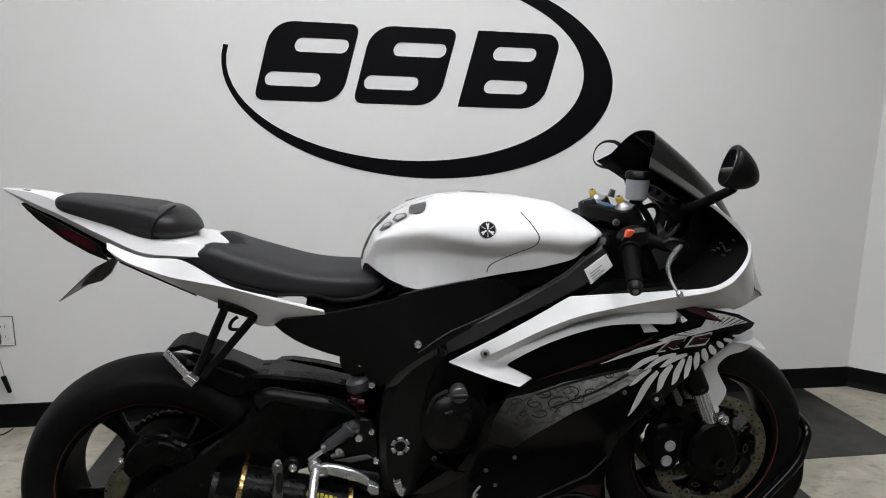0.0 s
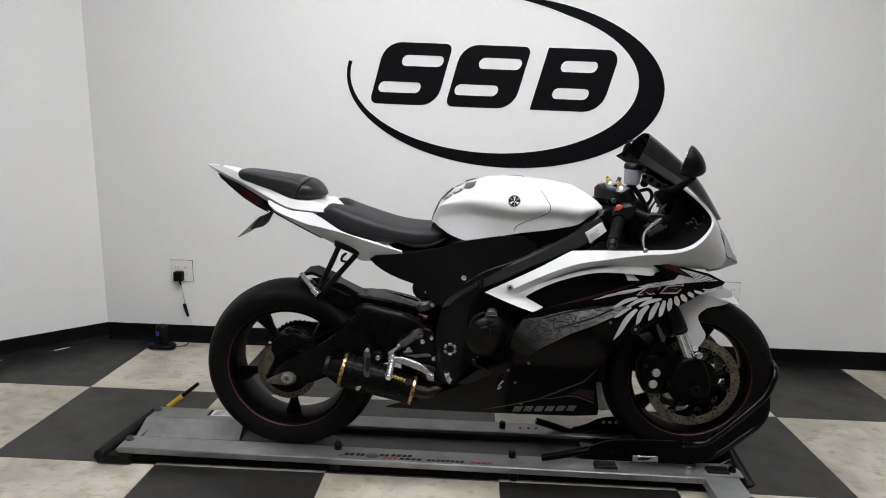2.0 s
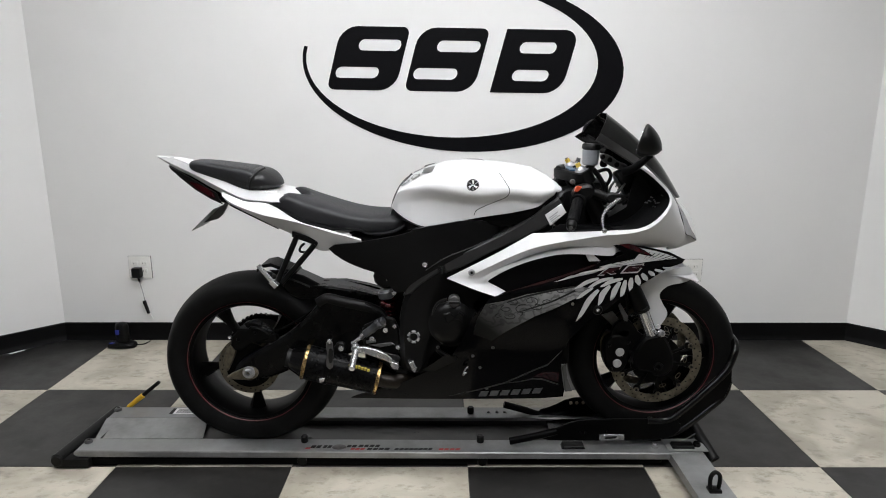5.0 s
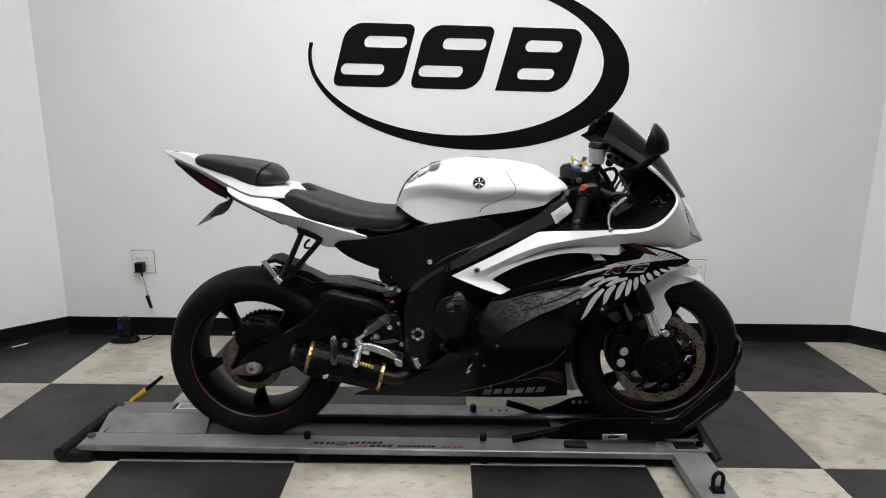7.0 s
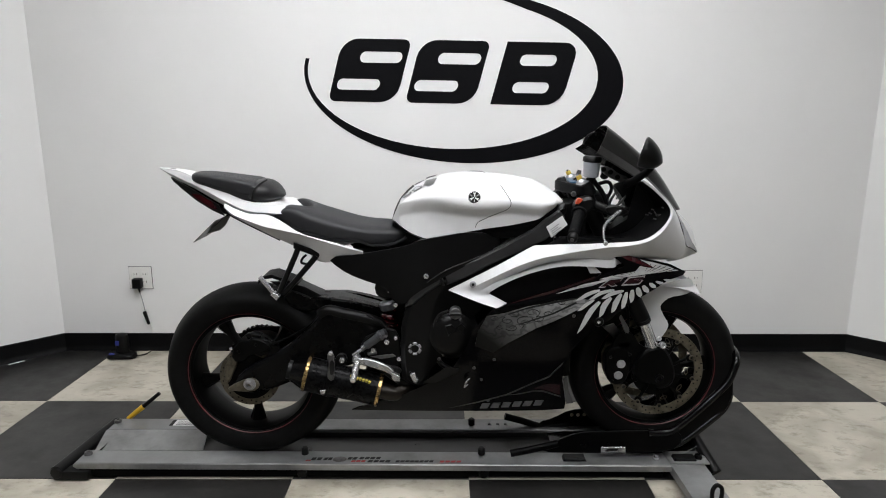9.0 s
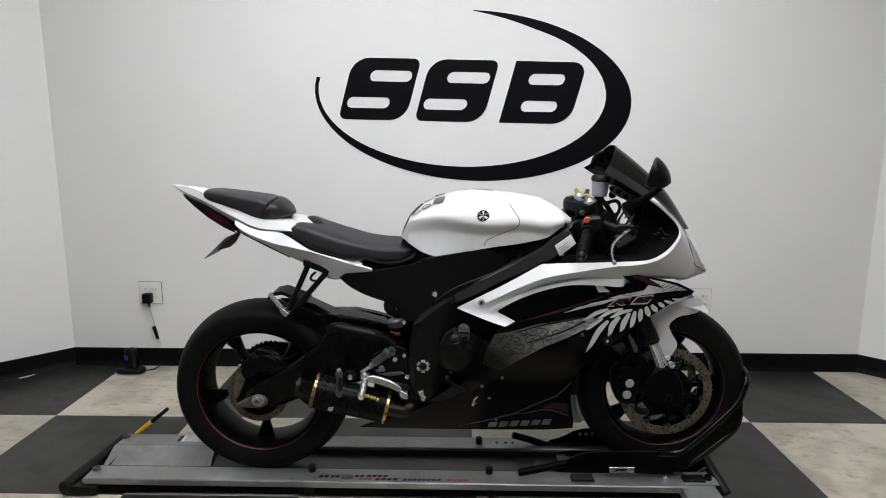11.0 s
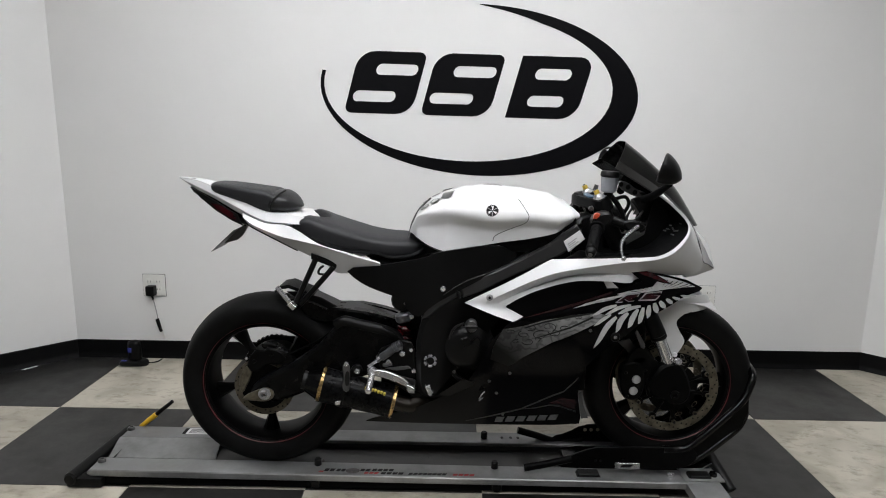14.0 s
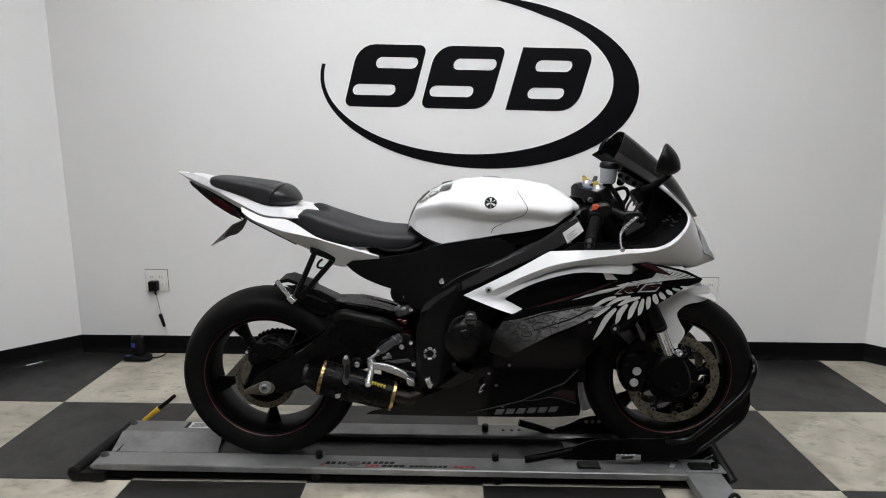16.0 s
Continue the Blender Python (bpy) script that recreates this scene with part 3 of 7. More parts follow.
for x, y in ((0.56, 0.03), (1.235, 0.012), (1.85, 0.012), (2.42, 0.03), (0.56, 0.28), (1.235, 0.29), (1.85, 0.29), (2.42, 0.28)):
    caster(x, y)
# cross beam towards the camera, with a black pull loop
part("outrigger", slab([(2.480, 0.028), (2.594, 0.028), (2.594, ZT - 0.002), (2.480, ZT - 0.002)], -0.56, 0.078, 0.003), ALU, DOL)
part("corner_plate", box(2.478, 2.612, -0.005, 0.076, ZT - 0.0015, ZT + 0.003, 0.0012), ALU, DOL)
part("pull_loop", tube([(2.528, -0.226, 0.056), (2.524, -0.226, 0.085), (2.526, -0.225, 0.108), (2.538, -0.224, 0.120), (2.552, -0.224, 0.110), (2.554, -0.224, 0.085), (2.549, -0.226, 0.056)], 0.0065, 10), BLACKPL, DOL)
part("loop_foot", box(2.520, 2.558, -0.240, -0.210, ZT - 0.003, ZT + 0.008, 0.003), BLACKPL, DOL)
part("outrigger", box(2.50, 2.60, 0.322, 0.72, 0.028, ZT - 0.004, 0.003), STEELB, DOL)
# black levelling foot behind the beam
part("levelling_foot", tube([(2.600, 0.12, 0.10), (2.618, 0.07, 0.065), (2.642, 0.01, 0.020)], 0.020, 12), BLACKPL, DOL)
# lever at the tail end
LV0, LV1, LV2 = ((x + 1.053, y + 0.15, z) for x, y, z in [(-0.567, 0.180, 0.052), (-0.503, 0.185, 0.103), (-0.438, 0.190, 0.156)])
part("lever", rod(LV0, LV1, 0.0085, 0.0105, bevel=0.003), YELLOW, DOL, "yellow gripped release lever")
part("lever_tip", rod(LV1, LV2, 0.0085, 0.007, bevel=0.002), BLACKPL, DOL)
# stickers and print on the rails
part("sticker", box(0.690, 0.800, 0.262, 0.306, ZT - 0.0004, ZT + 0.0008), STICKW, DOL, "white warning sticker")
part("sticker_edge", box(0.676, 0.689, 0.262, 0.306, ZT - 0.0004, ZT + 0.0008), INK, DOL)
part("sticker_mark", box(0.785, 0.815, 0.262, 0.285, ZT - 0.0002, ZT + 0.0012), YELLOW, DOL)
for k in range(4):
    part("sticker_line", box(0.70, 0.78 - 0.01 * (k % 2), 0.269 + 0.009 * k, 0.272 + 0.009 * k, ZT, ZT + 0.0011), INK, DOL)
for x0, x1, y0, y1, m in ((1.262, 1.300, 0.018, 0.034, INK), (1.304, 1.335, 0.018, 0.034, INK), (1.385, 1.420, 0.022, 0.036, INK), (1.425, 1.500, 0.024, 0.038, INK),
                          (1.400, 1.450, 0.006, 0.017, REDINK), (1.456, 1.535, 0.005, 0.017, INK), (1.550, 1.680, 0.005, 0.016, INK), (1.700, 1.775, 0.004, 0.015, REDINK), (1.245, 1.262, 0.012, 0.020, REDINK)):
    n = max(2, int((x1 - x0) / 0.016))
    w = (x1 - x0) / n
    for k in range(n):
        part("print_bar", slab([(x0 + w * k, y0), (x0 + w * (k + 0.78), y0), (x0 + w * (k + 0.78) + 0.004, y1), (x0 + w * k + 0.004, y1)], -ZT - 0.0008, -ZT + 0.0004, 0), m, DOL).rotation_euler = (radians(-90), 0, 0)
part("print_disc", moved(lathe([(0.0, 0.0012), (0.022, 0.0012), (0.024, 0.0), (0.0, 0.0)], 24), Matrix.Translation((1.360, 0.024, ZT)) @ Matrix.Rotation(radians(90), 4, "X") @ Matrix.Diagonal((1, 1, 0.7, 1))), mat("print_grey", (0.09, 0.08, 0.08), 0.5, vary=0.4, scale=90), DOL)

# ---- wheel chock ----
CHO = thing("wheel_chock", "black steel front wheel chock bolted across the dolly rails", "wheel chock")


def cheek(y, y2):
    poly = [(0.997, 0.083), (1.011, 0.104), (1.053, 0.13), (1.111, 0.156), (1.181, 0.162), (1.420, 0.163), (1.448, 0.170), (1.481, 0.130), (1.437, 0.085), (1.263, 0.081), (1.100, 0.080)]
    poly = [(x + 1.053, z) for x, z in poly]
    return part("cheek", slab(poly, y, y2, 0.0015, cut=1), PLATEB, CHO)


cheek(0.030, 0.036)
part("cheek", slab([(2.071, 0.075), (2.13, 0.092), (2.186, 0.125), (2.271, 0.133), (2.347, 0.106), (2.362, 0.046), (2.169, 0.043), (2.093, 0.059)], 0.262, 0.268, 0.0015, cut=1), PLATEB, CHO)
# tile-coloured discs for holes, placed to fit the camera's view
for x, z in [(2.197, 0.107), (2.22, 0.107), (2.244, 0.108)]:
    part("cheek_hole", moved(lathe([(0.0, -0.001), (0.007, -0.001), (0.007, 0.0005), (0.0, 0.0005)], 12), Matrix.Translation((x, 0.2615, z))), TILE_L, CHO, "pale disc standing for a hole")
OX, OY = 1.053, 0.15


def wo(points):
    return [(x + OX, y + OY, z) for x, y, z in points]


near = wo([(1.356, -0.115, 0.154), (1.428, -0.115, 0.157), (1.477, -0.115, 0.193), (1.539, -0.112, 0.252), (1.607, -0.105, 0.321), (1.633, -0.095, 0.362), (1.651, -0.075, 0.407)])
far = [(x, 2 * OY - y, z) for x, y, z in near]
part("hoop", tube(near + [(near[-1][0] + 0.012, OY, near[-1][2] + 0.010)] + far[::-1], 0.0125, 12, 5), STEELB, CHO, "bent steel tube hoop")
low = wo([(1.415, -0.100, 0.087), (1.480, -0.100, 0.113), (1.562, -0.098, 0.181), (1.621, -0.090, 0.236), (1.637, -0.080, 0.290)])
lowf = [(x, 2 * OY - y, z) for x, y, z in low]
part("lower_hoop", tube(low + [(low[-1][0] + 0.012, OY, low[-1][2] + 0.008)] + lowf[::-1], 0.0115, 12, 5), STEELB, CHO)
for s in (-1, 1):
    outline = [(p[0], p[2]) for p in near[1:6]] + [(p[0], p[2]) for p in low[::-1][:4]]
    yy = OY + s * 0.100
    part("gusset", slab(outline, yy - 0.003, yy + 0.003, 0.001), PLATEB, CHO)
part("handle", tube([(1.942, 0.026, 0.082), (2.017, 0.027, 0.097), (2.102, 0.030, 0.117)], 0.0130, 12), PLATEB, CHO)
part("handle", tube(wo([(0.893, 0.118, 0.097), (0.964, 0.118, 0.077), (1.040, 0.118, 0.055), (1.136, 0.118, 0.065)]), 0.0130, 12), PLATEB, CHO)
part("cradle", slab([(2.10, 0.052), (2.16, 0.060), (2.40, 0.058), (2.56, 0.060), (2.60, 0.085), (2.61, 0.080), (2.57, 0.050), (2.10, 0.046)], 0.075, 0.225, 0.001), STEELB, CHO)
part("maker_label", slab([(x + OX, z) for x, z in [(1.197, 0.084), (1.196, 0.105), (1.280, 0.106), (1.282, 0.085)]], 0.0255, 0.031, 0.0008), BILLET, CHO, "small silver label plate")
part("label_mark", slab([(x + OX, z) for x, z in [(1.214, 0.090), (1.219, 0.099), (1.258, 0.101), (1.250, 0.093)]], 0.0245, 0.026, 0), INK, CHO)
for x, z in [(1.130, 0.113), (1.147, 0.113), (1.222, 0.116)]:
    hexbolt((x + OX, 0.031, z), (0, -1, 0), 0.006, 0.005, CHO, "bolt", STEELB)
for x in (2.16, 2.535):
    part("clamp_foot", slab([(x - 0.040, ZT), (x - 0.034, ZT + 0.012), (x + 0.034, ZT + 0.012), (x + 0.040, ZT)], 0.008, 0.045, 0.003), BLACKPL, CHO)
hexbolt((2.44, 0.026, ZT), (0, 0, 1), 0.012, 0.012, CHO)
hexbolt((2.585, 0.030, ZT + 0.003), (0, 0, 1), 0.013, 0.014, CHO, "bolt", STEELB)

# ---- motorcycle: local x forward from the rear axle, -y is its right side ----
BIKE = thing("sport_motorcycle", "white and black sport motorcycle with silver graphics on a dolly", "motorcycle", (OX, OY, 0))
RA, FA = (0.007, 0.345), (1.386, 0.357)


def both(name, bm, material, label="", parent=None, smooth=40):
    """A part on the right side and its twin on the left."""
    other = bm.copy()
    a = part(name, bm, material, parent or BIKE, label, smooth)
    b = part(name, mirrored(other), material, parent or BIKE, label, smooth)
    return a, b


def at(bm, x, z, y=0.0):
    return moved(bm, Matrix.Translation((x, y, z)))


def half(profile):
    """(r, y) from the near bead to the crown, completed on the far side."""
    return profile + [(r, -y) for r, y in profile[::-1][1:]]


def wheel(name, cx, cz, tyre, rim, spokes, stripe, width):
    # rim barrel first: the wheel's parent part
    r = rim
    w = width
    prof = [(r + 0.004, -w), (r + 0.008, -w + 0.004), (r - 0.001, -w + 0.010), (r - 0.002, -w + 0.022), (r - 0.004, -w + 0.036), (r - 0.005, -0.012),
            (r - 0.005, 0.012), (r - 0.004, w - 0.036), (r - 0.002, w - 0.022), (r - 0.001, w - 0.010), (r + 0.008, w - 0.004), (r + 0.004, w),
            (r - 0.003, w - 0.004), (r - 0.006, w - 0.016), (r - 0.010, w - 0.034), (r - 0.010, -w + 0.034), (r - 0.006, -w + 0.016), (r - 0.003, -w + 0.004)]
    rim_ob = part(name, at(lathe(prof, 72, closed=True), cx, cz), RIMB, BIKE, "black cast wheel with thin red rim stripe")
    part("tyre", at(lathe(tyre, 80), cx, cz), TYRE, rim_ob, "black sport tyre")
    for s in (-1, 1):
        part("rim_stripe", at(lathe([(r + 0.0085, s * stripe), (r + 0.0106, s * (stripe + 0.0020)), (r + 0.0106, s * (stripe + 0.0006)), (r + 0.0085, s * (stripe - 0.0014))], 80, closed=True), cx, cz), REDLINE, rim_ob, "red pinstripe")
    part("hub", at(lathe([(0.012, -0.065), (0.030, -0.065), (0.040, -0.050), (0.044, -0.020), (0.044, 0.020), (0.040, 0.050), (0.030, 0.065), (0.012, 0.065)], 28, closed=True), cx, cz), RIMB, rim_ob)
    for a in spokes:
        bm = bmesh.new()
        loops = []
        for rad, hw, ht in ((0.036, 0.020, 0.030), (0.075, 0.013, 0.024), (0.12, 0.0115, 0.020), (r - 0.060, 0.014, 0.018), (r - 0.007, 0.030, 0.020)):
            loops.append([(rad, s * ht * 0.6 if abs(t) > 0.9 else s * ht, t * hw) for s, t in ((-1, -0.55), (-1, 0.55), (-0.4, 1), (0.4, 1), (1, 0.55), (1, -0.55), (0.4, -1), (-0.4, -1))])
        rings(bm, loops)
        moved(bm, Matrix.Translation((cx, 0, cz)) @ Matrix.Rotation(radians(-a), 4, "Y"))
        part("spoke", bm, RIMB, rim_ob)
    return rim_ob


T_R = half([(0.203, -0.060), (0.214, -0.0715), (0.232, -0.081), (0.250, -0.086), (0.264, -0.088), (0.277, -0.081), (0.288, -0.065), (0.296, -0.043), (0.3030, -0.020), (0.305, 0.0)])
T_F = half([(0.195, -0.038), (0.205, -0.046), (0.225, -0.054), (0.246, -0.059), (0.258, -0.060), (0.271, -0.053), (0.281, -0.040), (0.287, -0.023), (0.290, 0.0)])
REARW = wheel("rear_wheel", *RA, T_R, 0.205, [268, 196, 124, 52, 340], 0.0725, 0.070)
FRONTW = wheel("front_wheel", *FA, T_F, 0.197, [217, 289, 1, 73, 145], 0.0468, 0.046)


def disc(cx, cz, y, ro, ri, holes, parent, thick=0.005, steel=None):
    d = part("brake_disc", at(lathe([(ri, -thick / 2), (ro - 0.001, -thick / 2), (ro, -thick / 2 + 0.001), (ro, thick / 2), (ri, thick / 2)], 72, closed=True), cx, cz, y), steel or DISC, parent, "drilled steel brake disc, rust-tinted")
    n = holes
    pits = []
    for k in range(n):
        for j, rr in enumerate((0.25, 0.55, 0.82)):
            a = 2 * math.pi * (k + 0.33 * j) / n
            r = ri + (ro - ri) * rr
            s = -1 if y < 0 else 1
            pits.append(at(lathe([(0.0, -0.0004), (0.0030, -0.0004), (0.0030, 0.001), (0.0, 0.001)], 8), cx + r * math.cos(a), cz + r * math.sin(a), y + s * thick / 2))
    # flat dark discs paint the shade inside the drilled holes
    part("hole_dot", joined(*pits), INK, d)
    return d


# front discs on black carriers
for s in (-1, 1):
    d = disc(*FA, s * 0.072, 0.155, 0.1265, 20, FRONTW)
    car = [at(lathe([(0.030, -0.003), (0.086, -0.003), (0.086, 0.003), (0.030, 0.003)], 40, closed=True), *FA, s * 0.066)]
    for k in range(10):
        a = radians(18 + 36 * k)
        arm = box(0.055, 0.118, -0.003, 0.003, -0.0055, 0.0055, 0.002, 1)
        pad = lathe([(0.004, -0.003), (0.0125, -0.003), (0.0125, 0.003), (0.004, 0.003)], 16, closed=True)
        car.append(moved(pad, Matrix.Translation((FA[0] + 0.118 * math.cos(a + 0.12), s * 0.0705, FA[1] + 0.118 * math.sin(a + 0.12)))))
        car.append(moved(arm, Matrix.Translation((FA[0], s * 0.068, FA[1])) @ Matrix.Rotation(-a - 0.12, 4, "Y")))
    for c in car:
        part("disc_carrier", c, RIMB, d)
    for k in range(10):
        a = radians(18 + 36 * k)
        p = (FA[0] + 0.1235 * math.cos(a + 0.12), s * 0.0755, FA[1] + 0.1235 * math.sin(a + 0.12))
        part("bobbin", moved(lathe([(0.0052, 0.002), (0.0078, 0.002), (0.0085, 0.0), (0.0085, -0.004), (0.0052, -0.004)], 16, closed=True), Matrix.Translation(p)), DISC, d)
        part("bobbin_core", moved(lathe([(0.0, 0.001), (0.0050, 0.001), (0.0050, -0.003), (0.0, -0.003)], 12), Matrix.Translation(p)), INK, d)
        # slotted inner web of the carrier, bare edges
        a += radians(18)
        slot = lathe([(0.0060, -0.0012), (0.0078, -0.0012), (0.0078, 0.0012), (0.0060, 0.0012)], 16, closed=True)
        part("carrier_slot", moved(slot, Matrix.Translation((FA[0] + 0.100 * math.cos(a), s * 0.0695, FA[1] + 0.100 * math.sin(a))) @ Matrix.Rotation(-a, 4, "Y") @ Matrix.Diagonal((0.8, 1, 1.6, 1))), DISC, d)
# rear disc
rd = disc(*RA, -0.088, 0.102, 0.080, 12, REARW, steel=DISCR)
part("disc_carrier", at(lathe([(0.020, -0.004), (0.081, -0.004), (0.081, 0.004), (0.020, 0.004)], 40, closed=True), *RA, -0.086), RIMB, rd)
# chain sprocket behind
teeth = []
for k in range(43):
    a = 2 * math.pi * k / 43
    teeth.append(moved(box(0.104, 0.116, -0.003, 0.003, -0.004, 0.004), Matrix.Translation((RA[0], 0.088, RA[1])) @ Matrix.Rotation(a, 4, "Y")))
part("sprocket", joined(at(lathe([(0.05, -0.003), (0.106, -0.003), (0.106, 0.003), (0.05, 0.003)], 48, closed=True), *RA, 0.088), *teeth), GREY, REARW)
part("chain", joined(tube([(-0.02, 0.09, RA[1] + 0.113), (0.25, 0.09, 0.445), (0.50, 0.09, 0.455)], 0.009, 8, smooth=False), tube([(-0.02, 0.09, RA[1] - 0.113), (0.25, 0.09, 0.30), (0.50, 0.09, 0.385)], 0.009, 8, smooth=False),
                     moved(lathe([(0.108, -0.008), (0.1185, -0.008), (0.1185, 0.008), (0.108, 0.008)], 40, closed=True), Matrix.Translation((RA[0], 0.09, RA[1]))),
                     *(moved(box(0.112, 0.1235, -0.009, 0.009, -0.0052, 0.0052, 0.003, 1), Matrix.Translation((RA[0], 0.09, RA[1])) @ Matrix.Rotation(2 * math.pi * k / 43, 4, "Y")) for k in range(43))), ENGB, BIKE)

# ---- swingarm, rear axle, rear brake ----
SWING = [(-0.027, 0.314), (-0.032, 0.348), (0.008, 0.387), (0.122, 0.447), (0.199, 0.506), (0.260, 0.574), (0.290, 0.594), (0.384, 0.576), (0.443, 0.559), (0.476, 0.537), (0.503, 0.463), (0.493, 0.432), (0.400, 0.419), (0.307, 0.398), (0.193, 0.361), (0.079, 0.311), (0.003, 0.302)]
sw = slab(SWING, -0.138, -0.085, 0.012, cut=1)
SA = both("swingarm", sw, SWINGB, "satin black braced swingarm")[0]
part("swingarm_bridge", box(0.36, 0.46, -0.10, 0.10, 0.40, 0.50, 0.02), SATINB, BIKE)
# lighter tube added along the arm's shoulder to carry its highlight
part("swingarm_highlight", tube([(0.258, -0.121, 0.573), (0.288, -0.123, 0.588), (0.330, -0.124, 0.579), (0.390, -0.124, 0.566), (0.436, -0.122, 0.551), (0.462, -0.120, 0.532)], 0.0185, 14, 5), ENGC, SA)
part("axle_block", slab([(-0.051, 0.331), (0.022, 0.365), (0.051, 0.354), (0.054, 0.330), (0.030, 0.315), (-0.044, 0.319)], -0.150, -0.136, 0.003, cut=1), DISC, SA, "bare steel axle block")
AX = (0.024, -0.150, 0.344)
part("axle_nut", joined(moved(lathe([(0.008, 0.0), (0.0145, 0.0), (0.0155, -0.003), (0.0155, -0.012), (0.0140, -0.014), (0.008, -0.014)], 6, closed=True), Matrix.Translation(AX)),
                        moved(lathe([(0.010, 0.002), (0.0205, 0.002), (0.0205, -0.003), (0.010, -0.003)], 24, closed=True), Matrix.Translation(AX))), CAPM, SA, "silver hollow axle nut")
part("axle", rod((AX[0], -0.145, AX[2]), (AX[0], 0.145, AX[2]), 0.010), GREY, SA)
cal = slab([(-0.038, 0.430), (-0.030, 0.461), (-0.006, 0.487), (0.021, 0.484), (0.033, 0.495), (0.059, 0.490), (0.084, 0.476), (0.092, 0.455), (0.064, 0.441), (0.026, 0.434), (0.002, 0.412), (-0.026, 0.410)], -0.128, -0.068, 0.004)
RC = part("rear_caliper", cal, ENGB, BIKE, "black rear brake caliper")
part("caliper_arm", slab([(0.029, 0.474), (0.064, 0.490), (0.093, 0.483), (0.122, 0.455), (0.109, 0.432), (0.076, 0.435), (0.045, 0.427), (0.031, 0.443)], -0.120, -0.095, 0.005, cut=1), SWINGB, RC)
part("caliper_lug", slab([(0.004, 0.501), (0.034, 0.509), (0.063, 0.502), (0.055, 0.486), (0.021, 0.482)], -0.118, -0.090, 0.004, cut=1), SWINGB, RC)
for p in ((-0.011, -0.129, 0.449), (0.046, -0.129, 0.473)):
    hexbolt(p, (0, -1, 0), 0.006, 0.004, RC, "caliper_bolt", ENGB)
hexbolt((-0.034, -0.136, 0.461), (0, -1, 0), 0.006, 0.006, RC)
part("caliper_bracket", slab([(-0.052, 0.418), (-0.029, 0.430), (-0.023, 0.406), (-0.045, 0.356), (-0.062, 0.325), (-0.072, 0.345), (-0.072, 0.382)], -0.112, -0.100, 0.003, cut=1), DISC, RC)
part("brake_hose", tube([(0.066, -0.125, 0.466), (0.124, -0.112, 0.480), (0.201, -0.108, 0.520), (0.258, -0.106, 0.560)], 0.004, 8), ENGB, RC)

# ---- hugger over the rear tyre ----
hug = [(0.129, 0.643), (0.152, 0.647), (0.226, 0.621), (0.301, 0.614), (0.376, 0.603), (0.470, 0.577), (0.470, 0.557), (0.413, 0.548), (0.319, 0.571), (0.253, 0.578), (0.196, 0.566), (0.149, 0.589), (0.128, 0.620)]
HU = part("hugger", slab(hug, -0.078, -0.03, 0.006, cut=1), SWINGB, BIKE, "black rear hugger with a stepped top")
TOPL = [(0.096, 0.655), (0.170, 0.654), (0.251, 0.616), (0.292, 0.617), (0.374, 0.595), (0.466, 0.568)]
# top plate's grey sheen is put into its colour
part("hugger_top", slab(TOPL + [(x, z - 0.010) for x, z in TOPL[::-1]], -0.070, 0.030, 0.003), HUGP, HU, "top plate, coloured paler for its sheen")
SL = (0.264, 0.000, 0.615)
part("hugger_slot", box(SL[0] - 0.010, SL[0] + 0.010, -0.004, 0.004, SL[2] - 0.006, SL[2] + 0.003), INK, HU)
FINL = [(0.043, 0.670), (0.060, 0.685), (0.091, 0.691), (0.164, 0.663), (0.172, 0.653)]
part("hugger_fin", slab(FINL + [(x, z - 0.012) for x, z in FINL[::-1]], -0.060, 0.040, 0.003), MATTEB, HU)
part("hugger_side", slab([(0.088, 0.672), (0.117, 0.672), (0.201, 0.654), (0.256, 0.623), (0.227, 0.612), (0.172, 0.630), (0.125, 0.645)], -0.076, -0.066, 0.003), MATTEB, HU)
# pale tube that paints the highlight line on the hugger's side
part("hugger_highlight", tube([(0.141, -0.080, 0.645), (0.175, -0.081, 0.638), (0.222, -0.081, 0.617)], 0.0032, 8), SATINL, HU)

# ---- frame ----
FR = [(1.042, 0.944), (1.040, 0.916), (1.005, 0.858), (0.980, 0.831), (0.902, 0.795), (0.816, 0.756), (0.728, 0.709), (0.675, 0.672), (0.649, 0.637), (0.633, 0.571), (0.620, 0.456), (0.615, 0.378), (0.591, 0.346), (0.547, 0.354), (0.525, 0.377), (0.521, 0.513), (0.536, 0.607), (0.560, 0.645), (0.613, 0.690), (0.675, 0.723), (0.780, 0.772), (0.857, 0.823), (0.954, 0.891), (1.011, 0.940)]
FRO = both("frame_spar", slab(FR, -0.180, -0.120, 0.016, cut=1, lean=(0.03, 0)), FRAMEB, "satin black twin-spar frame")[0]
# frame facet, its lit look put into the colour
part("frame_lit_facet", slab([(0.537, 0.618), (0.546, 0.647), (0.576, 0.680), (0.638, 0.724), (0.651, 0.711), (0.652, 0.694), (0.598, 0.658), (0.564, 0.625)], -0.1925, -0.172, 0.005), FACET, FRO)
part("frame_joint", slab([(0.640, 0.722), (0.647, 0.727), (0.660, 0.704), (0.662, 0.690), (0.655, 0.690), (0.652, 0.706)], -0.1945, -0.172, 0.002), INK, FRO)
COVER = [(0.295, 0.774), (0.410, 0.789), (0.560, 0.820), (0.572, 0.834), (0.760, 0.863), (0.848, 0.833), (0.794, 0.786), (0.657, 0.716), (0.568, 0.664), (0.536, 0.626), (0.497, 0.644), (0.483, 0.685), (0.391, 0.711), (0.335, 0.738)]
both("side_cover", panel(COVER, lambda x, z: -0.168 - 0.030 * math.sin(max(0, min(1, (x - 0.3) / 0.55)) * 3.14), 0.012, cut=1), COVERB, "matt black side cover")
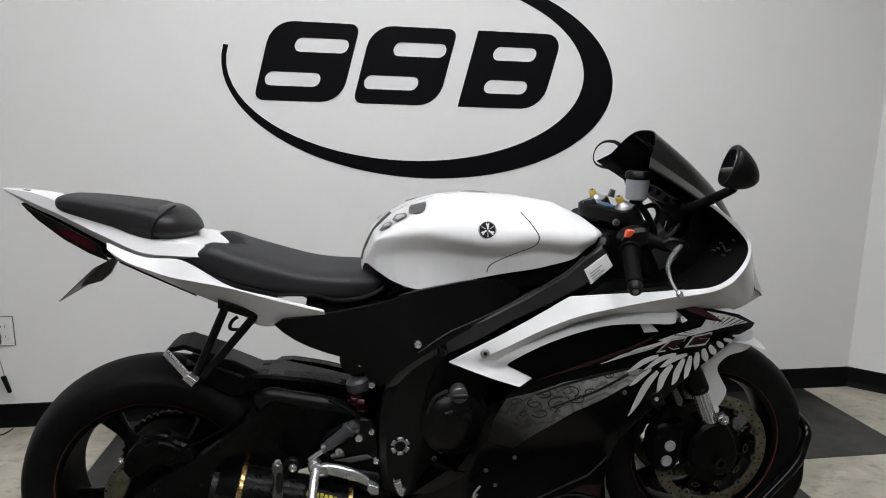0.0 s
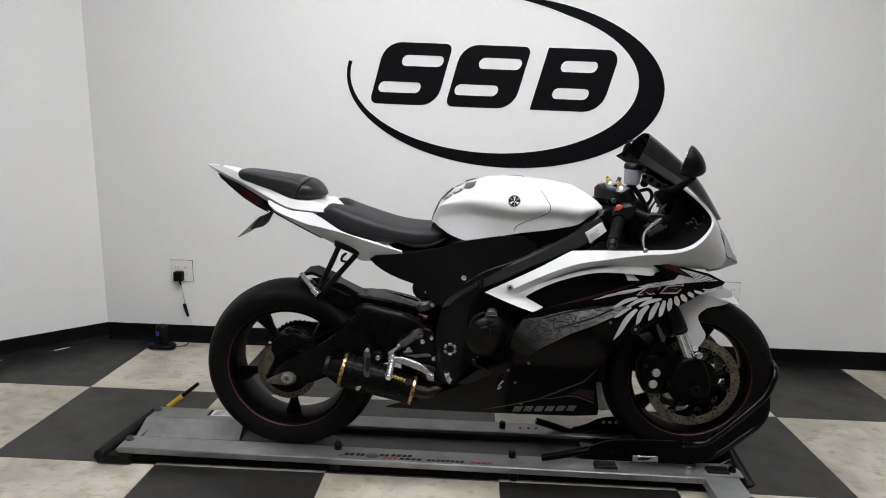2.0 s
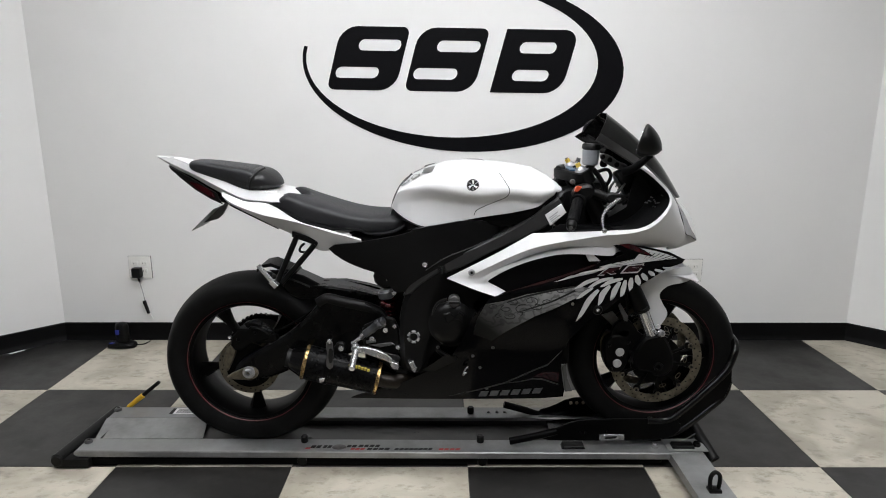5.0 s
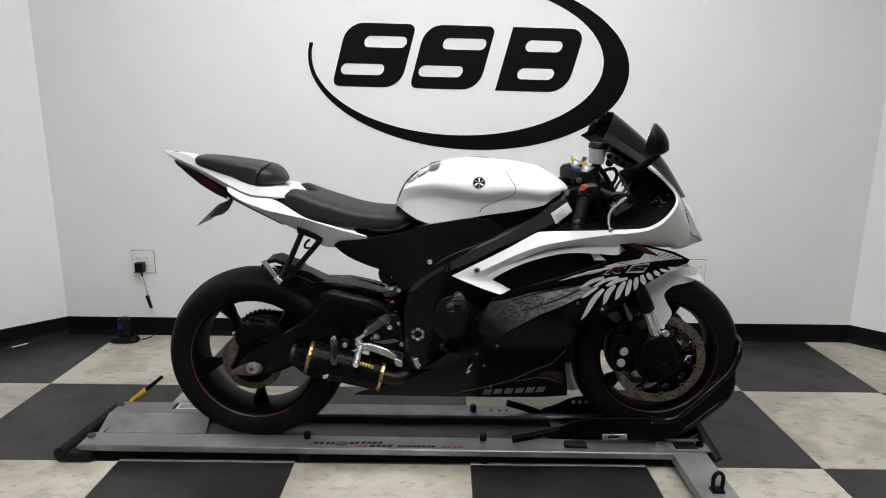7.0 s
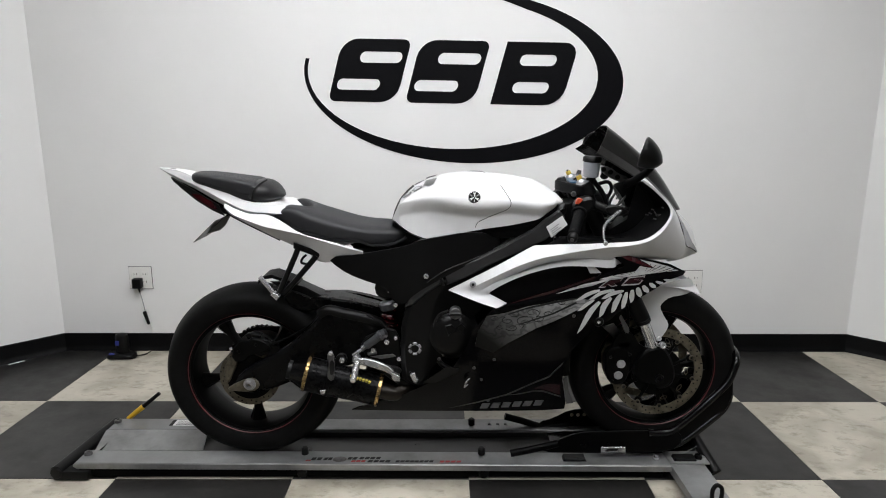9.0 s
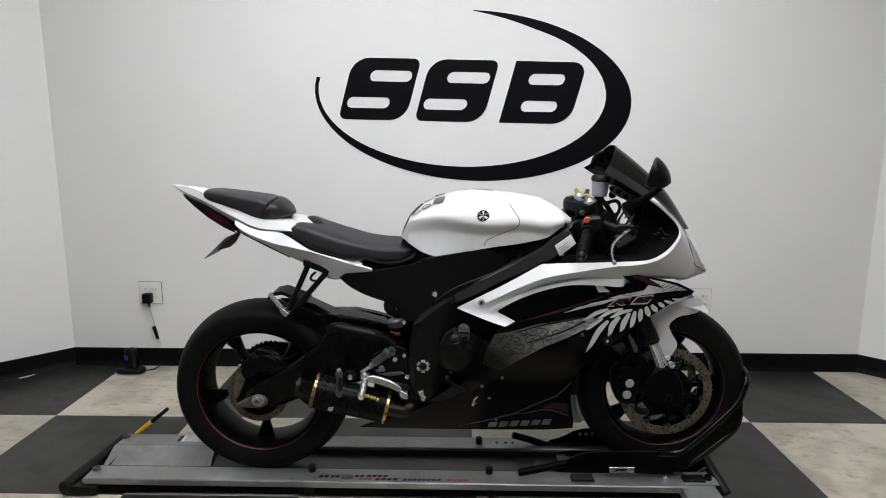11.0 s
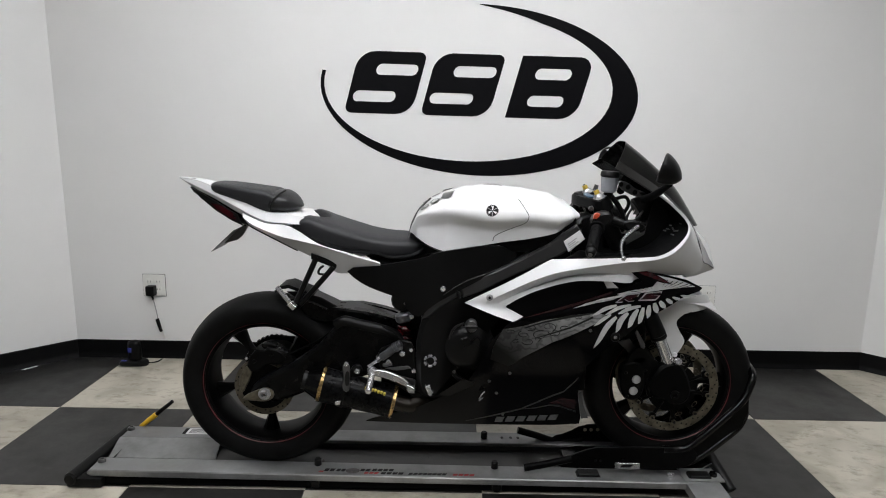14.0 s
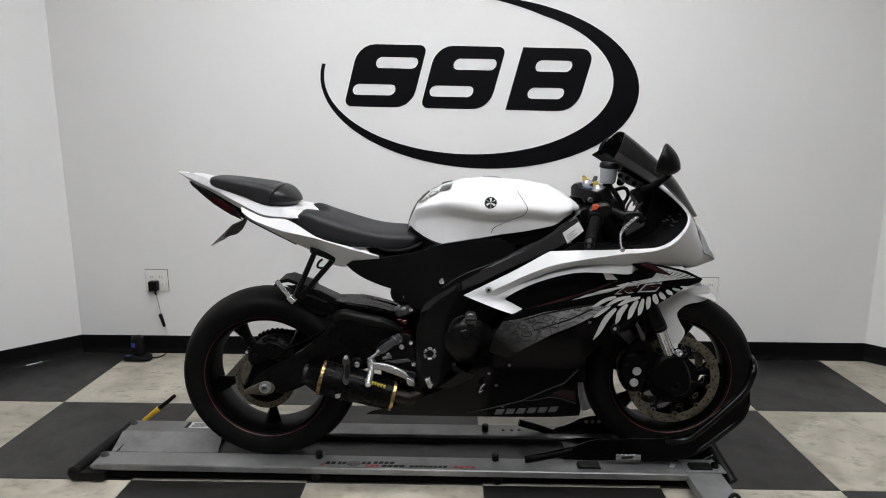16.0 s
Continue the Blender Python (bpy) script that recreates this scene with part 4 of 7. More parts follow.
# thin pale tube in place of the highlight along the spar
part("spar_highlight", tube([(0.608, -0.198, 0.702), (0.674, -0.1938, 0.744), (0.761, -0.1832, 0.777), (0.847, -0.1815, 0.82), (0.932, -0.1815, 0.867), (0.973, -0.1815, 0.904)], 0.0018, 6, 5), SATINL, FRO)
# upper face of the spar, coloured lighter as if lit from above
part("spar_lit_face", slab([(0.657, 0.731), (0.676, 0.742), (0.761, 0.774), (0.847, 0.817), (0.932, 0.864), (0.973, 0.900), (1.012, 0.928), (1.030, 0.905), (1.005, 0.862), (0.975, 0.835), (0.900, 0.797), (0.815, 0.759), (0.730, 0.713), (0.668, 0.688), (0.667, 0.708)], -0.1865, -0.172, 0.005), FACET, FRO)
AIRC = [(0.753, 0.862), (0.854, 0.898), (0.952, 0.901), (0.991, 0.931), (1.015, 0.950), (1.000, 0.917), (0.950, 0.878), (0.856, 0.828)]
both("airbox_cover", panel(AIRC, lambda x, z: -0.176, 0.012, cut=1), GLOSSB, "gloss black infill")
part("subframe_block", box(0.36, 0.75, -0.11, 0.11, 0.69, 0.80, 0.03), MATTEB, BIKE)
part("head_block", box(0.86, 1.02, -0.10, 0.10, 0.70, 0.95, 0.03), SATINB, BIKE)
for p, r in (((0.606, -0.200, 0.723), 0.009), ((0.526, -0.170, 0.659), 0.0095), ((0.508, -0.165, 0.622), 0.008), ((0.507, -0.160, 0.509), 0.007), ((0.516, -0.160, 0.438), 0.008)):
    hexbolt(p, (0, -1, 0), r, 0.009, FRO, "frame_bolt", BOLT)
PV = (0.569, -0.176, 0.481)
part("pivot_nut", moved(lathe([(0.012, 0.004), (0.0195, 0.004), (0.0200, -0.002), (0.0180, -0.008), (0.0125, -0.010)], 24, closed=True), Matrix.Translation(PV)), CAPM, FRO, "hollow silver swingarm pivot")
for k in range(6):
    part("pivot_lug", moved(box(0.0145, 0.0212, -0.0112, 0.002, -0.0070, 0.0070, 0.0015, 1), Matrix.Translation(PV) @ Matrix.Rotation(radians(30 + 60 * k), 4, "Y")), CAPM, FRO)
part("label_sticker", slab([(0.973, 0.875), (1.021, 0.910), (1.038, 0.883), (0.990, 0.842)], -0.190, -0.179, 0.0008), STICKW, FRO, "white data sticker")
for k in range(4):
    a = 0.1 + 0.17 * k
    poly = [(0.983, 0.870), (1.009 - 0.006 * (k % 2), 0.890 - 0.0047 * (k % 2)), (1.0105 - 0.006 * (k % 2), 0.8875 - 0.0047 * (k % 2)), (0.9845, 0.8675)]
    part("sticker_line", slab([(x + 0.018 * a, z - 0.030 * a) for x, z in poly], -0.1912, -0.1895, 0), mat("print_pale", (0.35, 0.35, 0.35), 0.5) if k == 0 else bpy.data.materials["print_pale"], FRO)

# ---- shock ----
# filler slab added to darken a see-through gap beside the shock
part("shock_gap_fill", slab([(0.458, 0.617), (0.530, 0.625), (0.564, 0.574), (0.545, 0.393), (0.487, 0.413), (0.472, 0.502), (0.492, 0.554)], -0.050, 0.050, 0.004), ENGB, BIKE)
SH = part("shock_body", rod((0.47, -0.03, 0.70), (0.50, -0.03, 0.40), 0.018), GREY, BIKE)
SP0, SP1 = Vector((0.474, -0.060, 0.569)), Vector((0.485, -0.060, 0.511))
coil = [SP0.lerp(SP1, k / 40) + Vector((0.022 * math.cos(k * 0.7), 0.022 * math.sin(k * 0.7), 0)) for k in range(41)]
part("spring", tube(coil, 0.0055, 8, 2), REDSPR, SH, "red coil spring")
part("reservoir", rod((0.475, -0.120, 0.619), (0.481, -0.120, 0.589), 0.026, bevel=0.006), SHOCKG, SH, "grey shock reservoir")
part("damper_cap", rod((0.461, -0.100, 0.642), (0.502, -0.100, 0.639), 0.024, bevel=0.008), MATTEB, SH)
part("red_adjuster", joined(rod((0.474, -0.140, 0.572), (0.494, -0.140, 0.571), 0.0078, bevel=0.003), rod((0.462, -0.138, 0.578), (0.474, -0.138, 0.577), 0.0045, bevel=0.001)), REDSPR, SH, "red adjuster")

# ---- engine ----
ENG = part("engine", joined(box(0.52, 1.02, -0.150, 0.150, 0.28, 0.56, 0.04, 3), box(0.62, 0.98, -0.12, 0.12, 0.52, 0.72, 0.03), box(0.40, 0.60, -0.12, 0.12, 0.24, 0.46, 0.03)), ENGB, BIKE, "black engine block")
CC = (0.688, -0.170, 0.526)
part("clutch_cover", moved(lathe([(0.0, -0.045), (0.045, -0.043), (0.066, -0.034), (0.078, -0.016), (0.084, -0.010), (0.086, 0.03), (0.0, 0.03)], 44), Matrix.Translation((CC[0], -0.160, CC[2]))), ENGC, ENG, "black clutch cover")
for k in range(8):
    a = radians(20 + 45 * k)
    hexbolt((CC[0] + 0.080 * math.cos(a), -0.170, CC[2] + 0.080 * math.sin(a)), (0, -1, 0), 0.006, 0.007, ENG, "cover_bolt", ENGC)
OC = (0.697, -0.200, 0.605)
part("oil_cap", joined(moved(lathe([(0.0, -0.012), (0.016, -0.012), (0.0185, -0.009), (0.0185, 0.02), (0.0, 0.02)], 24), Matrix.Translation(OC)), box(OC[0] - 0.015, OC[0] + 0.015, OC[1] - 0.018, OC[1] - 0.010, OC[2] - 0.004, OC[2] + 0.004, 0.002)), GREY, ENG, "grey oil filler cap")
part("sump", loft([(0.52, 0.34, 0.27, 0.10, 3), (0.70, 0.34, 0.265, 0.11, 3), (0.92, 0.35, 0.27, 0.11, 3)]), ENGB, ENG)
part("radiator", box(1.03, 1.07, -0.17, 0.17, 0.38, 0.72, 0.01), ENGB, BIKE)

part("oil_cap_slot", box(OC[0] - 0.0175, OC[0] + 0.0175, OC[1] - 0.0195, OC[1] - 0.0165, OC[2] - 0.0035, OC[2] + 0.0025), INK, ENG)
for poly in ([(0.664, 0.564), (0.683, 0.57), (0.698, 0.557), (0.696, 0.546), (0.682, 0.538), (0.675, 0.529)], [(0.7, 0.557), (0.715, 0.572), (0.728, 0.559), (0.725, 0.533), (0.712, 0.546), (0.7, 0.546)]):
    part("cover_facet", slab(poly, -0.208, -0.190, 0.003), ENGC, ENG)
# paler tubes for the edge highlights round the clutch case
part("case_highlight", tube([(0.630, -0.190, 0.551), (0.635, -0.190, 0.577), (0.648, -0.190, 0.597), (0.674, -0.190, 0.609)], 0.0042, 8), SATINL, ENG)
part("case_highlight", tube([(0.722, -0.190, 0.582), (0.741, -0.190, 0.559), (0.748, -0.190, 0.526), (0.738, -0.190, 0.488)], 0.0030, 8), SATINL, ENG)
for p, r in (((0.649, -0.190, 0.495), 0.006), ((0.660, -0.185, 0.466), 0.007), ((0.646, -0.180, 0.445), 0.006), ((0.634, -0.190, 0.532), 0.006), ((0.727, -0.190, 0.516), 0.005), ((0.623, -0.175, 0.594), 0.005)):
    hexbolt(p, (0, -1, 0), r, 0.006, ENG, "case_bolt", GREY)
part("hose", tube([(0.633, -0.170, 0.460), (0.651, -0.180, 0.430), (0.679, -0.180, 0.411), (0.701, -0.170, 0.383)], 0.008, 10), ENGC, ENG)
part("hose_clip", tube([(0.742, -0.236, 0.402), (0.731, -0.238, 0.390), (0.726, -0.236, 0.373), (0.737, -0.236, 0.383)], 0.0028, 8), BILLET, ENG, "small wire clip")
part("shock_mount", slab([(0.436, 0.674), (0.458, 0.689), (0.505, 0.678), (0.508, 0.641), (0.475, 0.621), (0.443, 0.636)], -0.125, -0.10, 0.005, cut=1), ENGC, BIKE)
for p in ((0.484, -0.126, 0.653), (0.508, -0.166, 0.620)):
    hexbolt(p, (0, -1, 0), 0.005, 0.005, BIKE, "mount_bolt", BILLET)
part("rear_hose", tube([(0.479, -0.165, 0.541), (0.464, -0.165, 0.561), (0.439, -0.160, 0.573), (0.414, -0.150, 0.584)], 0.0045, 8), ENGC, BIKE)

# ---- bodywork ----
def yf(x, z):
    """The fairing's right-hand surface."""
    w = 0.25 - (0.62 * (x - 1) ** 2 if x > 1 else 0.12 * (x - 1) ** 2)
    return -w * (1 - 2.2 * (z - 0.62) ** 2)


# tank: crowned top, wide shoulder, knee recess, flared lower flank
TK = [(0.490, 0.857), (0.498, 0.891), (0.520, 0.939), (0.561, 0.978), (0.613, 1.005), (0.673, 1.022), (0.728, 1.028), (0.802, 1.025), (0.867, 1.018), (0.951, 1.004), (0.999, 0.981), (1.028, 0.959), (1.045, 0.942)]
TKB = [(0.501, 0.881), (0.518, 0.871), (0.539, 0.860), (0.567, 0.845), (0.592, 0.832), (0.656, 0.844), (0.756, 0.863), (0.805, 0.872), (0.866, 0.882), (0.927, 0.893), (0.967, 0.904), (0.996, 0.932)]
WID = (0.055, 0.092, 0.126, 0.152, 0.176, 0.194, 0.205, 0.212, 0.214, 0.208, 0.186, 0.140, 0.062)
# shoulder line of the flank, and how far and how high the flank tucks in beneath it
SHO = [(0.490, 0.905), (0.511, 0.936), (0.538, 0.944), (0.577, 0.951), (0.620, 0.958), (0.672, 0.952), (0.723, 0.944), (0.766, 0.939), (0.809, 0.941), (0.851, 0.949), (0.894, 0.945), (0.946, 0.937), (0.988, 0.943), (1.008, 0.952), (1.045, 0.940)]
TUCK = [(0.490, 0.003), (0.540, 0.006), (0.590, 0.014), (0.640, 0.024), (0.700, 0.032), (0.766, 0.034), (0.820, 0.028), (0.866, 0.022), (0.920, 0.026), (0.970, 0.026), (1.045, 0.010)]
DROP = [(0.490, 0.050), (0.577, 0.046), (0.672, 0.048), (0.766, 0.040), (0.851, 0.034), (0.946, 0.036), (1.045, 0.020)]


def lerp_z(curve, x):
    return float(np.interp(x, [p[0] for p in curve], [p[1] for p in curve]))


def eased(curve, x, h=0.022):
    return (lerp_z(curve, x - h) + 2 * lerp_z(curve, x) + lerp_z(curve, x + h)) / 4


def tank_w(x, z):
    """Half width of the tank at height z."""
    w = float(np.interp(x, [p[0] for p in TK], WID))
    zt, zs = lerp_z(TK, x), min(eased(SHO, x), lerp_z(TK, x) - 0.004)
    if z >= zs:
        u = min(1, (z - zs) / (zt - zs))
        return w * max(0, 1 - u ** 2.1) ** (1 / 2.1)
    drop = eased(DROP, x)
    v = min(1, (zs - z) / drop)
    ease = v * v * (3 - 2 * v)
    flare = 0.24 * max(0, zs - drop * 0.8 - z) * max(0, 1 - abs(x - 0.66) / 0.30)
    return w - eased(TUCK, x) * ease * min(1, w / 0.12) + flare


def tank_y(x, z):
    """Flank of the tank at (x, z)."""
    x = min(max(x, TK[0][0] + 0.004), TK[-1][0] - 0.004)
    return -tank_w(x, min(max(z, lerp_z(TKB, x)), lerp_z(TK, x) - 0.002))


tank = bmesh.new()
loops = []
for x, zt, zb in spline([(x, z, min(lerp_z(TKB, x), z - 0.012)) for x, z in TK], 9):
    heights = [zb + (zt - zb) * math.sin(math.pi / 2 * k / 40) for k in range(40, -1, -1)]
    half_ring = [(tank_w(x, z), z) for z in heights]
    loops.append([(x, -y, z) for y, z in half_ring] + [(x, 0.0, zb)] + [(x, y, z) for y, z in half_ring[::-1][:-1]])
rings(tank, loops)
TANK = part("fuel_tank", tank, WHITEP, BIKE, "pearl white fuel tank with dark knee pads", smooth=75)


seam = [(x, tank_y(x, z) - 0.0002, z) for x, z in spline([(0.834, 0.999), (0.850, 0.975), (0.861, 0.953), (0.852, 0.932), (0.823, 0.917), (0.789, 0.901), (0.764, 0.887), (0.757, 0.872)], 6)]
part("panel_seam", tube(seam, 0.0011, 6, 1, smooth=False), INK, TANK)
EMBL = (0.752, -0.205, 0.967)
ey = tank_y(EMBL[0], EMBL[2])
for r, t, m, nm in ((0.0195, 0.0030, BILLET, "badge_rim"), (0.0172, 0.0042, INK, "badge_face")):
    part(nm, moved(lathe([(0.0, -t), (r - 0.001, -t), (r, -t + 0.001), (r, 0.012), (0.0, 0.012)], 32), Matrix.Translation((EMBL[0], ey, EMBL[2])) @ Matrix.Rotation(radians(-14), 4, "X")), m, TANK, "round silver and black badge")
for k in range(3):
    thin = moved(slab([(0.004, -0.0009), (0.004, 0.0009), (0.0150, 0.0016), (0.0150, -0.0016)], -0.0050, -0.0035, 0), Matrix.Translation((EMBL[0], ey, EMBL[2])) @ Matrix.Rotation(radians(-14), 4, "X") @ Matrix.Rotation(radians(-30 - 120 * k), 4, "Y"))
    part("badge_spoke", thin, BILLET, TANK)
    prong = [(0.002, -0.0018), (0.002, 0.0018), (0.010, 0.0022), (0.016, 0.0050), (0.0205, 0.0046), (0.0170, 0.0012), (0.0170, -0.0012), (0.0205, -0.0046), (0.016, -0.0050), (0.010, -0.0022)]
    bm = slab([(x * 0.76, z * 0.70) for x, z in prong], -0.0052, -0.0035, 0)
    moved(bm, Matrix.Translation((EMBL[0], ey, EMBL[2])) @ Matrix.Rotation(radians(-14), 4, "X") @ Matrix.Rotation(radians(-90 - 120 * k), 4, "Y"))
    part("badge_prong", bm, STICKW, TANK)
for poly in [[(0.595, 0.989), (0.602, 1.001), (0.638, 1.01), (0.628, 0.997), (0.614, 0.992)], [(0.559, 0.972), (0.569, 0.981), (0.59, 0.988), (0.591, 0.984), (0.568, 0.971)], [(0.529, 0.95), (0.539, 0.96), (0.556, 0.969), (0.559, 0.967), (0.535, 0.95)]]:
    bm = moved(panel(poly, tank_y, 0.001, 0.0, res=0.012), Matrix.Translation((0, -0.002, 0.003)))
    twin = bm.copy()
    pad = part("grip_pad", bm, GREY, TANK, "dark grey stick-on pad")
    cx, cz = sum(p[0] for p in poly) / 5, sum(p[1] for p in poly) / 5
    if poly[0][0] < 0.585:
        part("pad_face", moved(panel([(cx + (x - cx) * 0.62, cz + (z - cz) * 0.55) for x, z in poly], tank_y, 0.001, 0.0, res=0.012), Matrix.Translation((0, -0.003, 0.0045))), PADL, pad)
    part("grip_pad", mirrored(twin), GREY, TANK, "dark grey stick-on pad")
strip = [(x, 0.0, z + 0.001) for x, z in [(0.492, 0.869), (0.502, 0.903), (0.524, 0.944), (0.561, 0.980)]]
part("pad_edge", tube(strip, 0.004, 8), GREY, TANK)
CAPP = (0.758, 0.000, 1.025)
part("filler_cap", moved(lathe([(0.0, 0.0), (0.04, 0.0), (0.042, 0.004), (0.038, 0.008), (0.0, 0.008)], 32), Matrix.Translation((CAPP[0], 0, CAPP[2] - 0.007)) @ Matrix.Rotation(radians(94), 4, "X")), GREY, TANK, "grey filler cap")

# rider seat
S_T = [(0.153, 0.925), (0.182, 0.929), (0.229, 0.912), (0.287, 0.893), (0.364, 0.870), (0.422, 0.861), (0.481, 0.858), (0.520, 0.853), (0.548, 0.842)]
S_B = [(0.142, 0.874), (0.177, 0.853), (0.221, 0.836), (0.300, 0.815), (0.388, 0.810), (0.427, 0.797), (0.477, 0.796), (0.517, 0.806), (0.544, 0.822), (0.554, 0.842)]
seat_rows = [(t[0], t[1], lerp_z(S_B, t[0]), w, 4.2) for t, w in zip(S_T, (0.118, 0.126, 0.130, 0.132, 0.131, 0.128, 0.122, 0.112, 0.080))]
first = seat_rows[0]
seat_rows.insert(0, (first[0] - 0.030, first[1] - 0.022, lerp_z(S_B, first[0] - 0.030) + 0.012, 0.105, 3.6))
seat = loft(seat_rows, 7, 80)
for v in seat.verts:
    # forked rear end: two horns with a gap between them
    k = min(1, max(0, (seat_rows[0][0] + 0.125 - v.co.x) / 0.11))
    g = max(0, 1 - (abs(v.co.y) / 0.078) ** 1.6)
    v.co.x += 0.085 * k * g
    if v.co.z > lerp_z(S_B, v.co.x) + 0.03:
        v.co.z -= 0.030 * k * g
SEATO = part("rider_seat", seat, SEAT, BIKE, "black textured rider seat")
piping = [(x, -w * 0.90, z + 0.012) for (x, z), w in zip(S_B, (0.10, 0.122, 0.128, 0.132, 0.132, 0.130, 0.128, 0.122, 0.110, 0.085))]
part("seat_trim", tube([(x, y - 0.004, z - 0.004) for x, y, z in piping], 0.006, 8), SEATG, SEATO)

both("tank_bracket", slab([(0.533, 0.852), (0.588, 0.829), (0.569, 0.823), (0.546, 0.814), (0.556, 0.83), (0.549, 0.843)], -0.136, -0.124, 0.002), SATINL)

# pillion seat
pil_rows = [(-0.158, 1.020, 1.010, 0.030, 2.4), (-0.153, 1.025, 0.994, 0.050, 3.0), (-0.138, 1.027, 0.984, 0.062, 4.0), (-0.100, 1.024, 0.968, 0.072, 5.5), (-0.050, 1.018, 0.946, 0.082, 6.0), (0.000, 1.011, 0.929, 0.090, 6.0), (0.040, 1.005, 0.922, 0.095, 6.0), (0.062, 0.997, 0.922, 0.093, 5.0)]
pil = loft(pil_rows, 5, 48)
for v in pil.verts:
    # the skirt draws in below a crease along the side
    low = lerp_z([(-0.16, 1.010), (-0.11, 0.999), (-0.043, 0.981), (0.036, 0.963), (0.07, 0.955)], v.co.x)
    if v.co.z < low and abs(v.co.y) > 0.02:
        v.co.y -= math.copysign(min(0.012, (low - v.co.z) * 0.45), v.co.y)
PIL = part("pillion_seat", pil, SEAT, BIKE, "black pillion seat with smooth front pad", smooth=24)
PADT = [(0.030, 0.980), (0.042, 0.996), (0.060, 1.003), (0.082, 1.000), (0.104, 0.987), (0.122, 0.968), (0.134, 0.953)]
PADB = [(0.030, 0.930), (0.057, 0.928), (0.078, 0.926), (0.100, 0.930), (0.122, 0.940), (0.139, 0.951), (0.148, 0.962)]
pad_rows = [(t[0], t[1], lerp_z(PADB, t[0]), w, 2.5) for t, w in zip(PADT, (0.084, 0.094, 0.100, 0.096, 0.080, 0.050, 0.012))]
part("front_pad", loft(pad_rows, 5, 36), SEATP, PIL, "smooth satin front pad")
part("pad_seam", tube([(0.050, -0.096, 0.940), (0.056, -0.101, 0.964), (0.066, -0.097, 0.984), (0.080, -0.074, 0.998), (0.088, -0.045, 1.004)], 0.0030, 8), INK, PIL)

# tail
TAIL = both("tail_cowl", skin([[(-0.275, 0.000, 1.040), (-0.226, 0.000, 1.037), (-0.171, 0.000, 1.017), (-0.072, 0.000, 0.979), (0.001, 0.000, 0.950), (0.076, 0.000, 0.944), (0.122, 0.000, 0.929), (0.167, 0.000, 0.900)],
    [(-0.274, -0.003, 1.039), (-0.205, -0.028, 1.032), (-0.147, -0.050, 1.014), (-0.047, -0.075, 0.971), (0.028, -0.090, 0.941), (0.102, -0.100, 0.932), (0.146, -0.100, 0.927), (0.190, -0.100, 0.910)],
    [(-0.273, -0.004, 1.037), (-0.204, -0.034, 1.011), (-0.142, -0.058, 0.988), (-0.044, -0.088, 0.944), (0.031, -0.105, 0.913), (0.105, -0.115, 0.906), (0.149, -0.117, 0.903), (0.193, -0.118, 0.891)],
    [(-0.272, -0.003, 1.035), (-0.209, -0.024, 1.001), (-0.148, -0.044, 0.976), (-0.051, -0.070, 0.927), (0.025, -0.088, 0.902), (0.100, -0.100, 0.898), (0.145, -0.100, 0.897), (0.189, -0.100, 0.883)]], thick=0.003), WHITEP, "pearl white tail cowl", smooth=24)[0]
both("tail_side", skin([[(-0.031, -0.120, 0.937), (0.003, -0.126, 0.921), (0.046, -0.130, 0.906), (0.108, -0.135, 0.902), (0.150, -0.148, 0.886), (0.220, -0.165, 0.848), (0.309, -0.178, 0.826), (0.410, -0.188, 0.799)],
    [(-0.026, -0.134, 0.926), (0.006, -0.142, 0.904), (0.050, -0.150, 0.887), (0.100, -0.156, 0.870), (0.152, -0.162, 0.860), (0.222, -0.170, 0.846), (0.315, -0.181, 0.820), (0.411, -0.190, 0.796)],
    [(-0.014, -0.116, 0.900), (0.018, -0.112, 0.882), (0.058, -0.110, 0.861), (0.108, -0.110, 0.835), (0.160, -0.112, 0.812), (0.220, -0.118, 0.786), (0.282, -0.132, 0.753), (0.411, -0.184, 0.788)],
    [(-0.013, -0.104, 0.896), (0.018, -0.100, 0.877), (0.058, -0.098, 0.856), (0.108, -0.098, 0.830), (0.160, -0.100, 0.806), (0.220, -0.106, 0.778), (0.280, -0.120, 0.747), (0.411, -0.182, 0.785)]], thick=0.006), WHITEP, "white lower tail panel, creased lengthwise", smooth=12)
LIGHT = [(-0.214, 1.010), (-0.174, 0.991), (-0.130, 0.968), (-0.086, 0.943), (-0.058, 0.928), (-0.050, 0.908), (-0.040, 0.893), (-0.080, 0.909), (-0.133, 0.939), (-0.185, 0.979)]
both("tail_light", panel(LIGHT, lambda x, z: -0.034 - 0.20 * (x + 0.34), 0.006, 0.002), SATINB, "dark wrap-around tail light housing")
both("tail_lens", panel([(-0.150, 0.963), (-0.120, 0.958), (-0.075, 0.934), (-0.062, 0.914), (-0.080, 0.918), (-0.125, 0.944)], lambda x, z: -0.0375 - 0.20 * (x + 0.34), 0.004, 0.002), REDLENS, "dark red tail lens")
part("undertail", slab([(-0.076, 0.910), (0.015, 0.871), (0.145, 0.823), (0.257, 0.778), (0.296, 0.786), (0.221, 0.820), (0.109, 0.869), (-0.020, 0.905)], -0.080, 0.080, 0.006), MATTEB, BIKE)
part("tail_underside", slab([(-0.233, 1.009), (-0.147, 0.968), (-0.066, 0.920), (-0.068, 0.895), (-0.149, 0.938), (-0.223, 0.993)], -0.025, 0.025, 0.004), MATTEB, BIKE)
both("undertail_strip", tube([(-0.015, -0.098, 0.893), (0.030, -0.094, 0.868), (0.080, -0.092, 0.842), (0.134, -0.092, 0.815)], 0.0035, 8), MATTEB)
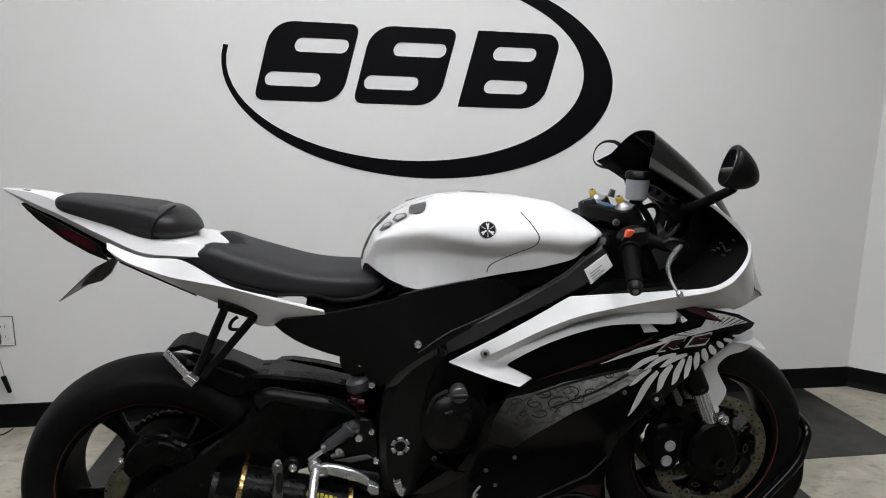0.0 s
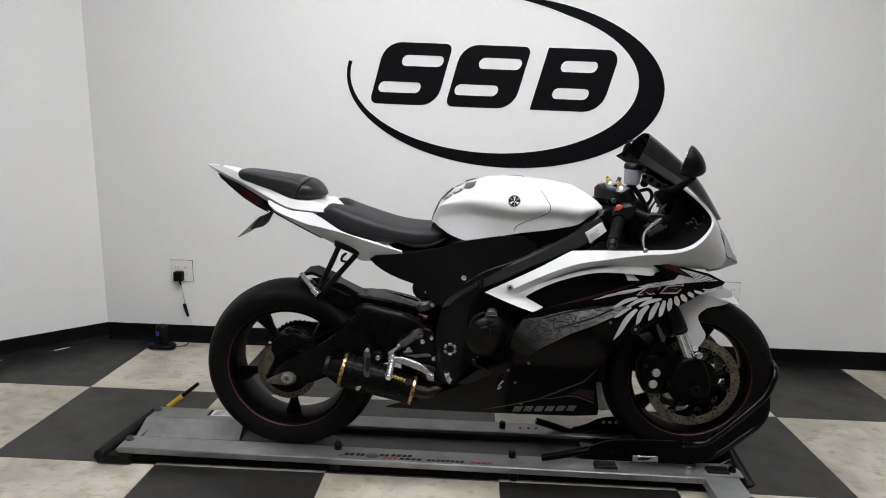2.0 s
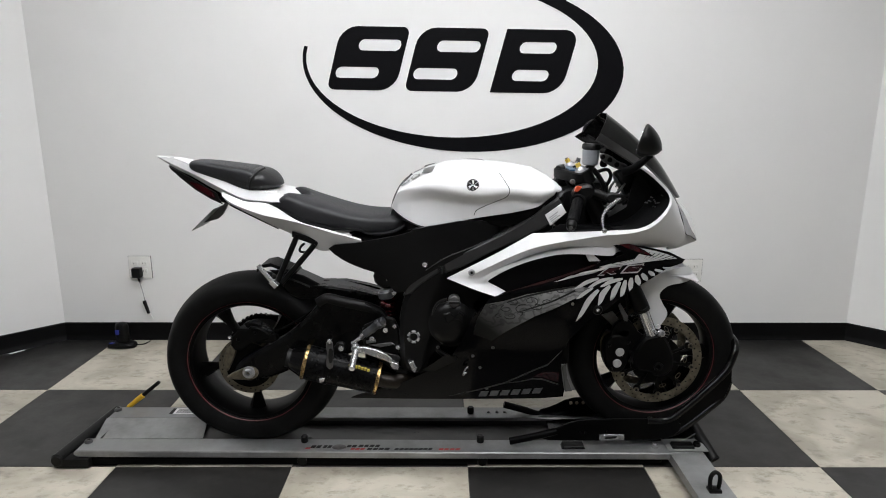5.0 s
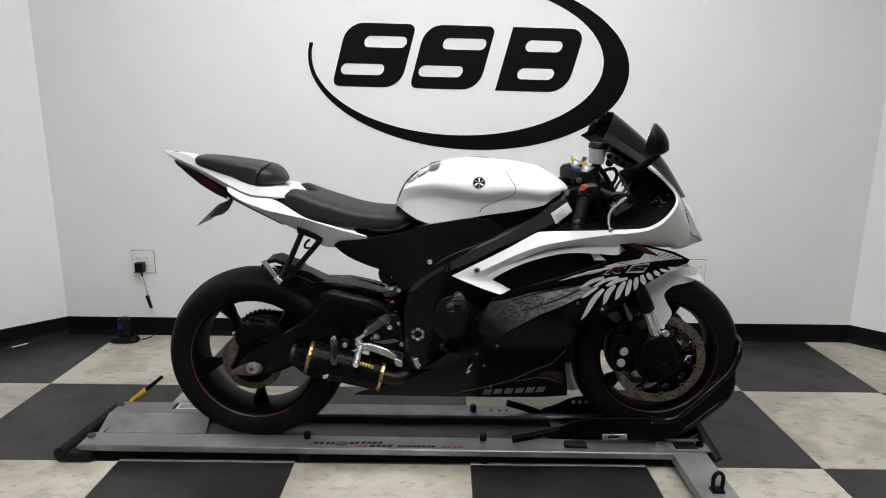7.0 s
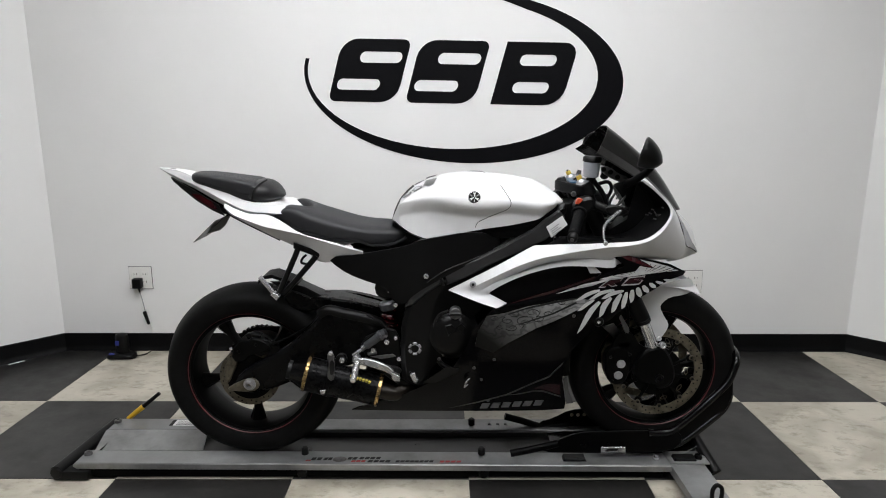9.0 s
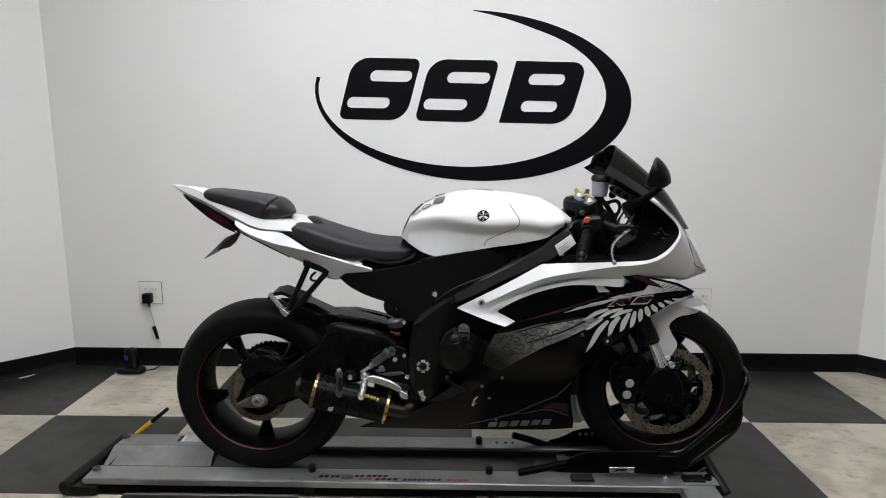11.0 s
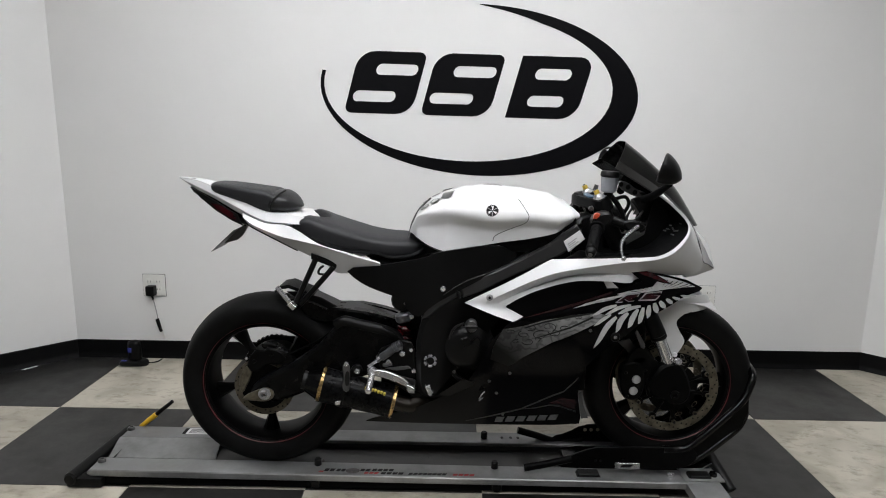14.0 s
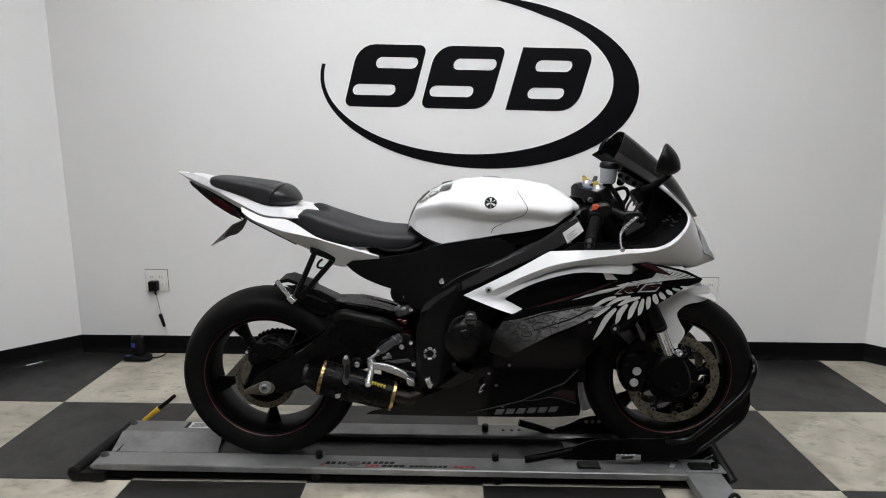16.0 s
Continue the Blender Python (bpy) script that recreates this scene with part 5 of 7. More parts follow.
part("tail_slot", moved(loft([(-0.010, 0.001, -0.002, 0.003, 2), (0, 0.0015, -0.002, 0.005, 2), (0.010, 0.001, -0.002, 0.003, 2)]), Matrix.Translation((-0.227, -0.010, 1.036))), INK, TAIL)
# plate holder hanging below the tail
HOLD = part("plate_holder", slab([(-0.150, 0.815), (-0.104, 0.861), (-0.063, 0.880), (-0.050, 0.884), (-0.072, 0.846), (-0.091, 0.830)], -0.006, 0.004, 0.001), GREY, BIKE, "bare plate holder hanging under the tail")
part("holder_arm", tube([(-0.059, 0.000, 0.882), (-0.076, 0.000, 0.863), (-0.092, 0.000, 0.840)], 0.006, 8), MATTEB, HOLD)
plate = box(-0.072, 0.072, -0.052, 0.052, -0.001, 0.001, 0.0005, 1)
moved(plate, Matrix.Translation((-0.117, 0.000, 0.838)) @ Matrix.Rotation(radians(-43), 4, "Y") @ Matrix.Rotation(radians(90), 4, "Z"))
part("plate", plate, GREY, HOLD, "blank metal plate seen edge on")

# passenger peg hanger: two struts and a folded peg
ST = part("peg_hanger", joined(tube([(0.204, -0.135, 0.804), (0.174, -0.140, 0.737), (0.136, -0.145, 0.655)], 0.009, 10, 2), tube([(0.257, -0.135, 0.772), (0.200, -0.140, 0.706), (0.148, -0.145, 0.648)], 0.009, 10, 2),
                               slab([(0.187, 0.815), (0.273, 0.787), (0.264, 0.768), (0.186, 0.797)], -0.142, -0.128, 0.003)), SATINB, BIKE, "black passenger peg hanger")
part("hanger_hook", tube([(0.224, -0.130, 0.774), (0.211, -0.130, 0.763), (0.208, -0.130, 0.748), (0.230, -0.130, 0.745)], 0.004, 8), SATINB, ST)
peg = [(0.079, -0.155, 0.709), (0.124, -0.155, 0.650)]
PG = part("passenger_peg", moved(box(-0.037, 0.037, -0.0085, 0.0085, -0.0052, 0.0052, 0.002), Matrix.Translation((0.1015, -0.155, 0.6795)) @ Matrix.Rotation(math.atan2(0.059, 0.045), 4, "Y")), BILLET, BIKE, "folded silver passenger peg")
for k in range(9):
    a = Vector(peg[0]).lerp(Vector(peg[1]), 0.08 + 0.10 * k)
    d = (Vector(peg[1]) - Vector(peg[0])).normalized() * 0.0012
    part("peg_rib", rod(a - d, a + d, 0.0072, seg=8), BILLET, PG)
part("peg_clevis", slab([(0.112, 0.652), (0.124, 0.662), (0.142, 0.646), (0.130, 0.633)], -0.168, -0.146, 0.0015), BILLET, PG)

# upper side fairing with its intake
SIDE = [spline(rail, 5) for rail in (
    [(0.822, -0.240, 0.632), (0.775, -0.230, 0.645), (0.724, -0.214, 0.661), (0.675, -0.196, 0.677), (0.735, -0.203, 0.710), (0.795, -0.210, 0.743), (0.853, -0.216, 0.776), (0.932, -0.223, 0.824), (1.011, -0.227, 0.828), (1.095, -0.231, 0.831), (1.153, -0.233, 0.834), (1.186, -0.237, 0.837), (1.242, -0.243, 0.843), (1.283, -0.240, 0.860), (1.316, -0.231, 0.887), (1.337, -0.218, 0.914), (1.340, -0.204, 0.936), (1.323, -0.192, 0.961), (1.290, -0.182, 0.992), (1.259, -0.176, 1.015)],
    [(0.830, -0.234, 0.634), (0.791, -0.226, 0.649), (0.750, -0.214, 0.664), (0.737, -0.208, 0.681), (0.764, -0.216, 0.699), (0.811, -0.228, 0.726), (0.864, -0.238, 0.755), (0.937, -0.250, 0.787), (1.013, -0.254, 0.804), (1.091, -0.254, 0.817), (1.154, -0.253, 0.826), (1.186, -0.250, 0.827), (1.244, -0.249, 0.835), (1.287, -0.246, 0.852), (1.321, -0.236, 0.881), (1.343, -0.221, 0.911), (1.346, -0.206, 0.940), (1.327, -0.194, 0.968), (1.292, -0.184, 0.999), (1.261, -0.178, 1.020)],
    [(0.841, -0.228, 0.638), (0.807, -0.221, 0.653), (0.776, -0.212, 0.664), (0.774, -0.208, 0.677), (0.786, -0.207, 0.686), (0.827, -0.209, 0.709), (0.882, -0.206, 0.732), (0.950, -0.208, 0.759), (1.022, -0.211, 0.776), (1.105, -0.214, 0.782), (1.172, -0.208, 0.778), (1.203, -0.214, 0.795), (1.270, -0.208, 0.803), (1.323, -0.200, 0.812), (1.362, -0.188, 0.830), (1.386, -0.172, 0.859), (1.379, -0.170, 0.900), (1.356, -0.172, 0.940), (1.310, -0.172, 0.986), (1.268, -0.174, 1.022)],
    [(0.854, -0.222, 0.643), (0.824, -0.216, 0.658), (0.804, -0.211, 0.667), (0.802, -0.212, 0.674), (0.816, -0.218, 0.686), (0.843, -0.228, 0.705), (0.887, -0.238, 0.729), (0.948, -0.244, 0.751), (1.016, -0.245, 0.765), (1.102, -0.234, 0.762), (1.175, -0.216, 0.754), (1.204, -0.190, 0.761), (1.291, -0.160, 0.766), (1.371, -0.135, 0.763), (1.417, -0.115, 0.767), (1.435, -0.110, 0.803), (1.411, -0.126, 0.858), (1.384, -0.140, 0.913), (1.323, -0.158, 0.978), (1.272, -0.170, 1.023)])]
# crisp corners of the top edge: at its tail point and where it turns level
for k in (15, 35):
    for i in range(1, 5):
        for q in (-5, 5):
            SIDE[0][k + (i if q > 0 else -i)] = tuple(a + (b - a) * i / 5 for a, b in zip(SIDE[0][k], SIDE[0][k + q]))
UF = both("side_fairing", skin([r[:56] for r in SIDE], 1, 5, 0.005), WHITEP, "pearl white upper side fairing", smooth=14)[0]
FB = (0.750, -0.219, 0.701)
hexbolt((FB[0], -0.2135, FB[2]), (0, -1, 0), 0.0105, 0.004, UF, "fairing_bolt", CAPM)
part("bolt_socket", moved(lathe([(0.0, -0.0012), (0.0042, -0.0012), (0.0042, 0.002), (0.0, 0.002)], 6), Matrix.Translation((FB[0], -0.2179, FB[2]))), INK, UF)
INT = [(0.791, 0.671), (0.861, 0.724), (0.945, 0.756), (1.098, 0.775), (1.225, 0.740), (1.118, 0.698), (0.947, 0.652), (0.846, 0.622)]
both("intake_mesh", panel(INT, lambda x, z: yf(x, z) + 0.045, 0.006), MATTEB, "dark air outlet behind the fairing")
part("intake_tab", panel([(1.092, 0.765), (1.116, 0.761), (1.142, 0.738), (1.106, 0.738)], lambda x, z: yf(x, z) + 0.012, 0.004), WHITEP, BIKE)

# mid and lower fairing, gloss black
LOWF = [(0.806, 0.627), (0.855, 0.646), (0.947, 0.679), (1.117, 0.730), (1.215, 0.758), (1.172, 0.792), (1.281, 0.778), (1.373, 0.752), (1.434, 0.721), (1.423, 0.711), (1.366, 0.701), (1.313, 0.675), (1.259, 0.651), (1.217, 0.629), (1.170, 0.591), (1.102, 0.544), (1.053, 0.491), (1.036, 0.441), (1.036, 0.389), (1.055, 0.299), (1.054, 0.274), (0.976, 0.267), (0.735, 0.261), (0.560, 0.255), (0.355, 0.248), (0.380, 0.262), (0.533, 0.323), (0.607, 0.365), (0.678, 0.411), (0.723, 0.488), (0.749, 0.558)]
LF = both("lower_fairing", panel(LOWF, yf, 0.006, 0.004), GLOSSB, "gloss black lower fairing with silver feather graphics")[0]


def decal(name, poly, material, lift=0.0010, label=""):
    bm = panel(poly, lambda x, z: yf(x, z) - lift, 0.0008, 0.0, res=0.02)
    twin = bm.copy()
    part(name, bm, material, LF, label, smooth=60)
    return part(name, mirrored(twin), material, LF, label, smooth=60)


DIMS = mat("dull_silver_print", (0.11, 0.11, 0.115), 0.35, 0.2, vary=0.25, scale=40)
DARKRED = mat("dark_red_print", (0.016, 0.002, 0.003), 0.25, vary=0.5, scale=30)
DEEPRED = mat("deep_red_print", (0.036, 0.003, 0.005), 0.25, vary=0.3, scale=40)
def scroll_mat(name, tone):
    """Grey printed scrollwork that fades into black down the panel."""
    m = mat(name, (0.05, 0.05, 0.05), 0.3, spec=0.2)
    nt = m.node_tree
    tc = nt.nodes.new("ShaderNodeTexCoord")
    wave = nt.nodes.new("ShaderNodeTexWave")
    wave.wave_type = "RINGS"
    wave.inputs["Scale"].default_value, wave.inputs["Distortion"].default_value = 12, 16
    wave.inputs["Detail"].default_value, wave.inputs["Detail Scale"].default_value = 3, 1.6
    blot = nt.nodes.new("ShaderNodeTexNoise")
    blot.inputs["Scale"].default_value, blot.inputs["Detail"].default_value = 16, 5
    sep = nt.nodes.new("ShaderNodeVectorMath")
    sep.operation = "DOT_PRODUCT"
    sep.inputs[1].default_value = (0.62, 0.0, 0.78)
    for n in (wave, blot):
        nt.links.new(tc.outputs["Object"], n.inputs["Vector"])
    nt.links.new(tc.outputs["Object"], sep.inputs[0])
    down = nt.nodes.new("ShaderNodeMapRange")
    down.inputs[1].default_value, down.inputs[2].default_value = 0.91, 1.16
    nt.links.new(sep.outputs["Value"], down.inputs[0])
    mul = nt.nodes.new("ShaderNodeMath")
    mul.operation = "MULTIPLY"
    nt.links.new(down.outputs[0], mul.inputs[0])
    nt.links.new(blot.outputs["Fac"], mul.inputs[1])
    line = nt.nodes.new("ShaderNodeMapRange")
    line.inputs[1].default_value, line.inputs[2].default_value, line.inputs[3].default_value = 0.12, 0.45, 0.55
    nt.links.new(wave.outputs["Fac"], line.inputs[0])
    mul2 = nt.nodes.new("ShaderNodeMath")
    mul2.operation = "MULTIPLY"
    nt.links.new(mul.outputs[0], mul2.inputs[0])
    nt.links.new(line.outputs[0], mul2.inputs[1])
    mix = nt.nodes.new("ShaderNodeMixRGB")
    mix.inputs[1].default_value, mix.inputs[2].default_value = (0.002, 0.002, 0.002, 1), (tone, tone, tone, 1)
    nt.links.new(mul2.outputs[0], mix.inputs[0])
    nt.links.new(mix.outputs[0], nt.nodes["Principled BSDF"].inputs["Base Color"])
    return m


PATT = scroll_mat("silver_scroll_print", 0.50)
decal("scroll_panel", [(0.792, 0.609), (0.847, 0.62), (0.915, 0.641), (0.991, 0.656), (1.021, 0.661), (1.068, 0.666), (1.103, 0.66), (1.078, 0.636), (0.994, 0.593), (0.943, 0.572), (0.859, 0.522), (0.814, 0.488), (0.756, 0.509), (0.766, 0.559)], PATT, label="grey scroll print")
for poly in [[(1.061, 0.656), (0.992, 0.622), (0.891, 0.586), (0.893, 0.583), (0.994, 0.617), (1.065, 0.651)], [(0.856, 0.618), (0.915, 0.639), (0.999, 0.66), (1.068, 0.668), (1.068, 0.665), (0.999, 0.652), (0.915, 0.634), (0.857, 0.614)]]:
    decal("scroll_line", poly, INK, 0.0018)
for a, b in (([(0.854, 0.648), (0.972, 0.686), (1.117, 0.732), (1.121, 0.727), (0.973, 0.678)], DARKRED), ([(0.998, 0.680), (1.083, 0.709), (1.167, 0.724), (1.160, 0.717), (1.092, 0.702)], SILVERP)):
    decal("stripe", a, b)
for (cx, cz), r, turn in zip([(0.813, 0.601), (0.856, 0.596), (0.876, 0.618), (0.906, 0.594), (0.929, 0.621), (0.95, 0.604), (0.976, 0.617), (1.02, 0.654), (0.832, 0.572), (0.869, 0.573), (0.896, 0.581)], (0.012, 0.016, 0.014, 0.022, 0.020, 0.017, 0.012, 0.011, 0.010, 0.016, 0.009), (0.3, 2.0, 4.1, 1.2, 5.2, 3.0, 0.6, 2.4, 1.0, 3.4, 5.0)):
    curl = []
    for k in range(15):
        a = turn + k * 0.55
        q = r * (1 - k / 17)
        curl.append((cx + q * 1.25 * math.cos(a), cz + q * 0.75 * math.sin(a)))
    strokes = []
    for k in range(14):
        (ax, az), (bx, bz) = curl[k], curl[k + 1]
        d = math.hypot(bx - ax, bz - az) or 1
        nx, nz = -(bz - az) / d, (bx - ax) / d
        w = 0.0014 * (1 - k / 20)
        strokes.append(panel([(ax + nx * w, az + nz * w), (ax - nx * w, az - nz * w), (bx - nx * w, bz - nz * w), (bx + nx * w, bz + nz * w)], lambda x, z: yf(x, z) - 0.0016, 0.0008, 0.0, res=0.02))
    both("scroll_curl", joined(*strokes), INK, parent=LF)
# feathered wing: separate curved feathers sweeping back from one root line
GREYPR = mat("grey_print", (0.36, 0.36, 0.365), 0.35, 0.2, vary=0.3, scale=60)
MARKRED = mat("mark_red_print", (0.022, 0.002, 0.004), 0.25, vary=0.3, scale=40)
def curvy(poly):
    """Closed outline with its corners between the ends rounded a little."""
    out = []
    for k, p in enumerate(poly):
        a, b = poly[k - 1], poly[(k + 1) % len(poly)]
        d = (p[0] - a[0]) * (b[0] - p[0]) + (p[1] - a[1]) * (b[1] - p[1])
        if d <= 0:
            out.append(p)
        else:
            out += [(p[0] + (a[0] - p[0]) * 0.25, p[1] + (a[1] - p[1]) * 0.25), (p[0] + (b[0] - p[0]) * 0.25, p[1] + (b[1] - p[1]) * 0.25)]
    return out


def feather(root, mid, tip, w):
    """Curved feather outline: slim root, full body, slanted rounded tip."""
    line = spline([root, mid, tip], 6)
    left, right = [], []
    for i, p in enumerate(line):
        a, b = line[max(i - 1, 0)], line[min(i + 1, len(line) - 1)]
        dx, dz = b[0] - a[0], b[1] - a[1]
        ln = math.hypot(dx, dz) or 1
        u = i / (len(line) - 1)
        h = 0.33 * w * (0.50 + 0.62 * math.sin(min(1, u / 0.6) * math.pi / 2))
        hl, hr = h * min(1, (1 - u) / 0.22), h * min(1, 0.02 + (1 - u) / 0.45)
        left.append((p[0] - dz / ln * hl, p[1] + dx / ln * hl))
        right.append((p[0] + dz / ln * hr, p[1] - dx / ln * hr))
    return left + right[::-1]


FEATHERS = [((1.136, 0.653), (1.107, 0.621), (1.07, 0.554), 0.0237),
            ((1.172, 0.664), (1.15, 0.639), (1.137, 0.603), 0.0257),
            ((1.204, 0.674), (1.188, 0.647), (1.175, 0.616), 0.0258),
            ((1.222, 0.678), (1.216, 0.652), (1.208, 0.626), 0.0236),
            ((1.241, 0.684), (1.24, 0.666), (1.237, 0.643), 0.0241),
            ((1.258, 0.69), (1.263, 0.674), (1.27, 0.657), 0.0249),
            ((1.276, 0.694), (1.286, 0.682), (1.297, 0.669), 0.0219),
            ((1.299, 0.699), (1.31, 0.691), (1.322, 0.682), 0.0175),
            ((1.321, 0.703), (1.336, 0.697), (1.353, 0.692), 0.0123),
            ((1.35, 0.706), (1.368, 0.702), (1.385, 0.7), 0.0088),
            ((1.212, 0.683), (1.172, 0.676), (1.14, 0.662), 0.0175),
            ((1.181, 0.688), (1.139, 0.68), (1.1, 0.66), 0.0156),
            ((1.135, 0.689), (1.1, 0.679), (1.06, 0.659), 0.0166),
            ((1.118, 0.66), (1.094, 0.646), (1.066, 0.626), 0.0153)]
for root, mid, tip, w in FEATHERS:
    decal("feather", feather(root, mid, tip, w), SILVERP, 0.0014, "silver feather graphic")
for poly in [[(1.021, 0.689), (1.044, 0.7), (1.087, 0.708), (1.136, 0.712), (1.119, 0.704), (1.076, 0.697), (1.044, 0.69)]]:
    decal("long_feather", curvy(inset(poly, 0.0012)), GREYPR, 0.0014, "grey feather graphic")
decal("wing_field", [(1.403, 0.729), (1.365, 0.746), (1.323, 0.76), (1.263, 0.776), (1.287, 0.763), (1.318, 0.743), (1.283, 0.751), (1.264, 0.756), (1.25, 0.741), (1.216, 0.737), (1.174, 0.732), (1.134, 0.723), (1.163, 0.719), (1.207, 0.724), (1.255, 0.727), (1.304, 0.73), (1.362, 0.73)], SILVERP)
# fan of thin dark rays over the silver field
HUB = [(1.259, 0.719)][0]
for x, z in [(1.175, 0.732), (1.191, 0.738), (1.207, 0.742), (1.224, 0.744), (1.239, 0.747), (1.301, 0.759), (1.319, 0.754), (1.337, 0.751), (1.356, 0.747), (1.375, 0.740), (1.391, 0.735)]:
    d = math.hypot(x - HUB[0], z - HUB[1])
    nx, nz = -(z - HUB[1]) / d * 0.0012, (x - HUB[0]) / d * 0.0012
    ix, iz = HUB[0] + (x - HUB[0]) * 0.5, HUB[1] + (z - HUB[1]) * 0.5
    decal("wing_ray", [(ix, iz), (x + nx, z + nz), (x - nx, z - nz)], GLOSSB, 0.0020)
decal("red_flash", [(1.2, 0.789), (1.228, 0.79), (1.251, 0.783), (1.259, 0.774), (1.283, 0.764), (1.314, 0.745), (1.283, 0.755), (1.26, 0.762), (1.242, 0.77), (1.219, 0.778)], DEEPRED, 0.0022)
# model mark as slanted blocks
for poly in ([(1.129, 0.697), (1.164, 0.724), (1.211, 0.727), (1.201, 0.714), (1.179, 0.709), (1.190, 0.700), (1.172, 0.698), (1.157, 0.707), (1.151, 0.697)], [(1.202, 0.700), (1.226, 0.724), (1.283, 0.726), (1.280, 0.719), (1.238, 0.717), (1.276, 0.712), (1.262, 0.698)]):
    decal("mark_edge", poly, GREYPR, 0.0024)
    cx, cz = sum(p[0] for p in poly) / len(poly), sum(p[1] for p in poly) / len(poly)
    decal("mark", [(cx + (x - cx) * 0.84, cz + (z - cz) * 0.70) for x, z in poly], MARKRED, 0.0030)
# maker's mark on the belly as slanted silver bars
M0, M1 = [(0.778, 0.274)][0], [(0.984, 0.292)][0]
for k in range(6):
    x, z = M0[0] + (M1[0] - M0[0]) * k / 6, M0[1] + (M1[1] - M0[1]) * k / 6
    w = (M1[0] - M0[0]) / 6 * 0.74
    decal("mark_bar", [(x, z), (x + w, z + 0.001), (x + w + 0.008, z + 0.023), (x + 0.008, z + 0.022)], DIMS, 0.0012)
LINEP = mat("dim_silver_print", (0.030, 0.030, 0.030), 0.35, vary=0.2)
decal("belly_line", [(0.681, 0.273), (0.772, 0.303), (0.861, 0.335), (0.947, 0.384), (0.991, 0.406), (1.033, 0.456), (1.032, 0.45), (0.992, 0.4), (0.947, 0.378), (0.861, 0.329), (0.772, 0.298)], LINEP)
decal("belly_line", [(0.852, 0.329), (0.906, 0.339), (0.95, 0.352), (0.982, 0.35), (1.035, 0.328), (1.036, 0.323), (0.981, 0.344), (0.95, 0.347), (0.906, 0.335)], LINEP)
decal("belly_red", [(0.949, 0.358), (0.983, 0.378), (1.03, 0.374), (1.034, 0.334), (0.982, 0.354)], DARKRED)
for p in [(0.756, 0.433), (0.780, 0.390), (0.804, 0.308), (0.818, 0.464), (1.057, 0.611)]:
    hexbolt((p[0], yf(*p), p[1]), (0, -1, 0), 0.005, 0.003, LF, "fastener", GREY)
SCR = [(1.136, 0.589)][0]
part("fairing_washer", moved(lathe([(0.006, -0.004), (0.013, -0.004), (0.016, 0.0), (0.006, 0.0)], 20, closed=True), Matrix.Translation((SCR[0], yf(*SCR), SCR[1]))), SATINB, LF)
hexbolt((SCR[0], yf(*SCR), SCR[1]), (0, -1, 0), 0.006, 0.004, LF, "fastener", BILLET)

# flat paler decal in place of a reflection on the black fairing
decal("fairing_reflection", [(0.592, 0.371), (0.671, 0.436), (0.71, 0.428), (0.705, 0.415), (0.634, 0.373)], FRAMEB, 0.0016)

# belly pan closing the bottom
part("belly_pan", loft([(0.36, 0.270, 0.256, 0.08, 4), (0.55, 0.280, 0.254, 0.11, 4), (0.85, 0.285, 0.258, 0.12, 4), (1.00, 0.290, 0.264, 0.11, 4)]), GLOSSB, BIKE)


# nose cowl: rim bead round the cockpit opening, flank tucking in to the headlamp and chin
NR = [r[55:] for r in SIDE]
both("inner_lip", skin([NR[0], [(x - 0.012, y + 0.055, z) for x, y, z in NR[0]], [(x - 0.030, y + 0.110, z) for x, y, z in NR[0]]], 1, 2, 0.002), MATTEB)
NC = both("nose_cowl", skin(NR, 1, 5, 0.004), WHITEP, "pearl white nose cowl", smooth=14)[0]
HL = [[(1.384, -0.140, 0.913), (1.400, -0.132, 0.884), (1.418, -0.122, 0.847), (1.435, -0.110, 0.804), (1.461, -0.090, 0.790), (1.490, -0.062, 0.771)],
      [(1.400, -0.112, 0.908), (1.424, -0.102, 0.876), (1.445, -0.092, 0.843), (1.465, -0.082, 0.810), (1.480, -0.072, 0.792), (1.495, -0.056, 0.772)]]
both("headlamp", skin(HL, 5, 4, 0.004), LENS, "clear headlamp lens")
part("lamp_line", tube([(x, y - 0.001, z) for x, y, z in HL[0]], 0.0016, 6), INK, NC)
bm = bmesh.new()
loops = []
for x, y, z in spline(HL[1], 4):
    bulge = 0.010 + 0.030 * math.sin(math.pi * min(1, max(0, (z - 0.77) / 0.15)))
    loops.append([(x + bulge * (1 - (t / 6 - 1) ** 2), y * (1 - t / 6), z) for t in range(13)])
rings(bm, loops, close=False, caps=False)
part("nose_front", bm, WHITEP, BIKE)
both("chin", skin([[(1.371, -0.135, 0.765), (1.417, -0.115, 0.768), (1.438, -0.108, 0.800), (1.490, -0.062, 0.771)], [(1.388, -0.110, 0.750), (1.424, -0.090, 0.752), (1.460, -0.070, 0.759), (1.495, -0.050, 0.765)], [(1.421, 0.000, 0.726), (1.452, 0.000, 0.730), (1.481, 0.000, 0.742), (1.510, 0.000, 0.754)]], 5, 3, 0.003), WHITEP, smooth=20)
part("nose_inner", panel([(1.140, 0.803), (1.283, 0.808), (1.338, 0.831), (1.373, 0.871), (1.387, 0.914), (1.351, 0.960), (1.287, 1.012), (1.267, 1.005), (1.253, 0.952), (1.241, 0.888), (1.164, 0.840)], lambda x, z: -0.115, 0.006), MATTEB, BIKE, "dark inner fairing")
# black block added to close off a pale gap at the steering head
part("head_gap_fill", slab([(1.015, 0.933), (1.075, 0.947), (1.116, 0.912), (1.118, 0.830), (1.036, 0.809), (1.006, 0.857)], -0.105, -0.02, 0.006), MATTEB, BIKE)
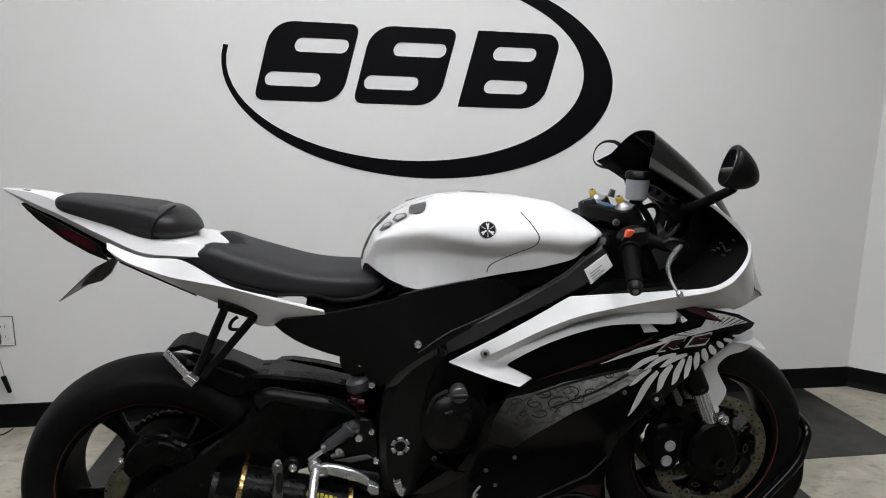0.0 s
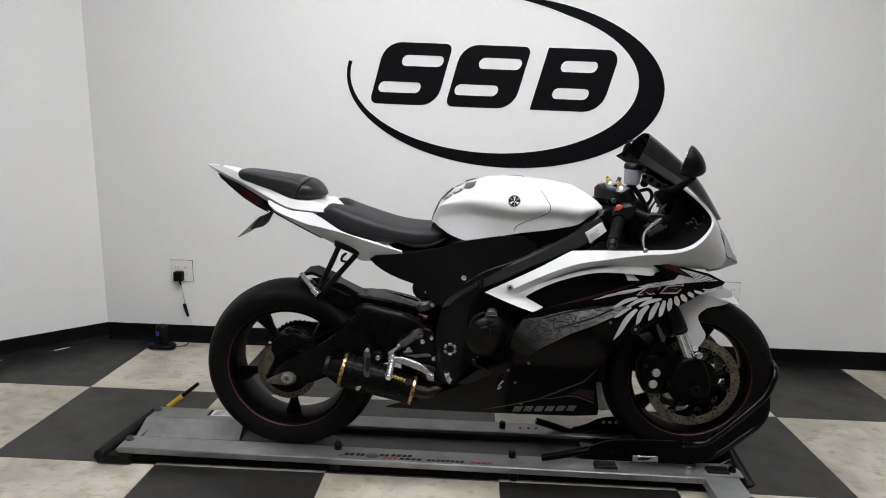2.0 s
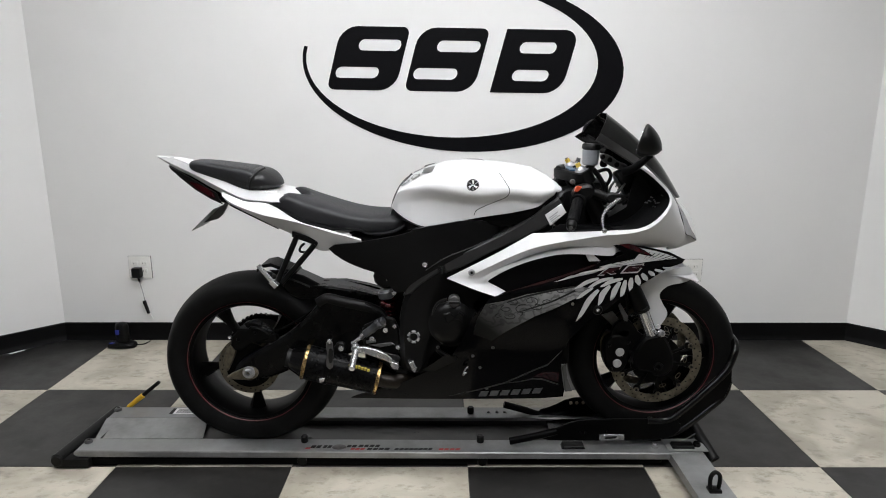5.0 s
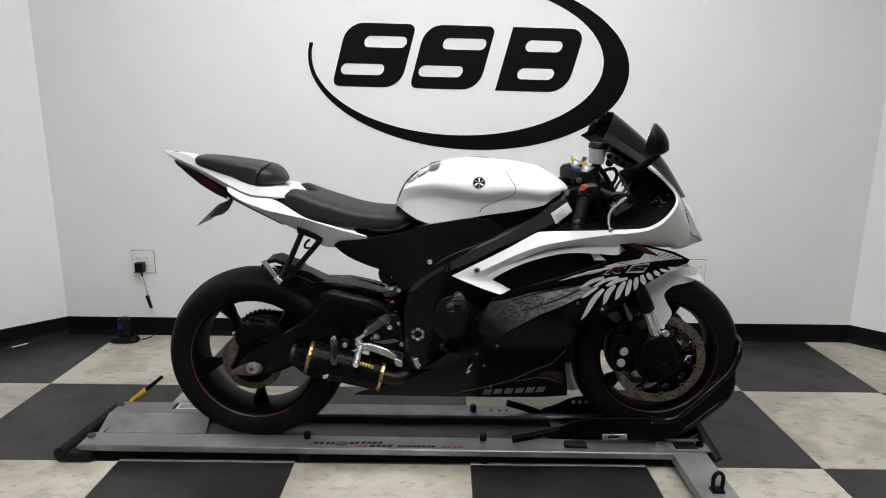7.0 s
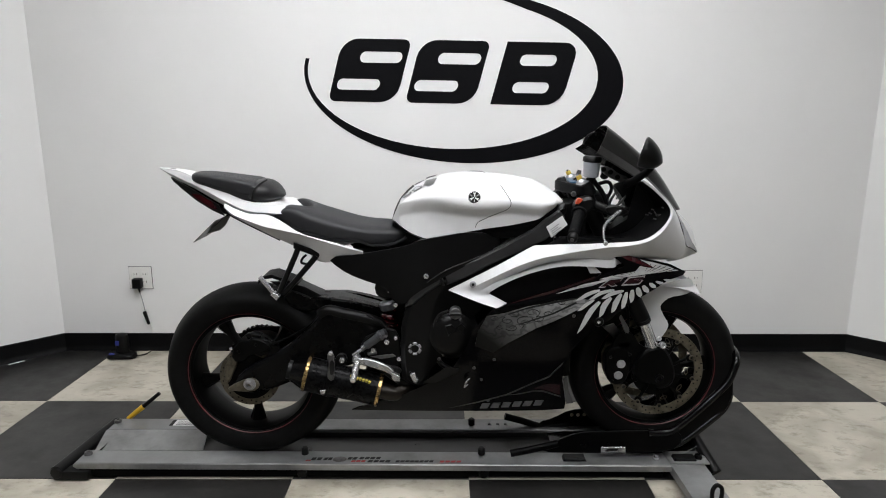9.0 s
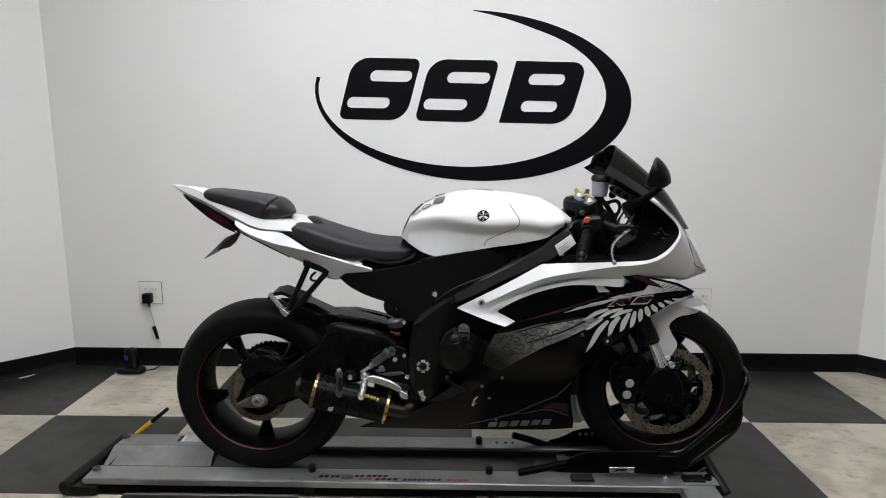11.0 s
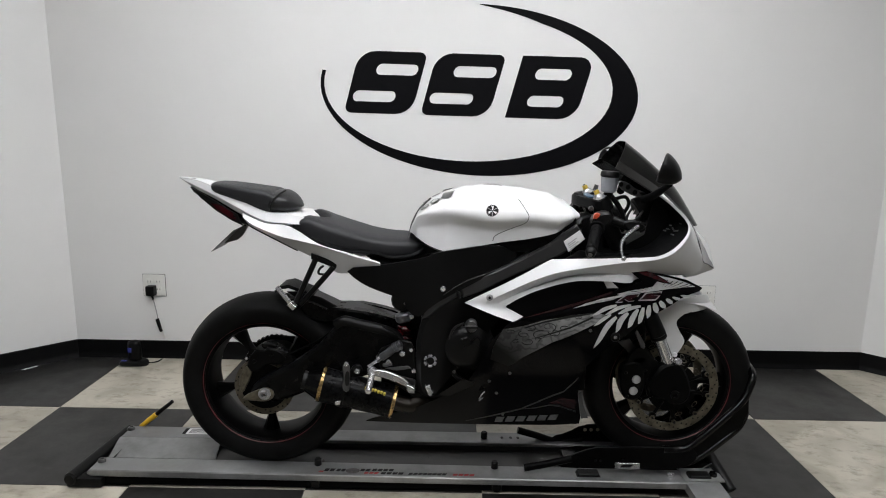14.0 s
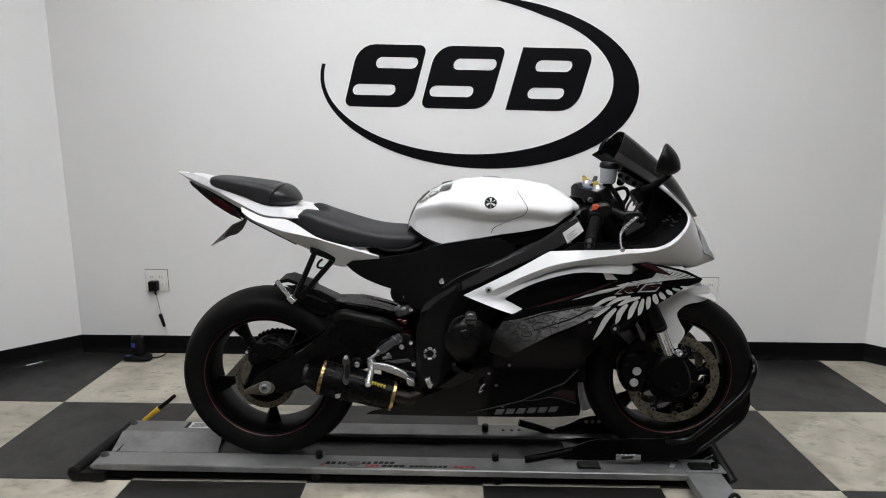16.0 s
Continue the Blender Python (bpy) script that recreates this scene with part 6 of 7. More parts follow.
part("dash_shelf", slab([(1.055, 0.784), (1.320, 0.797), (1.383, 0.834), (1.416, 0.891), (1.328, 0.937), (1.241, 0.842), (1.073, 0.811)], -0.09, 0.09, 0.01), MATTEB, BIKE)
both("inner_panel", panel([(0.960, 0.813), (1.019, 0.849), (1.123, 0.840), (1.261, 0.845), (1.311, 0.870), (1.296, 0.845), (1.245, 0.827), (1.073, 0.818)], lambda x, z: yf(x, z) + 0.02, 0.006), MATTEB)

# windscreen
C0, C1 = (1.434, 0.000, 0.912), (1.182, 0.000, 1.178)
crest = spline([C0, (1.358, 0.0, 1.024), (1.297, 0.0, 1.086), (1.238, 0.0, 1.136), C1], 6)
crease = spline([(1.402, -0.092, 0.916), (1.346, -0.112, 0.974), (1.279, -0.120, 1.033), (1.207, -0.118, 1.081), (1.146, -0.114, 1.118)], 6)
edge = spline([(1.392, -0.118, 0.908), (1.330, -0.148, 0.962), (1.262, -0.166, 1.012), (1.190, -0.164, 1.058), (1.124, -0.156, 1.097)], 6)
bm = bmesh.new()
loops = []
for c, k, e in zip(crest, crease, edge):
    near = []
    for t in range(13):
        a = t / 12
        b = a ** 3.4
        near.append((c[0] + (k[0] - c[0]) * b, k[1] * a, c[2] + (k[2] - c[2]) * b))
    near += [tuple(p + (q - p) * t / 3 for p, q in zip(k, e)) for t in (1, 2, 3)]
    loops.append(near[::-1] + [(x, -y, z) for x, y, z in near[1:]])
rings(bm, loops, close=False, caps=False)
ext = bmesh.ops.extrude_face_region(bm, geom=list(bm.faces))
for v in (g for g in ext["geom"] if isinstance(g, bmesh.types.BMVert)):
    v.co += Vector((-0.002, 0, -0.002))
WS = part("windscreen", bm, SMOKE, BIKE, "dark smoked double-bubble windscreen", smooth=12)
part("screen_edge", tube(edge, 0.0022, 6, 1, smooth=False), INK, WS)
for x, z, y in ((1.262, 1.022, -0.158), (1.330, 0.972, -0.142)):
    hexbolt((x, y, z), (0.3, -0.8, 0.5), 0.006, 0.003, WS, "screen_screw", BLACKPL)

# front mudguard
MG = [(1.289, 0.577), (1.309, 0.616), (1.352, 0.648), (1.405, 0.675), (1.470, 0.684), (1.496, 0.668), (1.507, 0.634), (1.460, 0.627), (1.410, 0.623), (1.384, 0.602), (1.378, 0.586), (1.392, 0.559), (1.410, 0.532), (1.410, 0.516), (1.390, 0.482), (1.369, 0.464), (1.361, 0.476), (1.342, 0.525), (1.318, 0.578)]
MGO = both("mudguard_side", panel(MG, lambda x, z: -(0.078 + 0.02 * max(0, 0.66 - z)) * math.sqrt(1 - min(0.99, max(0, (x - 1.40) / 0.112)) ** 2), 0.004, 0.003, cut=1), WHITEP, "white front mudguard")[0]
bm = bmesh.new()
loops = []
for k in range(9):
    a = radians(124 - 7.2 * k)
    loops.append([(FA[0] + (0.303 + 0.012 * (1 - (t / 5) ** 2)) * math.cos(a), 0.080 * t / 5, FA[1] + (0.300 + 0.016 * (1 - (t / 5) ** 2)) * math.sin(a)) for t in range(-5, 6)])
rings(bm, loops, close=False, caps=False)
part("mudguard_top", bm, WHITEP, MGO)
hexbolt((1.378, -0.090, 0.482), (0, -1, 0), 0.0085, 0.006, MGO, "mudguard_bolt", STICKW)

# ---- front end ----
for s in (1, -1):
    top, mid, low = (1.092, -0.092, 0.991), (1.3135, -0.105, 0.553), (1.359, -0.105, 0.446)
    f = lambda p: (p[0], p[1] * s, p[2])
    FO = part("fork_tube", rod(f(top), f(mid), 0.027, bevel=0.003), SATINB, BIKE, "black upper fork tube")
    part("fork_slider", rod(f(mid), f(low), 0.0205), CHROME, FO, "bright chrome slider")
    part("dust_seal", rod(f(mid), f([a + (b - a) * 0.10 for a, b in zip(mid, low)]), 0.0265, bevel=0.002), BLACKPL, FO)
    leg = slab([(1.326, 0.455), (1.345, 0.463), (1.383, 0.469), (1.409, 0.434), (1.428, 0.386), (1.428, 0.346), (1.408, 0.321), (1.374, 0.316), (1.345, 0.337), (1.311, 0.340), (1.290, 0.368), (1.297, 0.417), (1.312, 0.437)], -0.130, -0.084, 0.008, cut=1)
    if s < 0:
        mirrored(leg)
    part("axle_holder", leg, ENGB, FO, "black fork foot")
    cal = slab([(1.214, 0.338), (1.201, 0.366), (1.195, 0.422), (1.206, 0.449), (1.237, 0.462), (1.271, 0.454), (1.284, 0.430), (1.284, 0.367), (1.269, 0.330), (1.240, 0.322)], -0.110, -0.072, 0.007, cut=1)
    if s < 0:
        mirrored(cal)
    CAL = part("brake_caliper", cal, ENGB, FO, "black radial brake caliper")
    bridge = joined(slab([(1.248, 0.448), (1.276, 0.468), (1.329, 0.457), (1.350, 0.425), (1.346, 0.385), (1.314, 0.369), (1.283, 0.385), (1.262, 0.416)], -0.102, -0.080, 0.006, cut=1), slab([(1.222, 0.451), (1.242, 0.475), (1.279, 0.480), (1.288, 0.460), (1.256, 0.444)], -0.104, -0.080, 0.005, cut=1))
    if s < 0:
        mirrored(bridge)
    part("caliper_mount", bridge, SATINB, CAL)
    for p in ((1.215, -0.111, 0.424), (1.279, -0.108, 0.432), (1.224, -0.111, 0.340), (1.312, -0.103, 0.410)):
        hexbolt(f(p), (0, -s, 0), 0.006, 0.005, CAL, "caliper_bolt", SATINB)
    for p in ((1.251, -0.110, 0.400), (1.244, -0.110, 0.360)):
        part("piston_cap", moved(lathe([(0.0, -0.005), (0.0125, -0.005), (0.0145, -0.002), (0.0145, 0.006), (0.0, 0.006)], 20), Matrix.Translation(f(p))), PADL, CAL, "silver piston cap")
    part("axle_end", moved(lathe([(0.008, 0.0), (0.014, 0.0), (0.0155, -0.004), (0.0145, -0.010), (0.008, -0.010)], 16, closed=True), Matrix.Translation(f((1.374, -0.130, 0.358))) @ (Matrix.Rotation(math.pi, 4, "Z") if s < 0 else Matrix())), SATINB, FO)
part("caliper_bracket", slab([(1.212, 0.436), (1.225, 0.49), (1.253, 0.514), (1.283, 0.509), (1.317, 0.458), (1.371, 0.438), (1.359, 0.362), (1.268, 0.409)], -0.104, -0.088, 0.004, cut=1), ENGB, BIKE)
part("fork_bracket", slab([(1.195, 0.513), (1.232, 0.527), (1.278, 0.470), (1.269, 0.441), (1.244, 0.465), (1.216, 0.493)], -0.066, -0.058, 0.002), GREY, BIKE)
part("front_axle", rod((FA[0], -0.12, FA[1]), (FA[0], 0.12, FA[1]), 0.011), GREY, BIKE)
hexbolt((1.375, -0.128, 0.472), (0.2, -1, 0.3), 0.013, 0.012, BIKE, "pinch_bolt", BILLET)
part("brake_line", tube([(1.251, -0.120, 0.511), (1.263, -0.120, 0.546), (1.255, -0.120, 0.603), (1.217, -0.100, 0.673)], 0.005, 8), ENGB, BIKE)
part("line_clip", slab([(1.237, 0.576), (1.267, 0.528), (1.264, 0.512), (1.253, 0.516), (1.231, 0.566)], -0.128, -0.122, 0.002), GREY, BIKE)

# triple clamp and clip-ons
yoke = slab([(1.112, -0.122), (1.078, -0.124), (1.062, -0.096), (1.030, -0.032), (1.030, 0.032), (1.062, 0.096), (1.078, 0.124), (1.112, 0.122), (1.122, 0.096), (1.090, 0.034), (1.090, -0.034), (1.122, -0.096)], 0.964, 0.997, 0.004, cut=1)
for v in yoke.verts:
    v.co = (v.co.x, v.co.z, v.co.y - 0.10 * (v.co.x - 1.07))
TC = part("top_clamp", yoke, MATTEB, BIKE, "black top yoke")
part("stem_nut", rod((1.052, 0.0, 0.992), (1.047, 0.0, 1.010), 0.018, 0.016, seg=6, bevel=0.002), SATINL, TC)
part("lower_clamp", slab([(1.159, 0.799), (1.206, 0.807), (1.239, 0.765), (1.191, 0.749)], -0.13, 0.13, 0.008), SATINB, BIKE)
part("steering_stem", rod((1.078, 0.000, 0.991), (1.199, 0.000, 0.774), 0.024), SATINB, BIKE)
part("blue_plate", moved(box(-0.012, 0.014, -0.062, 0.062, -0.002, 0.003, 0.0015), Matrix.Translation((1.078, 0.0, 0.998))), BLUEAN, TC, "blue anodised clamp plate")
for y in (-0.092, 0.080):
    p = Vector((1.096, -0.092, 1.000))
    p.y = y
    ax = (Vector((1.092, -0.092, 0.991)) - Vector((1.3135, -0.105, 0.553))).normalized()
    CAPO = part("fork_cap", moved(lathe([(0.0, 0.014), (0.010, 0.014), (0.0125, 0.011), (0.018, 0.005), (0.025, 0.001), (0.028, 0.0), (0.028, -0.003), (0.0, -0.003)], 32), Matrix.Translation(p) @ Vector((0, 1, 0)).rotation_difference(ax).to_matrix().to_4x4()), CAPM, BIKE, "silver domed fork cap with gold adjuster")
    part("cap_ring", rod(p - ax * 0.046, p - ax * 0.002, 0.0315, 0.0305, seg=32, bevel=0.002), SATINB, CAPO)
    part("adjuster", rod(p + ax * 0.012, p + ax * 0.027, 0.0095, 0.0090, seg=6, bevel=0.0015), GOLDB, CAPO, "gold adjuster")
    part("adjuster_stem", rod(p + ax * 0.027, p + ax * 0.031, 0.0045), BILLET, CAPO)
hexbolt((1.064, -0.130, 0.970), (0, -1, 0), 0.0085, 0.006, TC, "clamp_bolt", GREY)
part("ignition_key", slab([(1.095, 1.017), (1.102, 1.035), (1.113, 1.032), (1.110, 1.013)], -0.006, 0.006, 0.002), GREY, TC)


def side(bm, s):
    return mirrored(bm) if s < 0 else bm


for s in (1, -1):
    f = lambda p: (p[0], p[1] * s, p[2])
    bar = [(1.093, -0.130, 0.948), (1.024, -0.335, 0.868)]
    BAR = part("handlebar", rod(f(bar[0]), f(bar[1]), 0.0112), SATINB, BIKE, "black clip-on handlebar")
    a, b = Vector(f(bar[0])), Vector(f(bar[1]))
    part("grip", rod(a.lerp(b, 0.36), a.lerp(b, 0.93), 0.0165, bevel=0.003, seg=20), MATTEB, BAR, "ribbed black rubber grip")
    for k in range(14):
        c = a.lerp(b, 0.44 + 0.034 * k)
        part("grip_rib", rod(c, c + (b - a).normalized() * 0.0030, 0.0171, seg=14), MATTEB, BAR)
    part("grip_flange", rod(a.lerp(b, 0.34), a.lerp(b, 0.37), 0.024, bevel=0.002, seg=20), MATTEB, BAR)
    part("bar_end", rod(a.lerp(b, 0.94), a.lerp(b, 1.04), 0.0155, 0.0135, bevel=0.004, seg=20), SATINB, BAR)
    part("bar_screw", rod(a.lerp(b, 1.038), a.lerp(b, 1.05), 0.006), GREY, BAR)
    part("switch_box", side(slab([(1.054, 0.930), (1.066, 0.960), (1.103, 0.970), (1.121, 0.957), (1.113, 0.925), (1.079, 0.918)], -0.195, -0.140, 0.008, cut=1), s), BLACKPL, BAR)
    if s > 0:
        part("kill_switch", slab([(1.057, 0.948), (1.060, 0.963), (1.068, 0.966), (1.078, 0.962), (1.074, 0.954), (1.066, 0.947)], -0.203, -0.190, 0.002), ORANGE, BAR, "orange engine switch")
    LV = part("brake_lever" if s > 0 else "clutch_lever", tube([f(p) for p in [(1.203, -0.170, 0.923), (1.181, -0.190, 0.912), (1.154, -0.220, 0.899), (1.135, -0.250, 0.887), (1.123, -0.290, 0.870), (1.118, -0.330, 0.856)]], 0.0052, 12, 6, radii=(0.0078, 0.0030)), BILLET, BIKE, "polished hand lever")
    part("lever_ball", moved(lathe([(0.0, -0.0075), (0.005, -0.006), (0.0075, 0.0), (0.005, 0.006), (0.0, 0.0075)], 16), Matrix.Translation(f((1.119, -0.335, 0.854)))), BILLET, LV)
    part("lever_pivot", slab([(x, z) for x, z in [(1.152, 0.930), (1.175, 0.943), (1.217, 0.933), (1.226, 0.915), (1.192, 0.905), (1.167, 0.911)]], -0.178 * s, -0.150 * s, 0.004, cut=1), BLACKPL, LV)
    part("master_cylinder", rod(f((1.124, -0.150, 0.940)), f((1.182, -0.165, 0.918)), 0.014, bevel=0.004), BLACKPL, LV)
    # mirrors
    mx = (1.200, -0.300, 1.084)
    MIR = part("mirror_stem", tube([f(p) for p in [(1.224, -0.135, 1.002), (1.236, -0.175, 1.015), (1.246, -0.225, 1.038), (1.252, -0.275, 1.060)]], 0.010, 10, 4, radii=(0.014, 0.009)), MATTEB, BIKE, "black fairing mirror")
    rows = []
    for dx, k in ((-0.006, 0.93), (0.0, 1.0), (0.018, 0.96), (0.036, 0.80), (0.050, 0.52), (0.058, 0.12)):
        rows.append((dx, 0.050 * k + 0.008 - 0.45 * max(0, dx), -0.046 * k + 0.002 - 0.05 * max(0, dx), 0.060 * k, 2.3))
    shell = loft(rows, 4, 30, caps=True)
    place = Matrix.Translation(f((mx[0] + 0.016, mx[1] - 0.012, mx[2] + 0.019))) @ Matrix.Rotation(radians(-20 * s), 4, "Z") @ Matrix.Rotation(radians(16), 4, "Y") @ Matrix.Diagonal((1.0, 1.0, 0.84, 1.0))
    part("housing", moved(shell, place), SATINB, MIR, "rounded black mirror housing")
    glass = loft([(-0.0066, 0.046, -0.036, 0.050, 2.3), (-0.0055, 0.046, -0.036, 0.050, 2.3)], 1, 30)
    part("mirror_glass", moved(glass, place), MIRROR, MIR, "mirror glass")

# cockpit
part("instrument", joined(rod((1.229, -0.050, 0.952), (1.269, -0.050, 0.976), 0.044, 0.040, bevel=0.006, seg=28), box(1.14, 1.20, -0.05, 0.09, 0.88, 0.96, 0.015)), BLACKPL, BIKE, "black instrument cluster")
part("dial_ring", moved(lathe([(0.038, -0.002), (0.044, -0.002), (0.044, 0.004), (0.038, 0.004)], 32, closed=True), Matrix.Translation((1.227, -0.052, 0.950)) @ Vector((0, 1, 0)).rotation_difference(Vector((-0.8, -0.1, 0.55))).to_matrix().to_4x4()), GREY, BIKE)
part("screen_bracket", slab([(1.162, 1.054), (1.195, 1.047), (1.222, 1.026), (1.255, 1.016), (1.249, 0.994), (1.212, 1.004), (1.167, 1.029)], -0.06, -0.045, 0.003, cut=1), GREY, BIKE)
for p in ((1.171, -0.062, 1.041), (1.194, -0.062, 1.032), (1.217, -0.062, 1.016)):
    part("grommet", moved(lathe([(0.0, -0.003), (0.007, -0.003), (0.0085, 0.0), (0.0, 0.002)], 16), Matrix.Translation(p)), BLACKPL, BIKE)
RS = part("fluid_reservoir", rod((1.122, -0.100, 1.019), (1.124, -0.100, 1.068), 0.024, 0.027, bevel=0.004, seg=24), RESERV, BIKE, "grey translucent fluid reservoir")
part("reservoir_cap", rod((1.124, -0.100, 1.066), (1.125, -0.100, 1.085), 0.030, 0.029, bevel=0.004, seg=24), BLACKPL, RS)
part("reservoir_foot", rod((1.122, -0.100, 1.019), (1.125, -0.100, 0.998), 0.016, 0.010, bevel=0.003), BLACKPL, RS)
for pts, r in (([(1.131, -0.100, 1.008), (1.154, -0.100, 0.980), (1.171, -0.100, 0.948), (1.177, -0.100, 0.913)], 0.008), ([(1.146, -0.060, 0.990), (1.186, -0.060, 1.001), (1.200, -0.060, 0.980), (1.188, -0.060, 0.951), (1.167, -0.060, 0.932)], 0.006),
               ([(1.097, -0.110, 0.949), (1.132, -0.120, 0.924), (1.156, -0.130, 0.917), (1.171, -0.140, 0.927)], 0.006), ([(1.077, -0.100, 0.912), (1.072, -0.100, 0.866), (1.089, -0.100, 0.830)], 0.005), ([(1.131, -0.050, 0.905), (1.150, -0.060, 0.861), (1.178, -0.070, 0.825)], 0.007)):
    part("cable", tube(pts, r, 8), BLACKPL, BIKE)
for p, q in zip([(1.279, -0.172, 0.912), (1.289, -0.172, 0.917), (1.306, -0.172, 0.921), (1.317, -0.172, 0.910), (1.334, -0.172, 0.916), (1.304, -0.172, 0.900), (1.327, -0.172, 0.934), (1.296, -0.172, 0.928)], [(1.288, -0.172, 0.910), (1.298, -0.172, 0.914), (1.314, -0.172, 0.907), (1.331, -0.172, 0.911), (1.351, -0.172, 0.914), (1.315, -0.172, 0.896), (1.336, -0.172, 0.931), (1.303, -0.172, 0.926)]):
    part("inner_hardware", rod(p, q, 0.0020), GREY, BIKE)
hexbolt((1.232, -0.170, 0.839), (0, -0.4, 1), 0.006, 0.004, BIKE, "dash_screw", GREY)
part("dash_fill", slab([(1.022, 0.819), (1.039, 0.830), (1.282, 0.838), (1.266, 0.827)], -0.215, -0.08, 0.002), MATTEB, BIKE)
for pts, r in (([(1.223, -0.070, 0.934), (1.236, -0.070, 0.953), (1.252, -0.070, 0.982), (1.272, -0.070, 1.000)], 0.0035), ([(1.201, -0.100, 0.927), (1.216, -0.100, 0.913), (1.240, -0.100, 0.920), (1.263, -0.100, 0.910)], 0.006), ([(1.244, -0.080, 0.947), (1.260, -0.080, 0.932), (1.255, -0.090, 0.908), (1.232, -0.100, 0.895)], 0.005)):
    part("cable", tube(pts, r, 8), BLACKPL, BIKE)
for p, q in zip([(1.218, -0.060, 0.944), (1.235, -0.060, 0.959), (1.248, -0.060, 0.970)], [(1.223, -0.060, 0.962), (1.244, -0.060, 0.975), (1.262, -0.060, 0.979)]):
    part("gauge_edge", rod(p, q, 0.0022), BILLET, BIKE)

# ---- rearset, rear master cylinder ----
RSB = part("rearset_plate", slab([(0.386, 0.498), (0.477, 0.543), (0.517, 0.528), (0.524, 0.432), (0.504, 0.373), (0.559, 0.353), (0.531, 0.333), (0.476, 0.372), (0.412, 0.427)], -0.160, -0.146, 0.004, cut=1), SATINB, BIKE, "black rearset plate")
part("brake_pedal", slab([(0.386, 0.441), (0.399, 0.451), (0.433, 0.445), (0.478, 0.428), (0.504, 0.405), (0.502, 0.385), (0.478, 0.402), (0.451, 0.411), (0.406, 0.426), (0.390, 0.428)], -0.192, -0.178, 0.003, cut=1), BILLET, RSB, "machined aluminium brake pedal")
part("pedal_pad", slab([(0.497, 0.407), (0.520, 0.396), (0.520, 0.377), (0.502, 0.379), (0.494, 0.392)], -0.206, -0.186, 0.002), BILLET, RSB)
part("pedal_slot", slab([(0.408, 0.443), (0.432, 0.438), (0.452, 0.430), (0.446, 0.418), (0.412, 0.429)], -0.1930, -0.190, 0), CAPM, RSB)
part("pedal_wedge", slab([(0.472, 0.422), (0.518, 0.412), (0.525, 0.401), (0.518, 0.389), (0.501, 0.395)], -0.174, -0.166, 0.002), SATINL, RSB)
part("heel_plate", slab([(0.306, 0.431), (0.321, 0.455), (0.343, 0.455), (0.350, 0.432), (0.335, 0.412), (0.313, 0.412)], -0.168, -0.150, 0.003, cut=1), SATINB, RSB)
for p, q in zip([(0.399, -0.172, 0.470), (0.439, -0.172, 0.512), (0.461, -0.172, 0.524), (0.416, -0.168, 0.457)], [(0.421, -0.172, 0.493), (0.446, -0.172, 0.501), (0.479, -0.172, 0.515), (0.445, -0.168, 0.461)]):
    part("rearset_link", rod(p, q, 0.0055, bevel=0.001), GREY, RSB)
part("foot_peg", rod((0.382, -0.175, 0.432), (0.377, -0.245, 0.396), 0.0105, bevel=0.003), BILLET, RSB, "silver foot peg")
part("peg_collar", rod((0.379, -0.160, 0.442), (0.383, -0.180, 0.434), 0.016, bevel=0.003), BILLET, RSB)
part("pedal_toe", slab([(0.552, 0.412), (0.557, 0.402), (0.569, 0.408), (0.573, 0.389), (0.580, 0.384), (0.573, 0.368), (0.564, 0.374), (0.553, 0.399)], -0.206, -0.190, 0.002), BILLET, RSB, "silver pedal tip")
part("push_rod", rod((0.369, -0.170, 0.453), (0.410, -0.170, 0.481), 0.006), BILLET, RSB)
part("rear_master", rod((0.409, -0.168, 0.482), (0.475, -0.168, 0.534), 0.0125, bevel=0.003), SHOCKG, RSB, "grey rear master cylinder")
part("master_flange", rod((0.452, -0.170, 0.516), (0.462, -0.170, 0.524), 0.0165, bevel=0.002), SHOCKG, RSB)
part("master_mount", slab([(0.428, 0.487), (0.440, 0.489), (0.452, 0.500), (0.449, 0.512), (0.438, 0.508)], -0.176, -0.164, 0.002), SHOCKG, RSB)
part("master_tail", rod((0.397, -0.168, 0.476), (0.415, -0.168, 0.486), 0.009, bevel=0.002), BILLET, RSB)
for p in ((0.434, -0.165, 0.468), (0.478, -0.165, 0.497), (0.333, -0.169, 0.436), (0.560, -0.178, 0.401)):
    hexbolt(p, (0, -1, 0), 0.0095, 0.007, RSB, "rearset_bolt", BILLET)
part("heel_bar", slab([(0.423, 0.448), (0.496, 0.457), (0.507, 0.449), (0.459, 0.441)], -0.172, -0.166, 0.001), GREY, RSB)

# ---- exhaust ----
e0, e1 = Vector((0.217, -0.165, 0.388)), Vector((0.450, -0.155, 0.327))
d = (e1 - e0).normalized()
EX = part("silencer", rod(e0, e1, 0.056, 0.052, seg=36, bevel=0.004), CARBON, BIKE, "short carbon-fibre silencer with gold bands")
for q, r in ((0.00, 0.0575), (0.985, 0.0540)):
    c = e0.lerp(e1, q)
    part("gold_band", rod(c - d * 0.0060, c + d * 0.0060, r, seg=36, bevel=0.002), GOLD, EX, "gold end band")
part("end_cone", rod(e0 - d * 0.050, e0, 0.036, 0.054, seg=32, bevel=0.003), STEELB, EX)
part("outlet", rod(e0 - d * 0.062, e0 - d * 0.045, 0.030, seg=28), INK, EX)
sc = e0.lerp(e1, 0.30)
part("strap", rod(sc - d * 0.009, sc + d * 0.009, 0.0575, seg=36, bevel=0.002), CARBON, EX)
